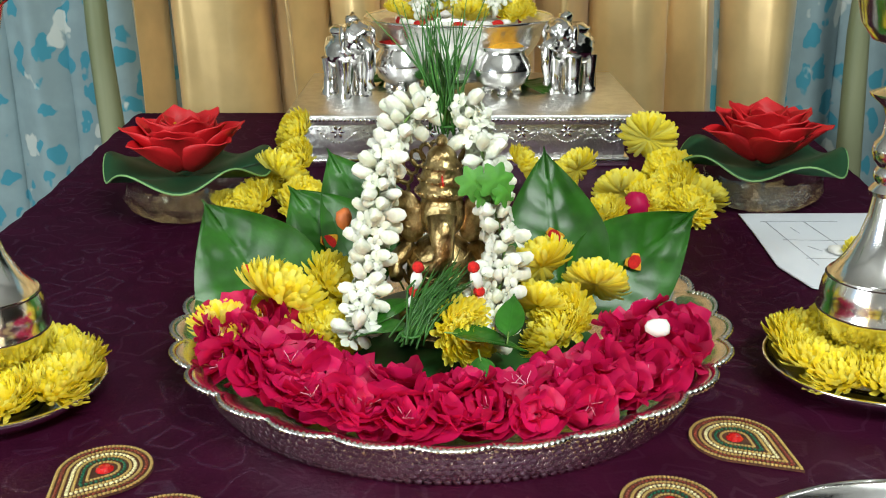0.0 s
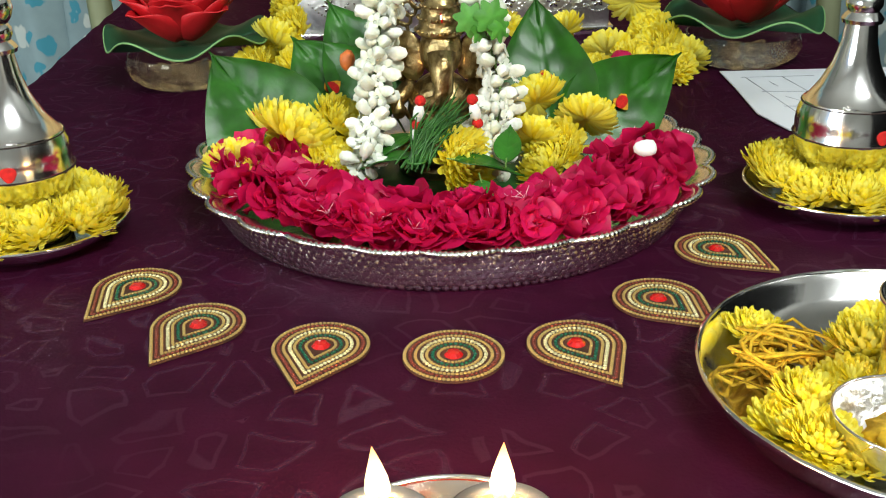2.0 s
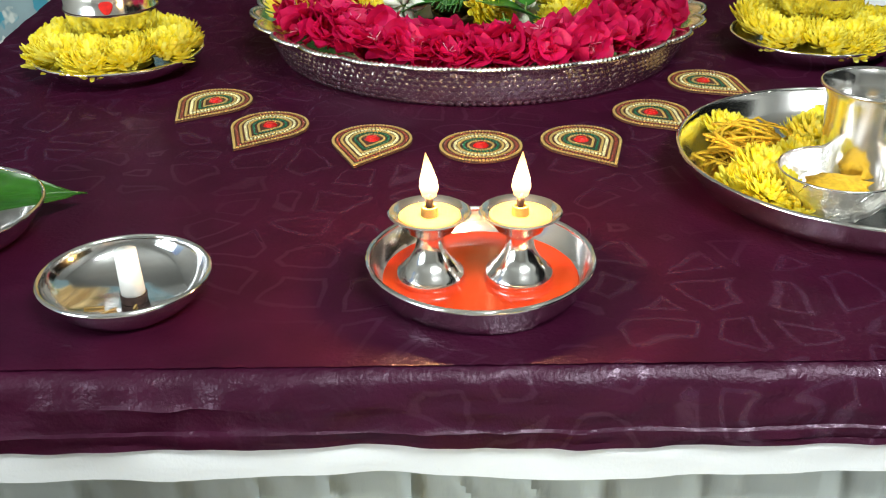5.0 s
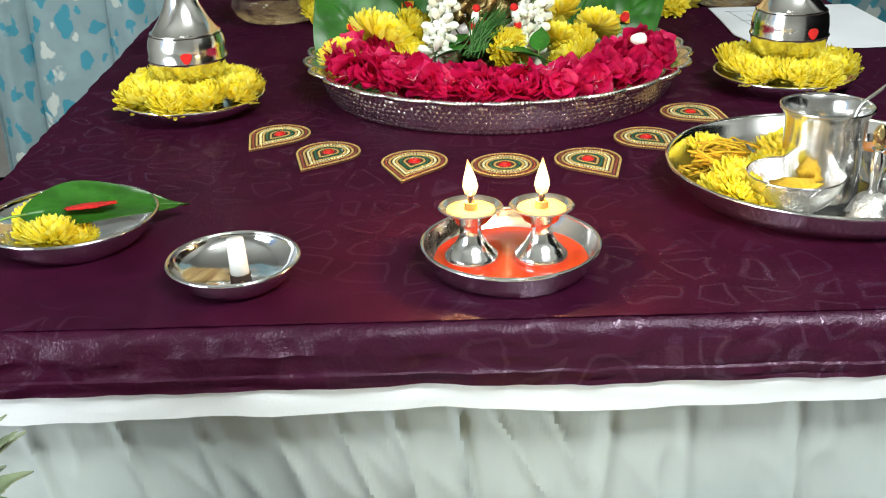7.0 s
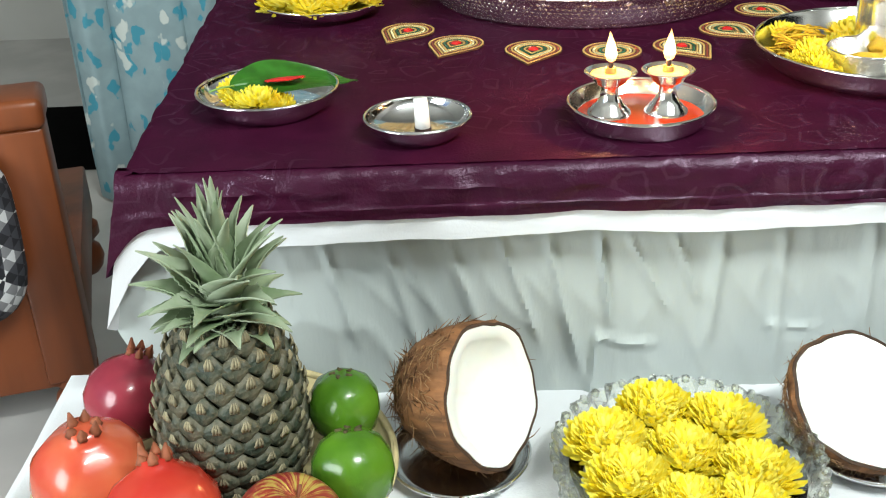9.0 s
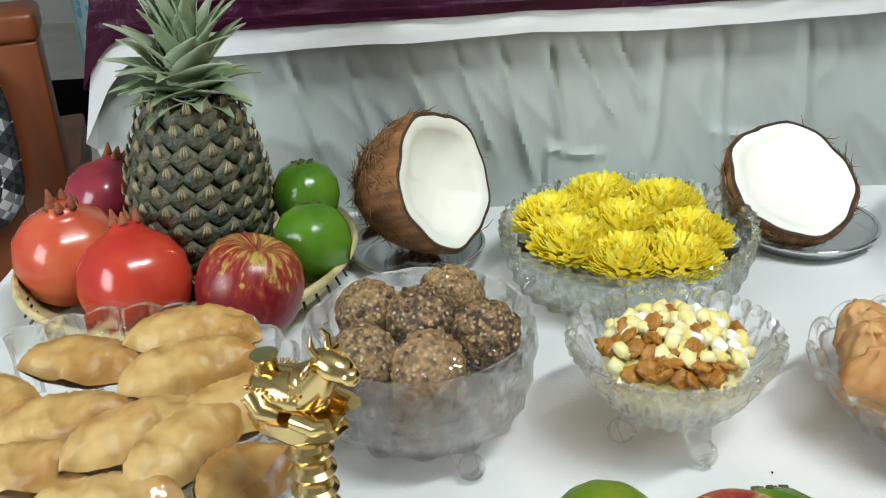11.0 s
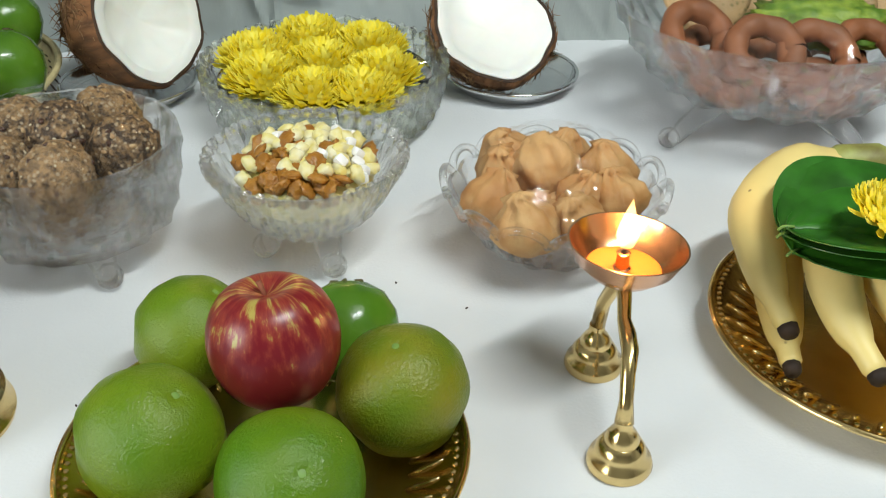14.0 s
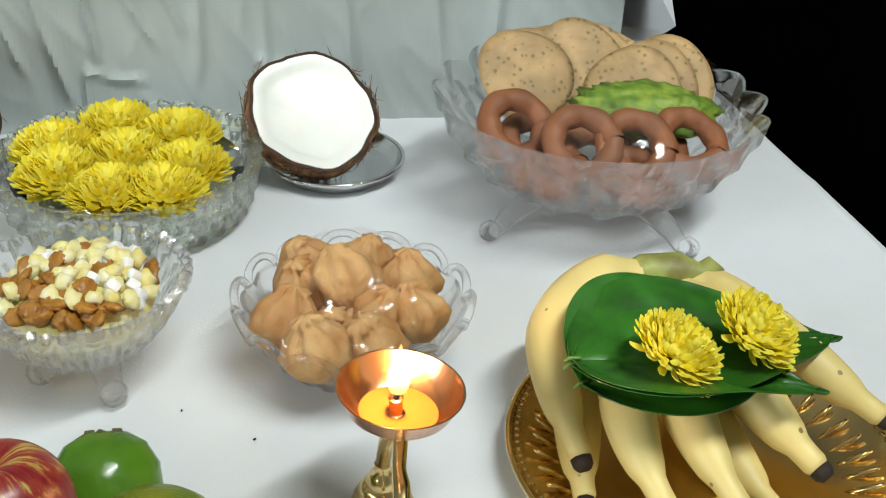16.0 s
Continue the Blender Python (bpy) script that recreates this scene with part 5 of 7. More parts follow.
part("rim", lathe([(0.0342 + 0.0008 * math.cos(t), 0.0298 + 0.0008 * math.sin(t)) for t in [math.pi * k / 4 for k in range(8)]], 56, close=True), M["silver"], bowl)
for k in range(6):
    a = k * math.pi / 3
    part("rib", tube([((0.0225 + 0.0125 * q) * math.cos(a + 0.7 * q), (0.0225 + 0.0125 * q) * math.sin(a + 0.7 * q), 0.0085 + 0.021 * q ** 1.3) for q in [i / 8 for i in range(9)]], 0.0007, 5), M["silver"], bowl)
solid("petal_filling", ball(0.018, 0.016, 0.005, 3, 0.5, 7), M["thread"], "yellow petals in the engraved bowl", "petals", pose(0.389, 0.523, U + 0.0215))
solid("silver_spoon", tube([(0.425, 0.555, U + 0.012), (0.442, 0.556, U + 0.073), (0.455, 0.556, U + 0.083), (0.462, 0.556, U + 0.09), (0.458, 0.556, U + 0.1)], [0.003, 0.0014, 0.0014, 0.0012, 0.0009], 8), M["silver"], "long-handled silver spoon leaning in the tumbler", "spoon")
hb = thing("hand_bell", "small silver hand bell with a figured brass handle", "bell", pose(0.438, 0.505, U + 0.0034))
part("bell_body", lathe([(0, 0.001), (0.018, 0), (0.0185, 0.002), (0.015, 0.008), (0.0125, 0.014), (0.009, 0.018), (0.004, 0.0205), (0, 0.0205)]), M["silver_emboss"], hb)
part("handle", lathe([(0, 0.02), (0.0038, 0.021), (0.0028, 0.025), (0.0042, 0.034), (0.004, 0.044), (0.0028, 0.05), (0.0048, 0.0525), (0, 0.0525)], 20), M["silver"], hb)
part("finial", ball(0.005, 0.004, 0.009, 3, 0.25, 2.5, m=Matrix.Translation((0, 0, 0.0605))), M["brass"], hb, "brass figured finial")
pot2 = thing("small_pot", "small round silver pot on the thali", "pot", pose(0.472, 0.522, U + 0.0034))
part("body", lathe([(0, 0), (0.014, 0), (0.017, 0.003), (0.0225, 0.012), (0.023, 0.02), (0.019, 0.029), (0.0165, 0.032), (0.0195, 0.036), (0.0195, 0.037), (0.0155, 0.0325), (0.0175, 0.028), (0.021, 0.02), (0, 0.004)]), M["silver"], pot2)
cup2 = thing("oil_cup", "small silver cup of amber liquid on the thali", "cup", pose(0.478, 0.585, U + 0.0034))
part("body", lathe([(0, 0), (0.016, 0), (0.0235, 0.012), (0.0265, 0.028), (0.026, 0.0285), (0.0225, 0.013), (0, 0.003)]), M["silver"], cup2)
part("liquid", lathe([(0, 0.022), (0.0242, 0.022), (0.024, 0.021), (0, 0.021)], 40), M["oil"], cup2)
coin = solid("silver_coin", lathe([(0, 0), (0.012, 0), (0.0125, 0.0006), (0.012, 0.0016), (0.0105, 0.0013), (0, 0.0013)], 40), M["silver_emboss"], "embossed silver coin on the thali", "coin", pose(0.412, 0.489, U + 0.0034))
tr = bmesh.new()
rnd = random.Random(8)
for k in range(26):
    c = Vector((0.358 + rnd.uniform(-0.012, 0.012), 0.605 + rnd.uniform(-0.012, 0.012), U + 0.0065 + 0.0007 * k))
    a, r1, r2 = rnd.uniform(0, 6.28), rnd.uniform(0.018, 0.032), rnd.uniform(0.007, 0.014)
    tube([c + Vector((r1 * math.cos(t) * math.cos(a) - r2 * math.sin(t) * math.sin(a), r1 * math.cos(t) * math.sin(a) + r2 * math.sin(t) * math.cos(a), 0.003 * math.sin(2 * t + k))) for t in [rnd.uniform(0, 1) + 2 * math.pi * q / 14 for q in range(15)]], 0.001, 5, tr)
ob = thing("sacred_thread", "coiled bundle of yellow turmeric-dyed thread", "thread", pose(0, 0, 0))
tagged(part("thread_coil", tr, M["thread"], ob), kind="stuff")
part("knot", ball(0.004, 0.004, 0.003, 2, 0.2, 3, m=Matrix.Translation((0.372, 0.6, U + 0.018))), M["thread"], ob)
for x, y, z, s in ((0.352, 0.528, 0.014, 1.0), (0.358, 0.562, 0.014, 1.0), (0.345, 0.555, 0.006, 0.9), (0.366, 0.52, 0.006, 0.9), (0.405, 0.61, 0.014, 1.1), (0.385, 0.575, 0.012, 1.0), (0.42, 0.635, 0.012, 1.0), (0.355, 0.64, 0.010, 0.9)):
    mum(x, y, U + z, s, 15, -10, where="scattered in the silver thali")
solid("blue_petal", ball(0.006, 0.003, 0.0012, 2, 0.2, 2), mat("blue_petal", (0.16, 0.2, 0.5), 0.6, var=0.2, scale=90), "single blue petal in the thali", "petal", pose(0.415, 0.54, U + 0.0345, 20, 0, 30))

# ---- lotus flowers in glass bowls ----


def glass_pattern(lobes, rows, depth):
    return lambda i, a: (depth * abs(math.sin(lobes * a / 2 + i * 0.5)) * (1 if i in rows else 0), 0)


def lotus(x, y, label, rz):
    gb = thing("lotus_bowl", "clear swirled glass bowl under an artificial lotus", "bowl", pose(x, y, U), "glass bowls under lotuses")
    part("body", lathe([(0, 0), (0.042, 0), (0.048, 0.003), (0.058, 0.011), (0.065, 0.023), (0.064, 0.035), (0.062, 0.035), (0.0615, 0.023), (0.054, 0.013), (0.045, 0.007), (0, 0.006)], 72, glass_pattern(12, (2, 3, 4), 0.004)), M["cutglass"], gb, angle=60)
    ob = thing("artificial_lotus", label, "artificial flower", pose(x, y, U + 0.038, 0, 0, rz), "artificial lotuses")
    def pad(u, v):
        a = 2 * math.pi * u
        r = 0.089 * (v * 0.96 + 0.04) * (1 + 0.05 * math.sin(3 * a + 1))
        return (r * math.cos(a), r * math.sin(a), 0.002 + 0.009 * v ** 2 * math.sin(5 * a) + 0.014 * v * v)
    part("leaf", sheet(72, 10, pad, 0.0018), M["lotusleaf"], ob, "dark green wavy foam leaf")
    part("leaf_rim", tube([pad(k / 72, 1.0) for k in range(73)], 0.0011, 6), M["lotusrim"], ob, "pale green rim")
    for ring, (count, ln, lift, w, z, root) in enumerate(((8, 0.07, 24, 0.05, 0.004, 0.016), (8, 0.068, 40, 0.05, 0.005, 0.012), (6, 0.06, 56, 0.045, 0.006, 0.008), (5, 0.05, 70, 0.034, 0.008, 0.004))):
        def pet(u, v, ln=ln, w=w, root=root):
            t = v * 2 - 1
            ww = w / 2 * (0.5 * (1 - u) ** 2 + math.sin(math.pi * u) ** 0.8) if u < 0.99 else w * 0.02
            return (root + ln * u, ww * t, 0.26 * ln * u * u - 0.3 * ln * u ** 5 * 0.4 + 0.55 * w * t * t * math.sin(math.pi * min(1, u + 0.1)) ** 0.8 * 0.6)
        me = finish(sheet(14, 8, pet, 0.0012), "petal", M["red"])
        for k in range(count):
            part("petal", me, None, ob, m=pose(0, 0, z, 0, 0, 360 * (k + 0.5 * ring) / count + 9 * math.sin(5 * k + ring)) @ pose(0, 0, 0, 0, -lift - 6 - 5 * math.sin(3 * k + x * 50), 0))
    fil = bmesh.new()
    for k in range(9):
        a = k * 2.4
        tube([(0.002 * math.cos(a), 0.002 * math.sin(a), 0.02), (0.011 * math.cos(a), 0.011 * math.sin(a), 0.058 + 0.003 * math.sin(k))], [0.0009, 0.0016], 5, fil)
    part("stamen_tuft", fil, M["turmeric"], ob, "yellow stamens")


lotus(-0.089, 1.285, "red foam lotus with a dark green leaf floating on a bowl", 10)
lotus(0.543, 1.318, "red foam lotus with a dark green leaf floating on a bowl", 47)

# ---- white card ----
pc = bmesh.new()
outl = [(0.505, 1.265), (0.503, 1.2), (0.497, 1.1), (0.510, 1.045), (0.56, 1.015), (0.70, 1.02), (0.70, 1.265)]
for z in (0.0, 0.0012):
    pc.faces.new([pc.verts.new((x, y, U + 0.0015 + z)) for x, y in outl])
vs = list(pc.verts)
for i in range(7):
    pc.faces.new((vs[i], vs[(i + 1) % 7], vs[7 + (i + 1) % 7], vs[7 + i]))
bmesh.ops.recalc_face_normals(pc, faces=pc.faces)
card = tagged(thing("white_card", "white card with faint pencil ruling on the cloth", "card", pose(0, 0, 0)))
part("sheet", pc, M["paper"], card, smooth=False)
for a, b in (((0.525, 1.235), (0.535, 1.1)), ((0.565, 1.235), (0.58, 1.1)), ((0.52, 1.235), (0.60, 1.235)), ((0.525, 1.175), (0.61, 1.17)), ((0.53, 1.12), (0.6, 1.115)), ((0.545, 1.215), (0.548, 1.195)), ((0.543, 1.155), (0.552, 1.14))):
    part("pencil_line", tube([(*a, U + 0.0029), (*b, U + 0.0029)], 0.0004, 4), M["pencil"], card)
mum(0.585, 1.12, U + 0.006, 1.0, 10, 0, where="on the white card")
solid("white_petal", ball(0.009, 0.012, 0.004, 2, 0.3, 3), M["cotton"], "curled white petal beside a yellow flower on the card", "petal", pose(0.565, 1.135, U + 0.006))

# ---- silver stool and what stands on it ----
SX0, SX1, SY0, SY1, ST = -0.011, 0.445, 1.475, 1.80, 0.803
stool = thing("silver_stool", "low silver-clad stool embossed with flowers and beading", "stool", pose(0, 0, 0))
part("top_slab", box(SX1 - SX0, SY1 - SY0, 0.013, (SX0 + SX1) / 2, (SY0 + SY1) / 2, ST - 0.013, 0.0025), M["silver_emboss"], stool)
part("apron", box(0.408, 0.30, 0.045, 0.214, 1.635, U + 0.0115, 0.002), M["silver_emboss"], stool, "embossed silver side")
part("plinth", box(0.42, 0.312, 0.012, 0.214, 1.635, U, 0.002), M["silver"], stool)
bd = bmesh.new()
for k in range(90):
    ball(0.0022, 0.0016, 0.0022, 1, bm=bd, m=Matrix.Translation((SX0 + 0.004 + k * 0.00515, SY0 - 0.0006, ST - 0.0065)))
part("beading", bd, M["silver"], stool)
bd = bmesh.new()
for k in range(7):
    x0 = 0.03 + 0.058 * k
    for q in range(14):
        t = q / 13 * math.pi
        ball(0.0014, 0.0012, 0.0014, 1, bm=bd, m=Matrix.Translation((x0 + 0.05 * q / 13, 1.4842, U + 0.047 - 0.016 * math.sin(t))))
    for q in range(6):
        a = q * math.pi / 3
        ball(0.0042, 0.0016, 0.0022, 1, bm=bd, m=Matrix.Translation((x0 + 0.025 + 0.0055 * math.cos(a), 1.4845, U + 0.045 + 0.0055 * math.sin(a))) @ pose(0, 0, 0, 0, -math.degrees(a), 0))
part("swag_relief", bd, M["silver"], stool)


def elephant(x, y, rz):
    bm = ball(0.029, 0.038, 0.030, 4, bm=None, m=Matrix.Translation((0, 0, 0.066)))
    ball(0.022, 0.022, 0.025, 4, bm=bm, m=Matrix.Translation((0, -0.034, 0.088)))
    for sx in (-1, 1):
        for sy in (-1, 1):
            merge(bm, moved(lathe([(0, 0), (0.0125, 0), (0.0125, 0.006), (0.0105, 0.008), (0.0115, 0.03), (0.0135, 0.055), (0, 0.058)], 14), Matrix.Translation((sx * 0.0155, sy * 0.02, 0))))
        ball(0.004, 0.014, 0.018, 2, bm=bm, m=Matrix.Translation((sx * 0.023, -0.026, 0.088)) @ pose(0, 0, 0, 0, 0, sx * 25))
        tube([(sx * 0.010, -0.05, 0.078), (sx * 0.012, -0.062, 0.070), (sx * 0.012, -0.072, 0.076)], [0.0035, 0.003, 0.001], 8, bm)
    tube([(0, -0.05, 0.086), (0, -0.064, 0.07), (0, -0.066, 0.045), (0, -0.06, 0.028), (0, -0.066, 0.018)], [0.011, 0.009, 0.0075, 0.006, 0.0045], 12, bm)
    ball(0.022, 0.026, 0.009, 2, bm=bm, m=Matrix.Translation((0, 0.004, 0.094)))
    ball(0.010, 0.012, 0.010, 2, 0.3, 2, bm=bm, m=Matrix.Translation((0, -0.02, 0.112)))
    for v in bm.verts:
        v.co += Vector((0, 0, 0)) + v.co.normalized() * (0.004 * noise.noise(v.co * 190) + 0.003 * noise.noise(v.co * 420)) if v.co.length else Vector()
    for v in bm.verts:
        v.co.z = max(v.co.z, 0)
    solid("silver_elephant", bm, M["silver"], "small ornate silver elephant figure on the stool", "figurine", pose(x, y, ST, 0, 0, rz) @ Matrix.Diagonal((0.92, 0.92, 0.92, 1)), group="silver elephants", angle=70)


elephant(0.056, 1.615, 38)
elephant(0.366, 1.635, -42)


def powder_pot(x, y, material, label):
    ob = thing("powder_pot", label, "pot", pose(x, y, ST), "small footed silver pots")
    part("body", lathe([(0, 0.010), (0.02, 0.011), (0.034, 0.022), (0.0395, 0.037), (0.0395, 0.0385), (0.039, 0.040), (0.036, 0.051), (0.031, 0.058), (0.0305, 0.062), (0.036, 0.067), (0.0365, 0.069), (0.033, 0.069), (0.028, 0.064), (0.028, 0.058), (0, 0.055)], 56), M["silver"], ob)
    part("powder", ball(0.029, 0.029, 0.008, 3, 0.18, 3, m=Matrix.Translation((0, 0, 0.066))), M[material], ob, "powder heaped to the rim")
    ft = finish(lathe([(0, 0), (0.005, 0), (0.009, 0.004), (0.008, 0.010), (0.004, 0.014), (0, 0.015)], 12, lambda i, a: (0.0012 * math.sin(5 * a), 0)), "foot", M["silver"])
    for k in range(3):
        a = -math.pi / 2 + k * 2 * math.pi / 3
        part("foot", ft, None, ob, m=pose(0.022 * math.cos(a), 0.022 * math.sin(a), 0))


powder_pot(0.131, 1.64, "kumkum_powder", "small footed silver pot of red kumkum")
powder_pot(0.268, 1.60, "turmeric", "small footed silver pot of yellow turmeric")
for x, y, rz in ((0.16, 1.70, 200), (0.25, 1.70, -20), (0.2, 1.66, 250), (0.13, 1.69, 170), (0.3, 1.68, -60)):
    betel("betel_leaf", x, y, ST + 0.008, 0.075, 0.06, pose(0, 0, 0, 0, 0, rz), "flat green leaf under the silver bowl")
bb = thing("silver_bowl", "wide embossed silver bowl of flowers on the stool", "bowl", pose(0.21, 1.69, ST + 0.012) @ Matrix.Diagonal((1.1, 1.1, 1.05, 1)))
part("body", lathe([(0, 0), (0.05, 0), (0.052, 0.004), (0.042, 0.010), (0.06, 0.016), (0.088, 0.03), (0.102, 0.05), (0.108, 0.072), (0.12, 0.080), (0.12, 0.082), (0.105, 0.0745), (0.098, 0.05), (0.08, 0.032), (0, 0.02)], 96, lambda i, a: (0.003 * math.sin(20 * a) * (i in (5, 6, 7)), 0)), M["silver_emboss"], bb)
part("rim", lathe([(0.12 + 0.002 * math.cos(t), 0.0815 + 0.002 * math.sin(t)) for t in [math.pi * k / 4 for k in range(8)]], 96, close=True), M["silver"], bb)
bw = thing("cotton_wreath", "ring of white cotton with red dyed bands in the bowl", "garland", pose(0.21, 1.715, ST + 0.09))
for k in range(28):
    a = 2 * math.pi * k / 28
    part("dyed_band" if k % 3 == 0 else "cotton_tuft", ball(0.011, 0.0065, 0.0065, 2, 0.2, 2, seed=k), M["kumkum_powder"] if k % 3 == 0 else M["cotton"], bw, m=pose(0.085 * math.cos(a), 0.085 * math.sin(a), 0, 0, 0, math.degrees(a) + 90))
for x, y, z, s in ((0.225, 1.66, 0.1, 1.3), (0.29, 1.68, 0.1, 1.2), (0.125, 1.69, 0.1, 1.2), (0.19, 1.69, 0.105, 1.2), (0.25, 1.72, 0.11, 1.2), (0.16, 1.74, 0.105, 1.2), (0.3, 1.74, 0.1, 1.2)):
    mum(x, y, ST + z, s, 25, 0, where="in the silver bowl")
strand("white jasmine flowers heaped in the silver bowl", [(0.15, 1.67, 0.915), (0.18, 1.675, 0.925), (0.2, 1.68, 0.92)], 21, per=2)
strand("white jasmine flowers heaped in the silver bowl", [(0.25, 1.675, 0.915), (0.27, 1.68, 0.93), (0.28, 1.69, 0.92)], 22, per=2)

# ---- banana stalks behind the table ----
for x, y, lean in ((-0.35, 1.868, 0.01), (0.862, 1.88, 0.02)):
    ob = thing("banana_plant", "young banana plant stalk with broad green leaves behind the table", "plant", pose(x, y, 0), "banana plants")
    part("stalk", tube([(0, 0, 0), (0.005, 0, 0.5), (-0.01, 0, 0.85), (lean - 0.02, 0, 1.2)], [0.027, 0.023, 0.018, 0.015], 14), mat("banana_stalk", (0.26, 0.28, 0.16), 0.5, color2=(0.14, 0.17, 0.08), scale=20, stretch=(1, 1, 0.1)), ob)
    for k, (dx, dz) in enumerate(((-0.16, 0.12), (0.14, 0.2))):
        part("leaf", leaf_mesh(0.5, 0.13, M["green"], droop=0.45, seed=k + x), None, ob, m=pose(lean - 0.02, 0, 1.1 + 0.05 * k, 0, 0, 180 if dx < 0 else 0) @ pose(0, 0, 0, 0, -50, 0))

# ---- fruit basket ----
BX, BY = -0.155, 0.262
bk = thing("fruit_basket", "shallow pale cane basket with a slotted rim", "basket", pose(BX, BY, L))
part("base", lathe([(0, 0), (0.095, 0), (0.1, 0.003), (0.09, 0.006), (0, 0.006)], 64), M["basket"], bk)
part("wall", lathe([(0.098, 0.003), (0.118, 0.018), (0.131, 0.036), (0.129, 0.0365), (0.116, 0.019), (0.096, 0.0055)], 96, close=True), M["basket"], bk)
part("rim", lathe([(0.130 + 0.003 * math.cos(t), 0.037 + 0.003 * math.sin(t)) for t in [math.pi * k / 4 for k in range(8)]], 96, close=True), M["basket"], bk)
slot = finish(box(0.0022, 0.001, 0.012, 0, 0, -0.006, 0), "slot", M["wick"], smooth=False)
for k in range(56):
    a = 2 * math.pi * k / 56
    part("slot", slot, None, bk, m=pose(0.1255 * math.cos(a), 0.1255 * math.sin(a), 0.0265, 0, 0, math.degrees(a) + 90) @ pose(0, 0, 0, -35, 18, 0))

FRUIT = L + 0.0065


def apple(x, y, z, r, rx, ry, label, group="apples"):
    """Ribbed body with a dimple at the top, a stalk and streaked skin."""
    ob = thing("apple", label, "apple", pose(x, y, z, rx, ry, (x * 3001) % 360), group)
    p = []
    for k in range(25):
        t = math.pi * k / 24
        q = math.sin(t) ** 0.92
        zz = -math.cos(t)
        dent = 0.3 * math.exp(-(q / 0.36) ** 2)
        p.append((q * r * (1 + 0.04 * zz), r * 1.06 * zz - (dent * r if zz > 0 else -dent * 0.5 * r)))
    p[0], p[-1] = (0, p[0][1]), (0, p[-1][1])
    part("skin", lathe(p, 40, lambda i, a: (0.005 * r * math.sin(5 * a) * (i / 24), 0)), M["apple"], ob)
    part("stalk", tube([(0, 0, r * 0.55), (0.001, 0, r * 0.75), (0.003, 0.001, r * 0.98)], [0.0013, 0.001, 0.0014], 6), M["calyx"], ob, "brown stalk")
    return ob


def apple_skin(m):
    """Red with fine yellow streaks from the dimple, paler there."""
    nt = m.node_tree
    b = nt.nodes["Principled BSDF"]
    tc = nt.nodes.new("ShaderNodeTexCoord")
    sx = nt.nodes.new("ShaderNodeSeparateXYZ")
    nt.links.new(tc.outputs["Object"], sx.inputs[0])
    at = nt.nodes.new("ShaderNodeMath")
    at.operation = "ARCTAN2"
    nt.links.new(sx.outputs["Y"], at.inputs[0])
    nt.links.new(sx.outputs["X"], at.inputs[1])
    cb = nt.nodes.new("ShaderNodeCombineXYZ")
    nt.links.new(at.outputs[0], cb.inputs["X"])
    zs = nt.nodes.new("ShaderNodeMath")
    zs.operation = "MULTIPLY"
    zs.inputs[1].default_value = 14
    nt.links.new(sx.outputs["Z"], zs.inputs[0])
    nt.links.new(zs.outputs[0], cb.inputs["Y"])
    n = nt.nodes.new("ShaderNodeTexNoise")
    n.inputs["Scale"].default_value, n.inputs["Detail"].default_value, n.inputs["Roughness"].default_value = 7.0, 5, 0.6
    nt.links.new(cb.outputs[0], n.inputs["Vector"])
    up = nt.nodes.new("ShaderNodeMath")
    up.operation = "MULTIPLY_ADD"
    up.inputs[1].default_value, up.inputs[2].default_value = 6.5, -0.06
    nt.links.new(sx.outputs["Z"], up.inputs[0])
    blot = nt.nodes.new("ShaderNodeTexNoise")
    blot.inputs["Scale"].default_value, blot.inputs["Detail"].default_value = 75, 3
    nt.links.new(tc.outputs["Object"], blot.inputs["Vector"])
    bl = nt.nodes.new("ShaderNodeMath")
    bl.operation = "MULTIPLY_ADD"
    bl.inputs[1].default_value, bl.inputs[2].default_value = 0.44, -0.21
    nt.links.new(blot.outputs["Fac"], bl.inputs[0])
    fine = nt.nodes.new("ShaderNodeMath")
    nt.links.new(n.outputs["Fac"], fine.inputs[0])
    nt.links.new(bl.outputs[0], fine.inputs[1])
    ad = nt.nodes.new("ShaderNodeMath")
    nt.links.new(fine.outputs[0], ad.inputs[0])
    nt.links.new(up.outputs[0], ad.inputs[1])
    r = nt.nodes.new("ShaderNodeValToRGB")
    e = r.color_ramp.elements
    e[0].position, e[0].color = 0.46, (0.17, 0.008, 0.014, 1)
    e[1].position, e[1].color = 0.76, (0.4, 0.31, 0.07, 1)
    mid = r.color_ramp.elements.new(0.64)
    mid.color = (0.27, 0.04, 0.025, 1)
    nt.links.new(ad.outputs[0], r.inputs["Fac"])
    nt.links.new(r.outputs["Color"], b.inputs["Base Color"])


apple_skin(M["apple"])


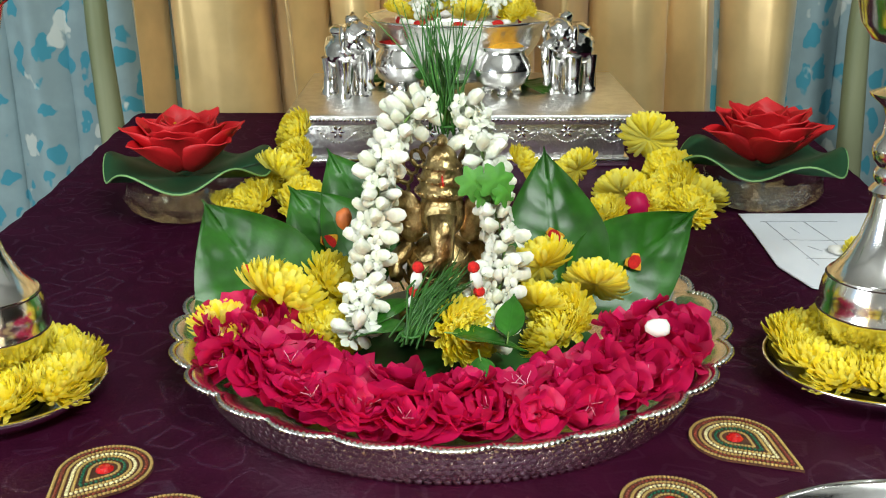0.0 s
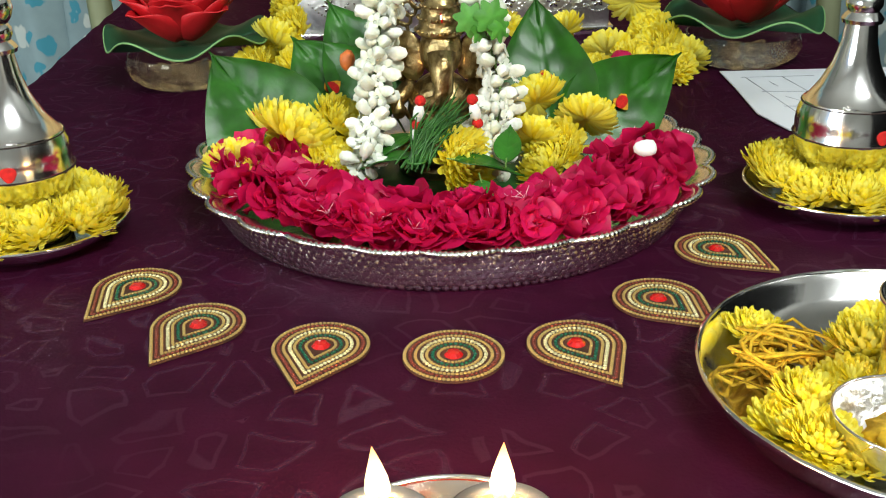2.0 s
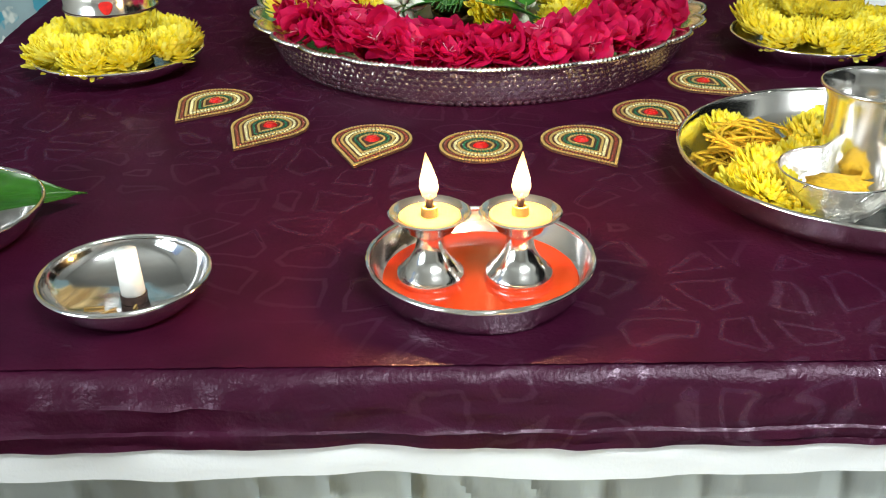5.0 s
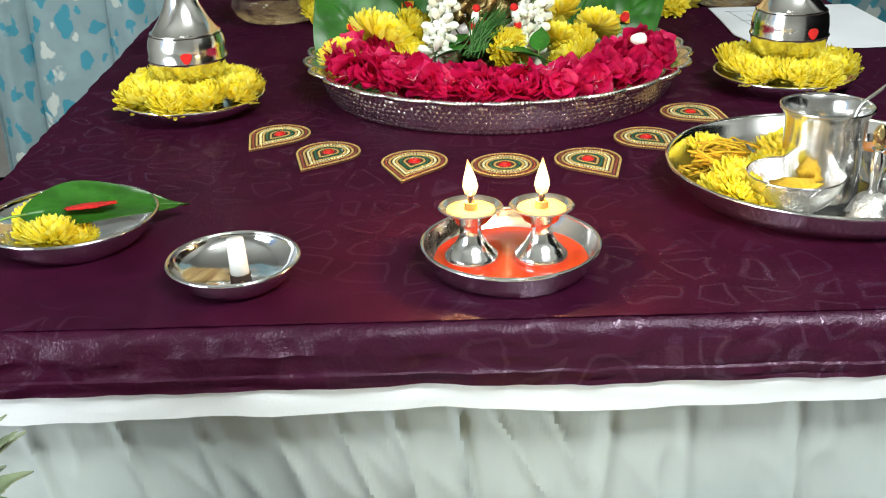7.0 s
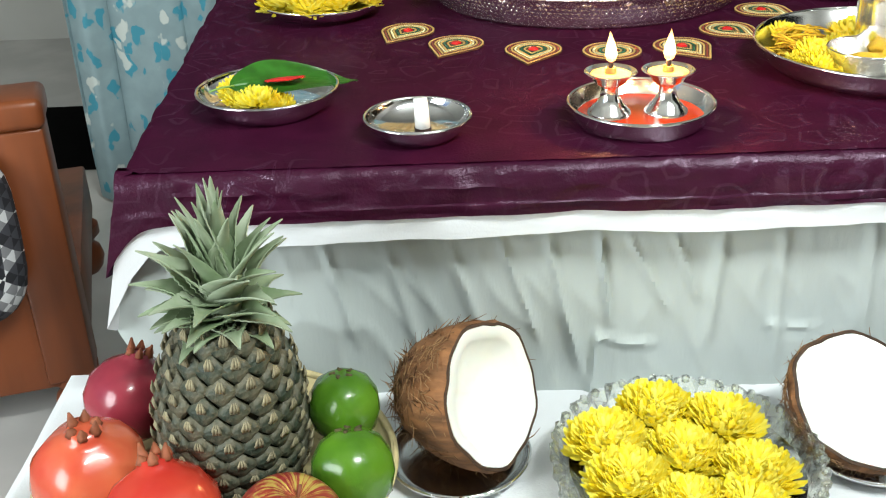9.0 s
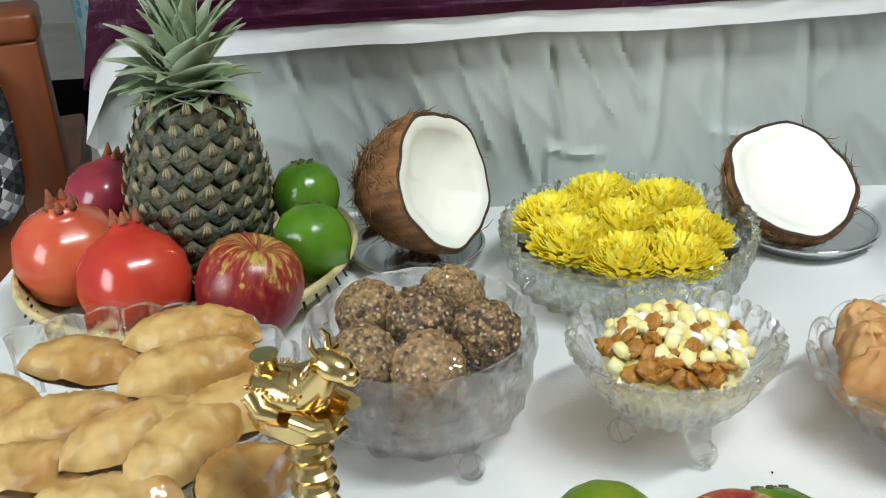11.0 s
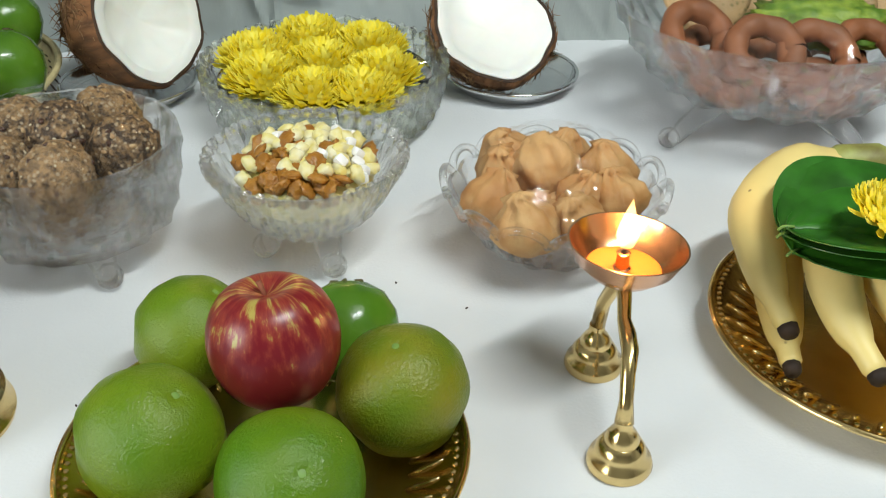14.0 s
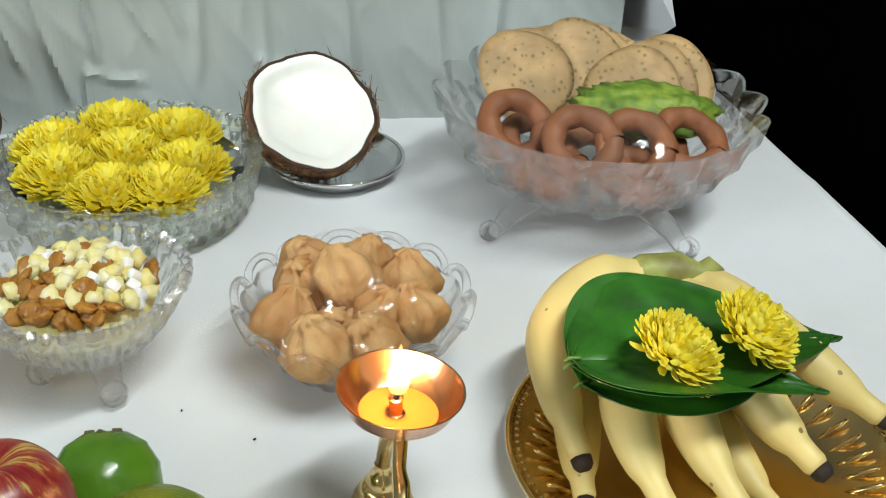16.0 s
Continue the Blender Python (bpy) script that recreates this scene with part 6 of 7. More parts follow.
def guava(x, y, z, r, rx, ry, label):
    ob = thing("guava", label, "guava", pose(x, y, z, rx, ry, 30), "green guavas")
    part("skin", lathe([(0, -r), (r * 0.5, -r * 0.88), (r * 0.86, -r * 0.52), (r, 0), (r * 0.95, r * 0.4), (r * 0.72, r * 0.78), (r * 0.4, r * 0.97), (r * 0.25, r * 1.0), (0, r * 0.95)], 36, lambda i, a: (0.02 * r * math.sin(6 * a + 1) * (2 < i < 8), 0)), M["guava"], ob, angle=180)
    cal = bmesh.new()
    for k in range(5):
        a = k * 2 * math.pi / 5
        tube([(r * 0.2 * math.cos(a), r * 0.2 * math.sin(a), r * 0.97), (r * 0.34 * math.cos(a + 0.2), r * 0.34 * math.sin(a + 0.2), r * 1.01)], [r * 0.08, r * 0.03], 6, cal)
    part("calyx", cal, M["guava_calyx"], ob, "dark dry calyx")


def pomegranate(x, y, z, r, rx, ry, label, material="pom"):
    ob = thing("pomegranate", label, "pomegranate", pose(x, y, z, rx, ry, 40), "pomegranates")
    part("skin", lathe([(0, -r * 0.92), (r * 0.5, -r * 0.84), (r * 0.88, -r * 0.5), (r, -0.02 * r), (r * 0.93, r * 0.42), (r * 0.7, r * 0.74), (r * 0.42, r * 0.9), (r * 0.3, r * 0.98), (r * 0.27, r * 1.1), (0, r * 1.1)], 40, lambda i, a: (0.025 * r * math.sin(5 * a + 0.5) * (1 < i < 7), 0)), M[material], ob, angle=180)
    cr = bmesh.new()
    for k in range(6):
        a = k * math.pi / 3
        tube([(r * 0.22 * math.cos(a), r * 0.22 * math.sin(a), r * 1.05), (r * 0.22 * math.cos(a), r * 0.22 * math.sin(a), r * 1.13), (r * 0.26 * math.cos(a), r * 0.26 * math.sin(a), r * (1.2 + 0.07 * (k % 3)))], [r * 0.11, r * 0.09, r * 0.02], 6, cr)
    part("crown", cr, M["calyx"], ob, "dry orange-brown crown")


pomegranate(-0.242, 0.245, FRUIT + 0.04, 0.0415, 8, 0, "large orange-red pomegranate with its crown up")
pomegranate(-0.178, 0.196, FRUIT + 0.038, 0.0415, -18, 8, "shiny red pomegranate with its crown up", "pom_red")
pomegranate(-0.232, 0.325, FRUIT + 0.05, 0.036, 0, 20, "dark red fruit behind the pineapple", "plum")
apple(-0.093, 0.18, FRUIT + 0.037, 0.0385, 16, 8, "red apple with a yellow-green shoulder in the basket")
guava(-0.053, 0.235, FRUIT + 0.043, 0.0305, -22, 10, "smooth bright green guava in the basket")
guava(-0.062, 0.29, FRUIT + 0.060, 0.0275, -8, 4, "smooth bright green guava in the basket")

# ---- pineapple ----
PX, PY, PZ = -0.145, 0.275, FRUIT
pa = thing("pineapple", "ripe grey-green pineapple with a leafy crown", "pineapple", pose(PX, PY, PZ, 3, 2, 20) @ Matrix.Diagonal((1, 1, 1.06, 1)))


def pine_r(z):
    t = z / 0.148
    return 0.0535 * (math.sin(math.pi * (0.16 + 0.74 * t)) ** 0.55) * (1.03 - 0.16 * t)


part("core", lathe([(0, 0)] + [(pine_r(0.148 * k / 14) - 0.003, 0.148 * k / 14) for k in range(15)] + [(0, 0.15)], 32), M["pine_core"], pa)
eye = ball(0.0106, 0.0096, 0.0046, 2, 0.25, 2)
for v in eye.verts:
    # square the round into a diamond
    m1 = max(1.0, (abs(v.co.x) + abs(v.co.y)) / max(1e-6, math.hypot(v.co.x, v.co.y)))
    v.co.x, v.co.y = v.co.x * 1.22 / m1, v.co.y * 1.22 / m1
EYE_ME = finish(eye, "eye", M["pine_eye"], angle=30)
br = bmesh.new()
for k in range(3):
    tube([(0.002 * (k - 1), 0.001, 0.0045), (0.0022 * (k - 1), 0.004, 0.0065), (0.001 * (k - 1), 0.0085, 0.0068)], [0.0016, 0.0012, 0.0003], 5, br)
BRACT = finish(br, "bract", M["pine_bract"])
rows = 11
for j in range(rows):
    z = 0.008 + 0.0132 * j
    r = pine_r(z)
    slope = math.degrees(math.atan2(pine_r(z + 0.005) - pine_r(z - 0.005), 0.01))
    cnt = 17 if r > 0.046 else 14
    for k in range(cnt):
        a = 2 * math.pi * (k + 0.5 * (j % 2)) / cnt + 0.05 * j
        m = Matrix.Translation((r * math.cos(a), r * math.sin(a), z)) @ frame_of((-math.sin(a), math.cos(a), 0), (math.cos(a), math.sin(a), -slope / 60))
        e = part("eye", EYE_ME, None, pa, m=m)
        part("bract", BRACT, None, e, "dry pointed bract")
rnd = random.Random(2)


def pine_leaf(ln, w, curl):
    def f(u, v):
        t = v * 2 - 1
        teeth = 1 + 0.12 * (1 if int(u * 24) % 2 else 0) * (abs(t) > 0.9)
        ww = w / 2 * (1 - u) ** 0.75 * (0.75 + 0.5 * math.sin(math.pi * min(1, u * 1.4))) * teeth
        return (ln * math.sin(curl * u) / max(curl, 0.01), ww * t, ln * (1 - math.cos(curl * u)) / max(curl, 0.01) * -1 + 0.3 * w * t * t * (1 - u))
    return finish(sheet(24, 4, f, 0.0008), "leaf", M["pine_leaf"])


for j, (count, ln, lift, w, z) in enumerate(((13, 0.042, 0, 0.017, 0.142), (12, 0.055, 15, 0.018, 0.148), (11, 0.064, 28, 0.018, 0.156), (10, 0.068, 42, 0.018, 0.163), (8, 0.07, 56, 0.017, 0.168), (6, 0.075, 70, 0.016, 0.172), (3, 0.08, 84, 0.014, 0.176))):
    me = pine_leaf(ln * 0.86, w * 1.5, 0.75 - 0.08 * j)
    for k in range(count):
        part("leaf", me, None, pa, m=pose(0, 0, z, 0, 0, 360 * (k + 0.37 * j) / count + rnd.uniform(-10, 10)) @ pose(0.012 - 0.0015 * j, 0, 0, 0, -lift - 20 + rnd.uniform(-15, 15), rnd.uniform(-20, 20)))
part("crown_core", lathe([(0, 0.14), (0.016, 0.14), (0.014, 0.16), (0.006, 0.185), (0, 0.19)], 14), M["pine_leaf"], pa)

# ---- coconut halves on steel plates ----


COIR = petals_vary(mat("coir_fibre", (0.28, 0.15, 0.06), 0.8), (0.12, 0.05, 0.02), (0.38, 0.22, 0.1), 0.15)


def coconut(x, y, z, r, depth, normal, spin, label, bite, tall=1.0):
    """Half a coconut: fibrous husk outside, a dark shell edge, white flesh hollowed inside. Its open side faces normal."""
    ob = thing("coconut_half", label, "coconut", Matrix.Translation((x, y, z)) @ Vector(normal).to_track_quat("Z", "Y").to_matrix().to_4x4() @ Matrix.Diagonal((1, tall, 1, 1)) @ pose(0, 0, 0, 0, 0, spin), "coconut halves")
    edge = lambda i, a: (r * (0.05 * math.sin(2 * a + 0.6) + 0.025 * math.sin(5 * a + bite) + 0.012 * math.sin(11 * a) - 0.055 * math.exp(-((a - 0.7) / 0.13) ** 2)), 0)
    hp = [(r * 1.0, 0.0), (r * 1.035, -depth * 0.06)] + [(r * 1.035 * math.cos(t) ** 0.95, -depth * math.sin(t)) for t in [math.pi / 2 * k / 10 for k in range(1, 10)]] + [(r * 0.12, -depth * 1.03), (0, -depth * 1.05)]
    part("husk", lathe(hp, 56, lambda i, a: (edge(i, a)[0] * (1 - i / 14) + 0.0012 * noise.noise(Vector((math.cos(a) * 6, math.sin(a) * 6, i * 0.6))), 0)), M["coir"], ob, "brown fibrous husk")
    part("shell", lathe([(r * 1.0, 0.0002), (r * 0.965, 0.0008), (r * 0.955, 0.0004), (r * 0.96, -0.003), (r * 0.99, -0.003)], 56, edge, close=True), M["shell"], ob, "dark shell edge")
    part("flesh", lathe([(r * 0.955, -0.001), (r * 0.945, 0.0006), (r * 0.80, 0.0002), (r * 0.76, -0.003), (r * 0.66, -depth * 0.1), (r * 0.45, -depth * 0.18), (r * 0.2, -depth * 0.22), (0, -depth * 0.23)], 56, edge), M["flesh"], ob, "white coconut flesh", angle=60)
    fb = bmesh.new()
    rnd = random.Random(spin)
    for k in range(1500):
        a, t = rnd.uniform(0, 6.28), rnd.uniform(0.05, 1.2)
        c = Vector((r * 1.03 * math.cos(t) ** 0.95 * math.cos(a), r * 1.03 * math.cos(t) ** 0.95 * math.sin(a), -depth * math.sin(t)))
        nrm = c.normalized()
        tan = Vector((rnd.gauss(0, 0.3), rnd.gauss(0, 0.3), rnd.uniform(-1.0, 0.2)))
        tan = (tan - nrm * tan.dot(nrm)).normalized()
        d = (tan + nrm * rnd.uniform(0.01, 0.09)) * rnd.uniform(0.005, 0.018)
        tube([c, c + d * 0.5, c + d + Vector((rnd.gauss(0, 0.002), rnd.gauss(0, 0.002), rnd.gauss(0, 0.002)))], [0.00045, 0.0004, 0.00015], 3, fb)
    tagged(part("husk_fibre", fb, COIR, ob), kind="stuff")


plate("steel_plate", 0.022, 0.303, L, 0.056, 0.012, M["steel"], "small steel plate under a coconut half")
plate("steel_plate", 0.343, 0.3, L, 0.0565, 0.013, M["steel"], "small steel plate under a coconut half")
coconut(0.049, 0.290, L + 0.073, 0.0515, 0.088, (0.74, -0.56, 0.37), 20, "half coconut with brown husk, tilted on its plate", 0.4, 1.1)
coconut(0.325, 0.290, L + 0.058, 0.0525, 0.047, (0.08, -0.58, 0.81), 70, "half coconut with white flesh facing the viewer", 2.2)

# ---- cut glass bowls ----


def glass_bowl(name, x, y, rim, h, base, z0, lobes, scal, label, feet=0, cuts=0.0018, rz=0.0, profile=0.6, foot_r=0.6, beads=0):
    """Cut-glass bowl: faceted wall, scalloped rim, glass feet."""
    ob = thing(name, label, "bowl", pose(x, y, L, 0, 0, rz), "cut-glass bowls")
    th = 0.003
    outer = [(0, z0)] + [(base + (rim - base) * (k / 6) ** profile, z0 + 0.002 + (h - z0 - 0.002) * (k / 6) ** 1.25) for k in range(7)]
    inner = [(r - th, z + (0.004 if k == 0 else 0.001)) for k, (r, z) in enumerate(outer[1:])][::-1]
    inner[0] = (rim - th * 0.8, h - 0.0004)
    prof = outer + inner + [(0, z0 + 0.006)]
    def wave(i, a):
        s = abs(math.sin(a * lobes / 2))
        if i in (7, 8):
            return (scal * (s - 0.5), scal * 0.55 * s)
        if 2 <= i <= 6:
            return (cuts * (abs(math.sin(a * lobes / 2 + (i % 2) * math.pi / 2)) - 0.5) * 2, 0)
        return (0, 0)
    glass = M[{"scalloped_glass_bowl": "glass", "crystal_bowl": "crystal"}.get(name, "cutglass")]
    part("body", lathe(prof, lobes * 8, wave), glass, ob, angle=22)
    if beads:
        bm = bmesh.new()
        for k in range(beads):
            a = 2 * math.pi * k / beads
            ball(0.0042, 0.0036, 0.0045, 1, bm=bm, m=pose((rim - 0.001) * math.cos(a), (rim - 0.001) * math.sin(a), h, 0, 0, math.degrees(a)))
        part("beaded_rim", bm, glass, ob, smooth=False)
    for k in range(feet):
        a = -math.pi / 2 + 0.5 + k * 2 * math.pi / feet
        R = rim * foot_r
        ft = ball(0.0085, 0.0085, 0.0085, 2, m=Matrix.Translation((R * 1.08 * math.cos(a), R * 1.08 * math.sin(a), 0.0088)))
        part("foot", tube([(base * 0.75 * math.cos(a), base * 0.75 * math.sin(a), z0 + 0.006), (R * 0.9 * math.cos(a), R * 0.9 * math.sin(a), z0 * 0.6), (R * math.cos(a), R * math.sin(a), 0.0075), (R * 1.1 * math.cos(a), R * 1.1 * math.sin(a), 0.0062)], [0.011, 0.0075, 0.0062, 0.005], 10, ft), M["glass"], ob)
    return ob


def film(x, y, rim, h, dome, label):
    """Cling film stretched over a bowl, pulled into ridges."""
    def f(u, v):
        a, s = 2 * math.pi * u, v
        z = h + dome * (1 - s ** 2.2) + 0.0036 * noise.noise(Vector((s * 5 * math.cos(a) + x * 40, s * 5 * math.sin(a), 0))) + 0.0022 * (1 - abs(noise.noise(Vector((s * 9 * math.cos(a) + x * 90, s * 3 * math.sin(a), 4))))) ** 5 + 0.0012 * abs(math.sin(9 * a + 5 * noise.noise(Vector((s * 4, a, x))))) * s
        return (x + rim * s * math.cos(a), y + rim * s * math.sin(a), L + z)
    bm = sheet(120, 26, f)
    bmesh.ops.remove_doubles(bm, verts=bm.verts, dist=0.0003)
    ob = solid("cling_film", bm, M["film"], label, "film", angle=180)
    ob.visible_shadow = False
    return ob


# bowl of floating yellow flowers
FX, FY = 0.186, 0.245
fbowl = glass_bowl("crystal_bowl", FX, FY, 0.096, 0.048, 0.078, 0.0, 30, 0.003, "heavy cut-crystal bowl with floating yellow flowers", cuts=0.004, beads=46)
solid("bowl_water", lathe([(0, 0.036), (0.084, 0.036), (0.081, 0.028), (0.074, 0.0075), (0, 0.0075)], 64), mat("water", (0.97, 0.98, 0.95), 0.0, transmission=1.0, ior=1.33), "clear water in the crystal bowl", "water", pose(FX, FY, L))
for x, y in ((0.174, 0.302), (0.222, 0.285), (0.132, 0.268), (0.14, 0.222), (0.184, 0.247), (0.23, 0.225), (0.178, 0.19), (0.213, 0.187)):
    mum(x, y, L + 0.037, 1.5, (y - 0.25) * 60, (0.187 - x) * -60, group="floating chrysanthemums", where="floating in the crystal bowl")

# ladoo bowl
glass_bowl("footed_glass_bowl", 0.031, 0.057, 0.0685, 0.08, 0.05, 0.016, 14, 0.0008, "footed cut-glass bowl holding dry-fruit ladoos", feet=3, cuts=0.0042, profile=0.5, foot_r=0.74)


def ladoo(x, y, z, r, k):
    ob = thing("ladoo", "grainy brown dry-fruit and seed ladoo ball", "sweet", pose(x, y, z, 40 * k, 25 * k, 70 * k), "ladoos in the glass bowl")
    part("ball", ball(r, r, r * 0.96, 4, 0.16, 9, seed=k), M["ladoo"], ob)
    rnd = random.Random(k)
    for q in range(34):
        d = Vector((rnd.gauss(0, 1), rnd.gauss(0, 1), rnd.gauss(0, 1))).normalized()
        part(("nut_piece", "seed", "raisin_piece")[q % 3], (NUTBIT, SEEDBIT, DARKBIT)[q % 3], None, ob, m=Matrix.Translation(d * r * 0.97) @ d.to_track_quat("Z", "Y").to_matrix().to_4x4() @ pose(0, 0, 0, 0, 0, 50 * q))


NUTBIT = finish(ball(0.0026, 0.0016, 0.001, 1), "nut_piece", mat("almond_sliver", (0.45, 0.27, 0.13), 0.5, color2=(0.6, 0.45, 0.25), scale=80))
SEEDBIT = finish(ball(0.0015, 0.0009, 0.0008, 1), "seed", mat("pale_seed", (0.6, 0.52, 0.36), 0.5, var=0.2, scale=90))
DARKBIT = finish(ball(0.0024, 0.0017, 0.0012, 1, 0.3, 2), "raisin_piece", mat("dark_date_piece", (0.07, 0.03, 0.018), 0.4, var=0.3, scale=90))
for k, (x, y, z) in enumerate(((0.0, 0.075, 0.074), (-0.001, 0.018, 0.072), (0.036, 0.045, 0.082), (0.055, 0.09, 0.074), (0.076, 0.035, 0.076), (0.04, 0.002, 0.074), (0.01, 0.045, 0.046), (0.05, 0.045, 0.046), (0.03, 0.08, 0.046), (0.03, 0.02, 0.045))):
    ladoo(0.031 + (x - 0.034) * 0.9, 0.057 + (y - 0.045) * 0.9, L + z - 0.003, 0.0215, k + 1)
film(0.031, 0.057, 0.069, 0.08, 0.022, "clear cling film over the ladoo bowl")

# nut bowl
glass_bowl("footed_glass_bowl", 0.177, 0.036, 0.06, 0.072, 0.026, 0.026, 26, 0.004, "small footed glass bowl with a fluted rim, full of nuts", feet=3, cuts=0.0024, profile=0.75, foot_r=0.45, beads=44)
rnd = random.Random(4)
heap = ball(0.0405, 0.0405, 0.02, 3, 0.05, 5)
solid("nut_filling", heap, M["nut"], "pale chopped nuts filling the glass bowl", "nuts", pose(0.177, 0.036, L + 0.055))
RAISIN = [finish(ball(0.0064, 0.0054, 0.0024, 3, 0.4, 3.2, seed=s), "raisin", M["raisin"]) for s in (1, 2)]
CASHEW = finish(ball(0.0062, 0.005, 0.0042, 2, 0.45, 1.6, seed=2.3), "cashew", M["nut"], angle=30)
CUBE = finish(box(0.008, 0.0066, 0.006, 0, 0, -0.0025, 0.0018), "candy", M["sugar"])
laid = []
while len(laid) < 112:
    a, r = rnd.uniform(0, 6.283), 0.041 * math.sqrt(rnd.random())
    px, py, up = r * math.cos(a), r * math.sin(a), rnd.choice((0.0, 0.0, 0.003))
    if any((px - q[0]) ** 2 + (py - q[1]) ** 2 + ((up - q[2]) * 1.6) ** 2 < 0.0058 ** 2 for q in laid) and rnd.random() < 0.97:
        continue
    k = len(laid)
    laid.append((px, py, up))
    z = L + 0.059 + 0.021 * math.sqrt(max(0, 1 - (r / 0.045) ** 2)) + up
    m = pose(0.177 + px, 0.036 + py, z - 0.003, rnd.uniform(-50, 50), rnd.uniform(-50, 50), rnd.uniform(0, 360))
    pick = noise.noise(Vector((px * 45, py * 45, 2.5))) + rnd.uniform(-0.25, 0.25)
    if pick > 0.28:
        tagged(new("raisin", RAISIN[k % 2]), "golden-brown raisin in the nut bowl", "raisin", "raisins").matrix_basis = m
    elif pick > -0.04:
        tagged(new("cashew", CASHEW), "pale yellow cashew piece in the nut bowl", "nut", "cashews").matrix_basis = m
    else:
        tagged(new("coconut_chip", CUBE), "white dried coconut cube in the nut bowl", "coconut", "coconut chips").matrix_basis = m

# modak bowl
glass_bowl("scalloped_glass_bowl", 0.33, 0.036, 0.066, 0.042, 0.036, 0.003, 14, 0.003, "scalloped clear glass bowl of fried modaks", cuts=0.002, profile=0.8)
mbowl = [o for o in scene.objects if o.name == "scalloped_glass_bowl"][0]
LOOP = finish(tube([(0.0658 + 0.0045 * math.sin(t), 0.014 * math.cos(t), 0.04 + 0.01 * math.sin(t)) for t in [math.pi * q / 14 for q in range(15)]], 0.0027, 8), "scallop", M["glass"])
for k in range(14):
    part("scallop", LOOP, None, mbowl, m=pose(0, 0, 0, 0, 0, 360 * (k + 0.5) / 14))


def modak(x, y, z, r, k, rx=0, ry=0):
    prof = [(0, -r * 0.8), (r * 0.6, -r * 0.75), (r * 0.95, -r * 0.3), (r, 0.05 * r), (r * 0.85, r * 0.5), (r * 0.5, r * 0.85), (r * 0.36, r * 0.95), (r * 0.36, r * 1.08), (r * 0.2, r * 1.18), (0, r * 1.2)]
    bm = lathe(prof, 36, lambda i, a: (r * (0.2 * abs(math.sin(4 * a + k + 0.3 * i)) * (2 <= i <= 7) - 0.1 + 0.3 * noise.noise(Vector((math.cos(a) * 1.3, math.sin(a) * 1.3, i * 0.4 + k * 3.7))) + 0.12 * noise.noise(Vector((math.cos(a) * 6, math.sin(a) * 6, i * 1.3 + k)))), 0))
    solid("modak", bm, M["modak"], "golden fried modak dumpling with a pleated top", "dumpling", pose(x, y, L + z, rx, ry, 47 * k), group="modaks in the glass bowl", angle=180)


for k, a in enumerate(((0.304, 0.082, 0.045, 0.0185, -10, -15), (0.325, 0.045, 0.054, 0.021, -40, 20), (0.367, 0.055, 0.047, 0.018, 0, 15), (0.366, 0.015, 0.046, 0.0185, 15, 25), (0.288, 0.022, 0.044, 0.0195, 15, -20), (0.304, -0.011, 0.045, 0.0195, 20, 0), (0.336, -0.006, 0.045, 0.018, 20, 10), (0.344, 0.08, 0.045, 0.018, -10, 5), (0.298, 0.058, 0.046, 0.018, 0, -10), (0.347, 0.022, 0.044, 0.018, 10, 0), (0.33, 0.03, 0.026, 0.02, 0, 0), (0.315, 0.02, 0.03, 0.019, 0, 0))):
    modak(0.33 + (a[0] - 0.33) * 0.95, 0.036 + (a[1] - 0.036) * 0.95, a[2] - 0.004, a[3], k, *a[4:])
film(0.33, 0.036, 0.064, 0.046, 0.034, "clear cling film over the modak bowl")

# bowl of vadas and flatbreads
VX, VY = 0.535, 0.218
glass_bowl("footed_glass_bowl", VX, VY, 0.122, 0.092, 0.06, 0.024, 16, 0.008, "large footed crystal bowl of vadas and herb flatbreads", feet=4, cuts=0.007, profile=0.62, foot_r=0.78)
RING = []
for s in (1, 2):
    bm = bmesh.new()
    tube([(0.0225 * math.cos(t), 0.0225 * math.sin(t), 0.0015 * math.sin(2 * t + s)) for t in [2 * math.pi * q / 32 for q in range(33)]], [0.0088 + 0.0007 * math.sin(q * 1.3 + s) for q in range(33)], 12, bm, caps=False)
    RING.append(finish(bm, "vada", M["fried_red"]))
for k, (x, y, z, rx, ry, rz) in enumerate(((0.468, 0.203, 0.075, 48, 0, 20), (0.512, 0.178, 0.072, 42, 0, 0), (0.553, 0.178, 0.068, 38, 10, -15), (0.598, 0.185, 0.066, 25, 20, -30), (0.53, 0.2, 0.052, 20, 0, 0), (0.49, 0.22, 0.055, 25, 0, 10), (0.575, 0.205, 0.052, 20, 0, 0), (0.49, 0.185, 0.05, 10, 0, 0), (0.55, 0.17, 0.05, 10, 5, 0))):
    tagged(new("vada", RING[k % 2]), "reddish-brown fried ring-shaped vada", "fried ring", "vadas in the crystal bowl").matrix_basis = pose(x, y, L + z, rx, ry, rz)
PURI = []
for s in (1, 2, 3):
    PURI.append(finish(lathe([(0, 0.001), (0.02, 0.0022), (0.034, 0.001), (0.0395, -0.0006), (0.0385, -0.0024), (0.03, -0.0008), (0, -0.001)], 40, lambda i, a: (0.0016 * math.sin(3 * a + s) * (i in (3, 4)), 0.0018 * noise.noise(Vector((math.cos(a) * 2 + s, math.sin(a) * 2, i))))), "flatbread", M["puri"], angle=180))
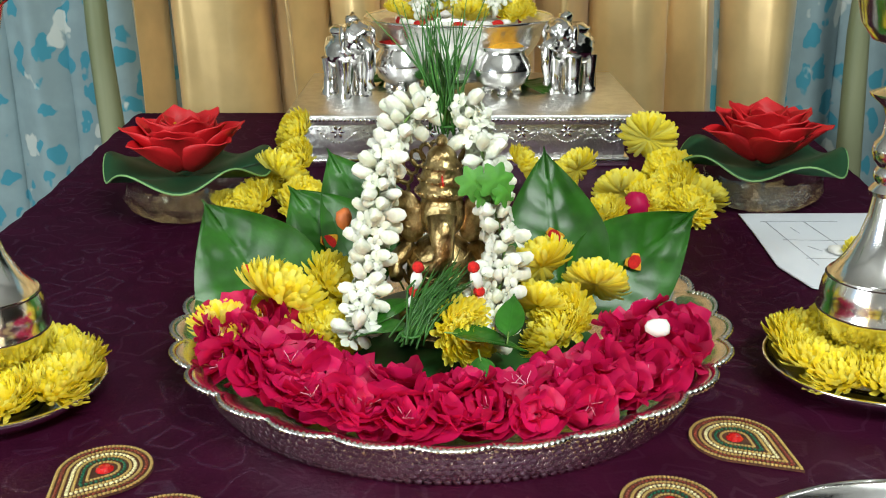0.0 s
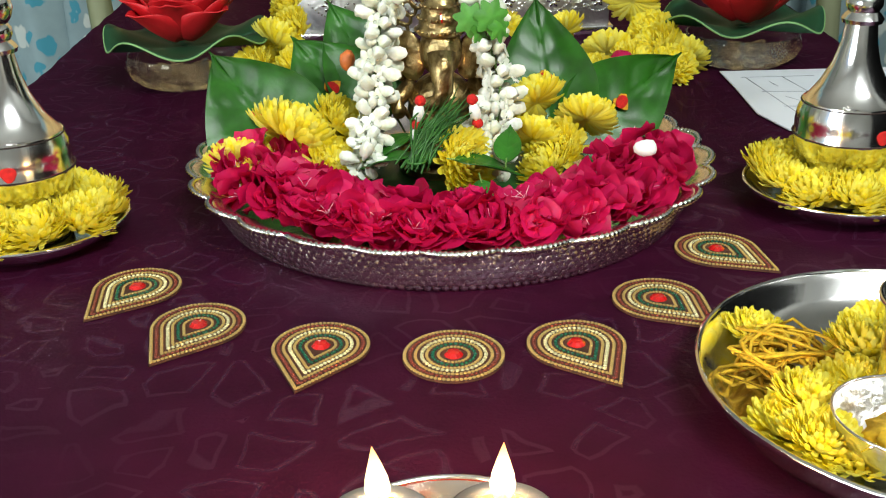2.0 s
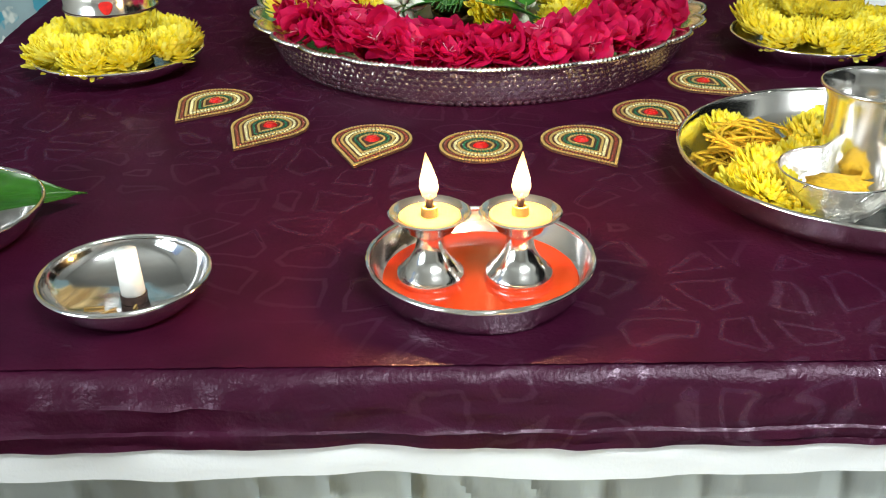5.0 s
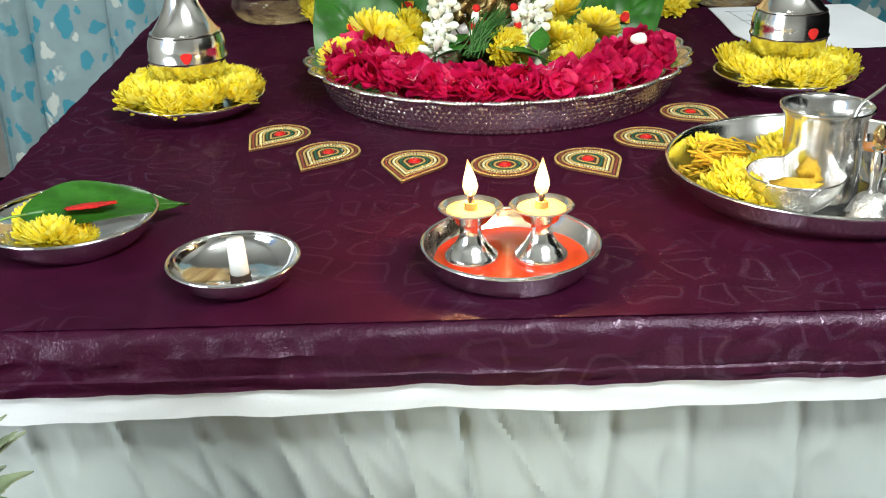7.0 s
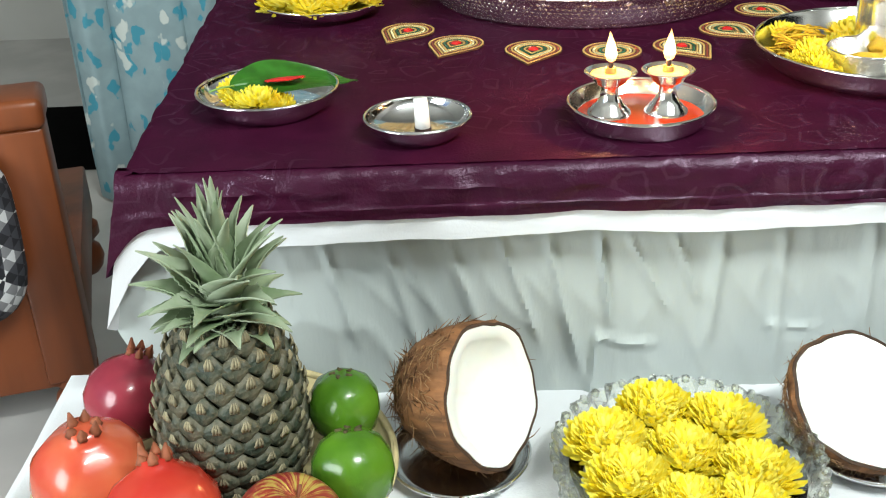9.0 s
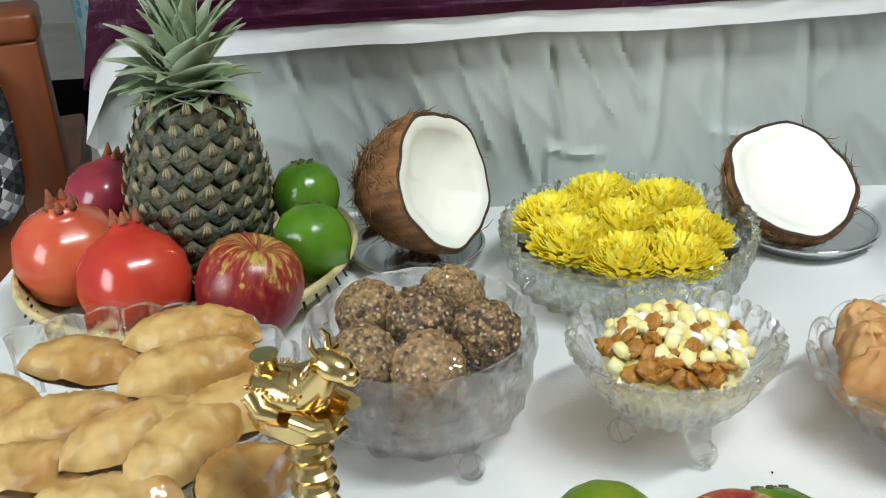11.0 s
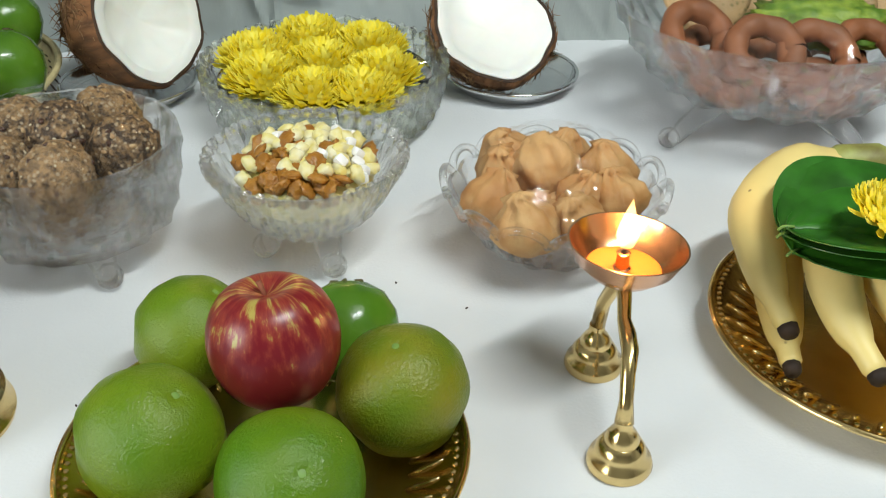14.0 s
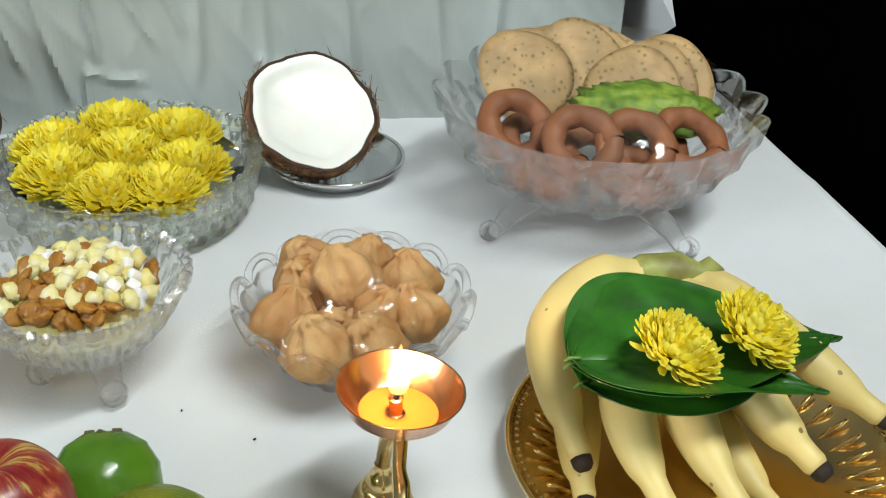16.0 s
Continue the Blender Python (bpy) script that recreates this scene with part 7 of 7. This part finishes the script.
for k, (x, y, z, rx, rz) in enumerate(((0.49, 0.262, 0.104, 46, 8), (0.503, 0.272, 0.102, 48, 5), (0.52, 0.278, 0.101, 50, 0), (0.537, 0.276, 0.105, 50, -2), (0.549, 0.28, 0.1, 52, -6), (0.56, 0.278, 0.096, 50, -8), (0.575, 0.248, 0.093, 44, -14), (0.59, 0.255, 0.094, 46, -18), (0.605, 0.262, 0.095, 48, -22))):
    tagged(new("flatbread", PURI[k % 3]), "round golden flatbread flecked with green herbs", "flatbread", "flatbreads in the crystal bowl").matrix_basis = pose(x, y, L + z - 0.011, 0, 0, rz) @ pose(0, 0, 0, rx, 0, 0) @ pose(0, 0, 0, 0, 0, 30 * k)
solid("green_chutney", ball(0.055, 0.026, 0.015, 4, 0.3, 9), M["chutney"], "coarse bright green chutney in the crystal bowl", "chutney", pose(0.575, 0.224, L + 0.076, 24, 0, -15))
film(VX, VY, 0.116, 0.092, 0.045, "clear cling film over the crystal bowl")

# karanji bowl
KX, KY = -0.142, -0.02
glass_bowl("cut_glass_bowl", KX, KY, 0.118, 0.078, 0.075, 0.004, 30, 0.003, "wide cut-glass bowl full of fried karanjis", cuts=0.0055, profile=0.55)


def karanji_mesh(seed):
    """A half-moon pastry: puffed middle and a pinched, crimped edge."""
    rnd = random.Random(seed)
    bm = bmesh.new()
    ln, wd = 0.036, 0.030
    for side in (1, -1):
        g = []
        for i in range(33):
            t = -1 + 2 * i / 32
            x = ln * t
            row = []
            for j in range(9):
                v = j / 8
                edge = wd * (1 - abs(t) ** 2.2) ** 0.6
                y = -0.008 * (1 - t * t) + (edge + 0.0005 * math.sin(40 * t)) * v
                h = 0.0098 * (math.sin(math.pi * min(1, v * 0.95 + 0.05)) ** 0.7) * max(0, 1 - t * t) ** 0.6
                h += 0.005 * noise.noise(Vector((x * 70, y * 60, seed + side))) + 0.0016 * noise.noise(Vector((x * 160, y * 160, seed + 5))) + 0.0007 * noise.noise(Vector((x * 260, y * 260, seed)))
                row.append(bm.verts.new((x, y - 0.008, side * max(h, 0.0008))))
            g.append(row)
        for i in range(32):
            for j in range(8):
                f = (g[i][j], g[i + 1][j], g[i + 1][j + 1], g[i][j + 1])
                bm.faces.new(f if side > 0 else f[::-1])
    bmesh.ops.remove_doubles(bm, verts=bm.verts, dist=0.001)
    return finish(bm, "karanji", M["fried"], angle=100)


KAR = [karanji_mesh(s) for s in (1, 2, 3)]
for k, (x, y, z, rz, rx, ry) in enumerate(((-0.158, 0.03, 0.082, -12, 25, 0), (-0.09, 0.0, 0.093, 18, 35, 0), (-0.107, -0.05, 0.088, 28, 30, 0), (-0.152, -0.03, 0.083, 15, 25, 0), (-0.082, -0.062, 0.086, 55, 40, 0), (-0.06, -0.026, 0.084, 40, 35, 10), (-0.053, -0.066, 0.07, 62, 40, 20), (-0.115, -0.095, 0.08, 15, 20, 0), (-0.095, 0.036, 0.094, 0, 30, 0), (-0.16, -0.065, 0.08, 10, 15, 0), (-0.2, 0.0, 0.08, -30, 15, 0), (-0.2, -0.04, 0.076, 20, 10, 0), (-0.185, -0.085, 0.07, 30, 10, 0), (-0.13, -0.01, 0.065, 0, 0, 0), (-0.09, -0.02, 0.062, 40, 0, 0), (-0.13, -0.06, 0.06, 70, 0, 0), (-0.17, 0.0, 0.058, 20, 0, 0), (-0.1, -0.08, 0.055, 10, 0, 0))):
    tagged(new("karanji", KAR[k % 3]), "golden fried half-moon karanji pastry", "pastry", "karanjis in the glass bowl").matrix_basis = pose(x, y, L + z, 0, 0, rz) @ pose(0, 0, 0, rx, ry, 0) @ Matrix.Diagonal((1.1, 1.1, 1.1, 1))
film(KX, KY, 0.114, 0.08, 0.036, "clear cling film over the karanji bowl")

# ---- brass bell ----
bell = thing("brass_bell", "tall polished brass bell with a figured handle", "bell", pose(-0.012, -0.107, L, 0, 0, -20))
part("bell_body", lathe([(0, 0.001), (0.038, 0), (0.041, 0.0015), (0.0415, 0.004), (0.0385, 0.008), (0.0375, 0.0115), (0.039, 0.0135), (0.0385, 0.0155), (0.034, 0.019), (0.0315, 0.026), (0.0305, 0.031), (0.0335, 0.0335), (0.034, 0.036), (0.030, 0.0385), (0.0285, 0.0415), (0.030, 0.0435), (0.029, 0.046), (0.0235, 0.0505), (0.0125, 0.0565), (0.009, 0.058), (0, 0.058)], 64), M["brass"], bell, angle=22)
hp = [(0, 0.057), (0.0098, 0.0575)]
for k in range(6):
    z = 0.06 + 0.0105 * k
    hp += [(0.0102, z), (0.0108, z + 0.0015), (0.0086, z + 0.0035), (0.0078, z + 0.0065), (0.0092, z + 0.009)]
hp += [(0.011, 0.1235), (0.0125, 0.126), (0, 0.127)]
part("handle", lathe(hp, 32), M["brass"], bell, "ringed brass handle", angle=25)
nd = lathe([(0, 0.125), (0.019, 0.126), (0.0215, 0.129), (0.019, 0.132), (0.0205, 0.135), (0, 0.136)], 24, lambda i, a: (0.0012 * abs(math.sin(8 * a)), 0))
for v in nd.verts:
    v.co.x *= 0.62
ball(0.0105, 0.019, 0.0095, 3, bm=nd, m=Matrix.Translation((0, 0.002, 0.143)))
ball(0.0075, 0.008, 0.007, 3, bm=nd, m=Matrix.Translation((0, -0.008, 0.151)))
tube([(0, -0.008, 0.146), (0, -0.014, 0.155), (0, -0.017, 0.161)], [0.009, 0.0075, 0.006], 12, nd)
ball(0.0062, 0.0095, 0.0062, 3, bm=nd, m=Matrix.Translation((0, -0.021, 0.162)) @ pose(0, 0, 0, 20, 0, 0))
ball(0.0042, 0.004, 0.0042, 2, bm=nd, m=Matrix.Translation((0, -0.0285, 0.1592)))
merge(nd, moved(lathe([(0, 0), (0.0052, 0), (0.0046, 0.006), (0.0056, 0.008), (0, 0.0085)], 14), Matrix.Translation((0, 0.013, 0.149))))
for s in (-1, 1):
    tube([(s * 0.0035, -0.0165, 0.167), (s * 0.0048, -0.0155, 0.172), (s * 0.003, -0.0145, 0.1755)], [0.0017, 0.0013, 0.0006], 6, nd)
    ball(0.0042, 0.0015, 0.0026, 2, bm=nd, m=Matrix.Translation((s * 0.008, -0.0155, 0.163)) @ pose(0, 0, 0, 0, s * 25, 0))
    tube([(s * 0.0095, -0.008, 0.138), (s * 0.0095, -0.018, 0.137), (s * 0.008, -0.022, 0.1385)], [0.0042, 0.0038, 0.003], 8, nd)
    tube([(s * 0.0085, 0.012, 0.143), (s * 0.011, 0.006, 0.138), (s * 0.0095, -0.001, 0.1375)], [0.006, 0.0048, 0.0035], 8, nd)
    for q in range(9):
        ball(0.0011, 0.0011, 0.0011, 1, bm=nd, m=Matrix.Translation((s * 0.0102, 0.014 - 0.003 * q, 0.147 + 0.0012 * math.sin(q))))
for v in nd.verts:
    v.co += v.co.normalized() * 0.0007 * noise.noise(v.co * 900)
moved(nd, Matrix.Translation((-0.004, 0, 0.127)) @ pose(0, 0, 0, 0, 0, 78) @ Matrix.Diagonal((1.15, 1.1, 1.0, 1)) @ Matrix.Translation((0, 0, -0.127)))
part("figure", nd, M["brass"], bell, "reclining brass bull figure on the handle", angle=70)

# ---- plate of limes ----
plate("brass_plate", 0.159, -0.158, L, 0.094, 0.02, M["brass"], "round beaded brass plate holding limes and an apple", base=0.72, beads=110)


def lime(x, y, z, r, k, label):
    ob = thing("sweet_lime", label, "citrus fruit", pose(x, y, z, 35 * math.sin(k * 2.1), 30 * math.cos(k * 1.7), 80 * k), "green sweet limes")
    part("skin", lathe([(0, -r * 0.95), (r * 0.4, -r * 0.9), (r * 0.78, -r * 0.6), (r, 0), (r * 0.95, r * 0.3), (r * 0.8, r * 0.58), (r * 0.5, r * 0.85), (r * 0.2, r * 0.95), (r * 0.07, r * 0.94), (0, r * 0.91)], 48, lambda i, a: (0.012 * r * math.sin(4 * a + k), 0)), M["lime_ripe" if "yellowing" in label else "lime"], ob, angle=180)
    part("stem_scar", lathe([(0, 0.0008), (0.0018, 0.0005), (0.0022, -0.0006)], 10), M["stemgreen"], ob, "pale stem scar", pose(0, 0, r * 0.92))


for k, (x, y, r) in enumerate(((0.1195, -0.087, 0.0305), (0.110, -0.168, 0.0335), (0.173, -0.200, 0.0325), (0.224, -0.143, 0.0325))):
    lime(x, y, L + 0.0045 + r * 0.97, r, k, "yellowing green sweet lime with a brown patch" if k == 3 else "smooth green sweet lime on the brass plate")
apple(0.166, -0.143, L + 0.0685, 0.0305, 3, 8, "red apple streaked with yellow among the limes")
guava(0.199, -0.094, L + 0.034, 0.0265, -35, 25, "pale green guava on the brass plate")

# ---- brass lamp with curved handle ----
lamp = thing("brass_hand_lamp", "lit brass hand lamp with a long curved handle", "oil lamp", pose(0, 0, L))
part("cup", lathe([(0, 0), (0.008, 0.0005), (0.017, 0.004), (0.025, 0.0115), (0.0292, 0.0205), (0.0298, 0.0212), (0.0288, 0.0212), (0.0245, 0.0125), (0.0165, 0.0055), (0, 0.002)], 56), M["copper"], lamp, "copper-lined brass cup", pose(0.3345, -0.109, 0.0705, 0, 4, 0))
part("oil", lathe([(0, 0.0076), (0.0185, 0.0076), (0.018, 0.0066), (0, 0.0066)], 40), M["oil"], lamp, "amber oil", pose(0.3345, -0.109, 0.0705, 0, 4, 0))
part("wick_holder", lathe([(0, 0.006), (0.0044, 0.006), (0.0044, 0.008), (0.0034, 0.0085), (0.003, 0.0155), (0.0036, 0.0165), (0.0022, 0.017), (0, 0.016)], 16), M["copper"], lamp, "", pose(0.3335, -0.1105, 0.0705))
part("wick", tube([(0, 0, 0.016), (0.001, 0, 0.0195)], [0.0016, 0.0008], 6), M["wick"], lamp, "charred wick", pose(0.3335, -0.1105, 0.0705))
flame(lamp, 0.3345, -0.11, 0.0885, 0.028, 0.001)
FOOT = lathe([(0, 0), (0.0155, 0), (0.0162, 0.002), (0.015, 0.006), (0.0125, 0.0085), (0.0125, 0.0105), (0.0105, 0.014), (0.0085, 0.0155), (0.0085, 0.0175), (0.0065, 0.021), (0.0042, 0.024), (0.0042, 0.028), (0, 0.028)], 40)
FOOT = finish(FOOT, "foot", M["brass"])
part("foot", FOOT, None, lamp, m=pose(0.331, -0.088, 0))
part("foot", FOOT, None, lamp, m=pose(0.327, -0.164, 0))
part("stem", tube([(0.331, -0.088, 0.026), (0.332, -0.092, 0.045), (0.335, -0.1, 0.062), (0.337, -0.106, 0.0735)], [0.004, 0.0038, 0.0042, 0.006], 12), M["brass"], lamp)
part("handle", tube([(0.336, -0.106, 0.07), (0.335, -0.116, 0.064), (0.333, -0.126, 0.058), (0.333, -0.134, 0.0555), (0.332, -0.144, 0.053), (0.3295, -0.153, 0.046), (0.328, -0.16, 0.036), (0.327, -0.164, 0.026)], [0.0042, 0.0036, 0.0034, 0.0042, 0.0042, 0.0036, 0.0034, 0.0048], 12), M["brass"], lamp)

# ---- plate of bananas ----
NX, NY = 0.505, -0.088
plate("brass_plate", NX, NY, L, 0.106, 0.019, M["brass"], "round fluted brass plate under a hand of bananas", base=0.66, beads=120)
flute = finish(tube([(0.074, 0, 0.0038), (0.08, 0, 0.007), (0.087, 0, 0.0115), (0.092, 0, 0.0148)], [0.0008, 0.0017, 0.0017, 0.0008], 6), "flute", M["brass"])
for px, py, rr in ((NX, NY, 1.0), (0.159, -0.158, 0.9)):
    owner = [o for o in scene.objects if o.name.startswith("brass_plate") and abs(o.matrix_basis.translation.x - px) < 0.001][0]
    for k in range(44):
        part("flute", flute, None, owner, m=pose(0, 0, 0, 0, 0, 360 / 44 * k) @ Matrix.Diagonal((rr, rr, 1, 1)))


def banana(parent, pts, r, tip=True):
    P = [Vector(p) for p in pts]
    fine = []
    n = len(P) - 1
    for k in range(25):
        t = k / 24 * n
        i = min(int(t), n - 1)
        u = t - i
        p0, p1, p2, p3 = P[max(i - 1, 0)], P[i], P[i + 1], P[min(i + 2, n)]
        fine.append(0.5 * ((2 * p1) + (p2 - p0) * u + (2 * p0 - 5 * p1 + 4 * p2 - p3) * u * u + (3 * p1 - p0 - 3 * p2 + p3) * u ** 3))
    rad = [r * (0.42 + 0.58 * math.sin(math.pi * min(1, 0.08 + k / 24 * 1.05)) ** 0.55) if k > 5 else r * (0.34 + 0.085 * k) for k in range(25)]
    rad[-1], rad[-2] = r * 0.3, r * 0.42
    sk = part("banana", tube(fine, rad, 10), M["banana"], parent, angle=60)
    d = (fine[-1] - fine[-2]).normalized()
    part("tip", tube([fine[-1] - d * 0.001, fine[-1] + d * 0.003, fine[-1] + d * 0.0055], [r * 0.36, r * 0.34, r * 0.22], 8), M["banana_tip"], sk, "black banana tip")
    return sk


hand = thing("banana_bunch", "bunch of ripe yellow bananas with dark tips", "bananas", pose(0, 0, L))
S0 = (0.512, 0.0, 0.066)
banana(hand, [S0, (0.475, 0.004, 0.068), (0.438, -0.022, 0.058), (0.428, -0.062, 0.045), (0.431, -0.1, 0.028)], 0.0165)
banana(hand, [S0, (0.480, -0.005, 0.055), (0.447, -0.045, 0.032), (0.435, -0.085, 0.021), (0.430, -0.115, 0.014)], 0.0145)
banana(hand, [S0, (0.49, -0.02, 0.06), (0.463, -0.07, 0.052), (0.457, -0.105, 0.04), (0.463, -0.139, 0.026)], 0.016)
banana(hand, [S0, (0.505, -0.02, 0.06), (0.49, -0.07, 0.053), (0.489, -0.11, 0.042), (0.498, -0.148, 0.028)], 0.016)
banana(hand, [S0, (0.52, -0.015, 0.06), (0.523, -0.06, 0.055), (0.532, -0.098, 0.044), (0.547, -0.128, 0.032)], 0.0165)
banana(hand, [S0, (0.535, -0.01, 0.062), (0.553, -0.045, 0.058), (0.575, -0.075, 0.048), (0.598, -0.1, 0.036)], 0.016)
banana(hand, [S0, (0.51, -0.03, 0.045), (0.508, -0.075, 0.03), (0.515, -0.11, 0.02), (0.522, -0.135, 0.016)], 0.0145)
part("stem", tube([(0.478, 0.002, 0.064), (0.497, 0.006, 0.07), (0.516, 0.004, 0.07), (0.532, 0.001, 0.066), (0.54, 0.003, 0.075)], [0.008, 0.011, 0.012, 0.01, 0.006], 10), M["banana_stem"], hand, "cut green-brown stem")
for k, (x, y, z, ln, w, rz) in enumerate(((0.428, -0.093, 0.072, 0.145, 0.105, 22), (0.425, -0.085, 0.078, 0.155, 0.1, 8), (0.424, -0.088, 0.084, 0.12, 0.08, -12))):
    betel("betel_leaf", x, y, L + z, ln, w, pose(0, 0, 0, 8 - 7 * k, -3, rz), "broad glossy betel leaf laid over the bananas", stalk=0.004)
for x, y, z, s, rx, ry in ((0.467, -0.104, 0.092, 1.15, 30, 6), (0.514, -0.09, 0.09, 1.15, 32, -8), (0.497, -0.147, 0.011, 0.95, 70, 25)):
    mum(x, y, L + z, s, rx, ry, where="on the betel leaves over the bananas" if z > 0.05 else "fallen on the brass plate")

# ---- specks fallen on the white cloth ----
rnd = random.Random(12)
for x, y in ((0.228, 0.0), (0.12, -0.02), (0.058, -0.1), (0.268, -0.03), (0.29, 0.11)):
    solid("spilled_crumb", ball(0.0011, 0.0006, 0.0006, 1), M["wick"], "tiny dark crumb on the white cloth", "crumb", pose(x, y, L + 0.0009, 0, 0, rnd.uniform(0, 180)), group="crumbs")

# ---- beside the tables ----
sofa = thing("wooden_sofa", "stained wooden sofa with turned feet and a square arm post", "sofa", pose(-0.602, 1.09, 0, 0, 0, 16))
part("arm_post", box(0.075, 0.085, 0.43, 0, 0, 0.10, 0.006), M["wood"], sofa)
part("post_cap", box(0.095, 0.105, 0.045, -0.004, 0, 0.53, 0.012, seg=3), M["wood"], sofa)
part("arm_rail", box(0.8, 0.06, 0.05, -0.44, 0.0, 0.515, 0.008), M["wood"], sofa)
part("seat_rail", box(0.85, 0.05, 0.2, -0.44, -0.01, 0.09, 0.006), M["wood"], sofa)
part("side_rail", box(0.06, 0.6, 0.10, 0, 0.34, 0.11, 0.006), M["wood"], sofa)
bun = finish(lathe([(0, 0), (0.026, 0), (0.036, 0.014), (0.041, 0.034), (0.036, 0.056), (0.024, 0.068), (0.03, 0.078), (0.04, 0.088), (0.04, 0.108), (0, 0.108)], 28), "bun_foot", M["wood"])
for x, y in ((0, 0), (-0.82, 0), (0, 0.56), (-0.82, 0.56)):
    part("bun_foot", bun, None, sofa, m=pose(x, y, 0))
part("seat", box(0.80, 0.5, 0.10, -0.46, 0.3, 0.21, 0.03, seg=3), M["black"], sofa, "dark seat pad")


def print_material():
    """Black and white diamond print on a cushion."""
    m = mat("diamond_print", (0.6, 0.6, 0.6), 0.85, var=0.1, scale=60, bump=0.1, bscale=400)
    nt = m.node_tree
    b = nt.nodes["Principled BSDF"]
    tc = nt.nodes.new("ShaderNodeTexCoord")
    mp = nt.nodes.new("ShaderNodeMapping")
    mp.inputs["Rotation"].default_value = (0, radians(45), 0)
    nt.links.new(tc.outputs["Object"], mp.inputs["Vector"])
    c1, c2 = nt.nodes.new("ShaderNodeTexChecker"), nt.nodes.new("ShaderNodeTexChecker")
    c1.inputs["Scale"].default_value, c2.inputs["Scale"].default_value = 24, 72
    for c, a_, b_ in ((c1, (0.62, 0.62, 0.63, 1), (0.05, 0.05, 0.06, 1)), (c2, (1, 1, 1, 1), (0.35, 0.35, 0.36, 1))):
        c.inputs["Color1"].default_value, c.inputs["Color2"].default_value = a_, b_
        nt.links.new(mp.outputs[0], c.inputs["Vector"])
    mx = nt.nodes.new("ShaderNodeMixRGB")
    mx.blend_type, mx.inputs["Fac"].default_value = "MULTIPLY", 1.0
    nt.links.new(c1.outputs["Color"], mx.inputs["Color1"])
    nt.links.new(c2.outputs["Color"], mx.inputs["Color2"])
    nt.links.new(mx.outputs[0], b.inputs["Base Color"])
    return m


cush = bmesh.new()
bmesh.ops.create_uvsphere(cush, u_segments=32, v_segments=16, radius=1)
for v in cush.verts:
    p = v.co.copy()
    v.co = Vector((0.15 * math.copysign(abs(p.x) ** 0.55, p.x), 0.06 * p.y, 0.14 * math.copysign(abs(p.z) ** 0.55, p.z)))
solid("cushion", cush, print_material(), "cushion printed with black and white diamonds", "cushion", pose(-0.745, 0.975, 0.39, -10, 0, 16), angle=180)
solid("floor_mat", box(0.7, 0.5, 0.012, -1.2, 2.45, 0, 0.004), M["black"], "dark floor mat on the pale tiles", "mat")
# plain black block and slab added to fill the dark area right of the tables
block = thing("black_block", "tall matte black block added to fill the dark area", "cabinet", pose(1.35, 1.2, 0))
part("body", box(0.75, 3.0, 1.3, 0.12, 0.0, 0.0, 0.01), M["black"], block)
solid("floor_rug", box(0.55, 2.6, 0.01, 0.82, 0.8, 0.0, 0.003), M["black"], "thin black slab added over the floor beside the table", "rug")
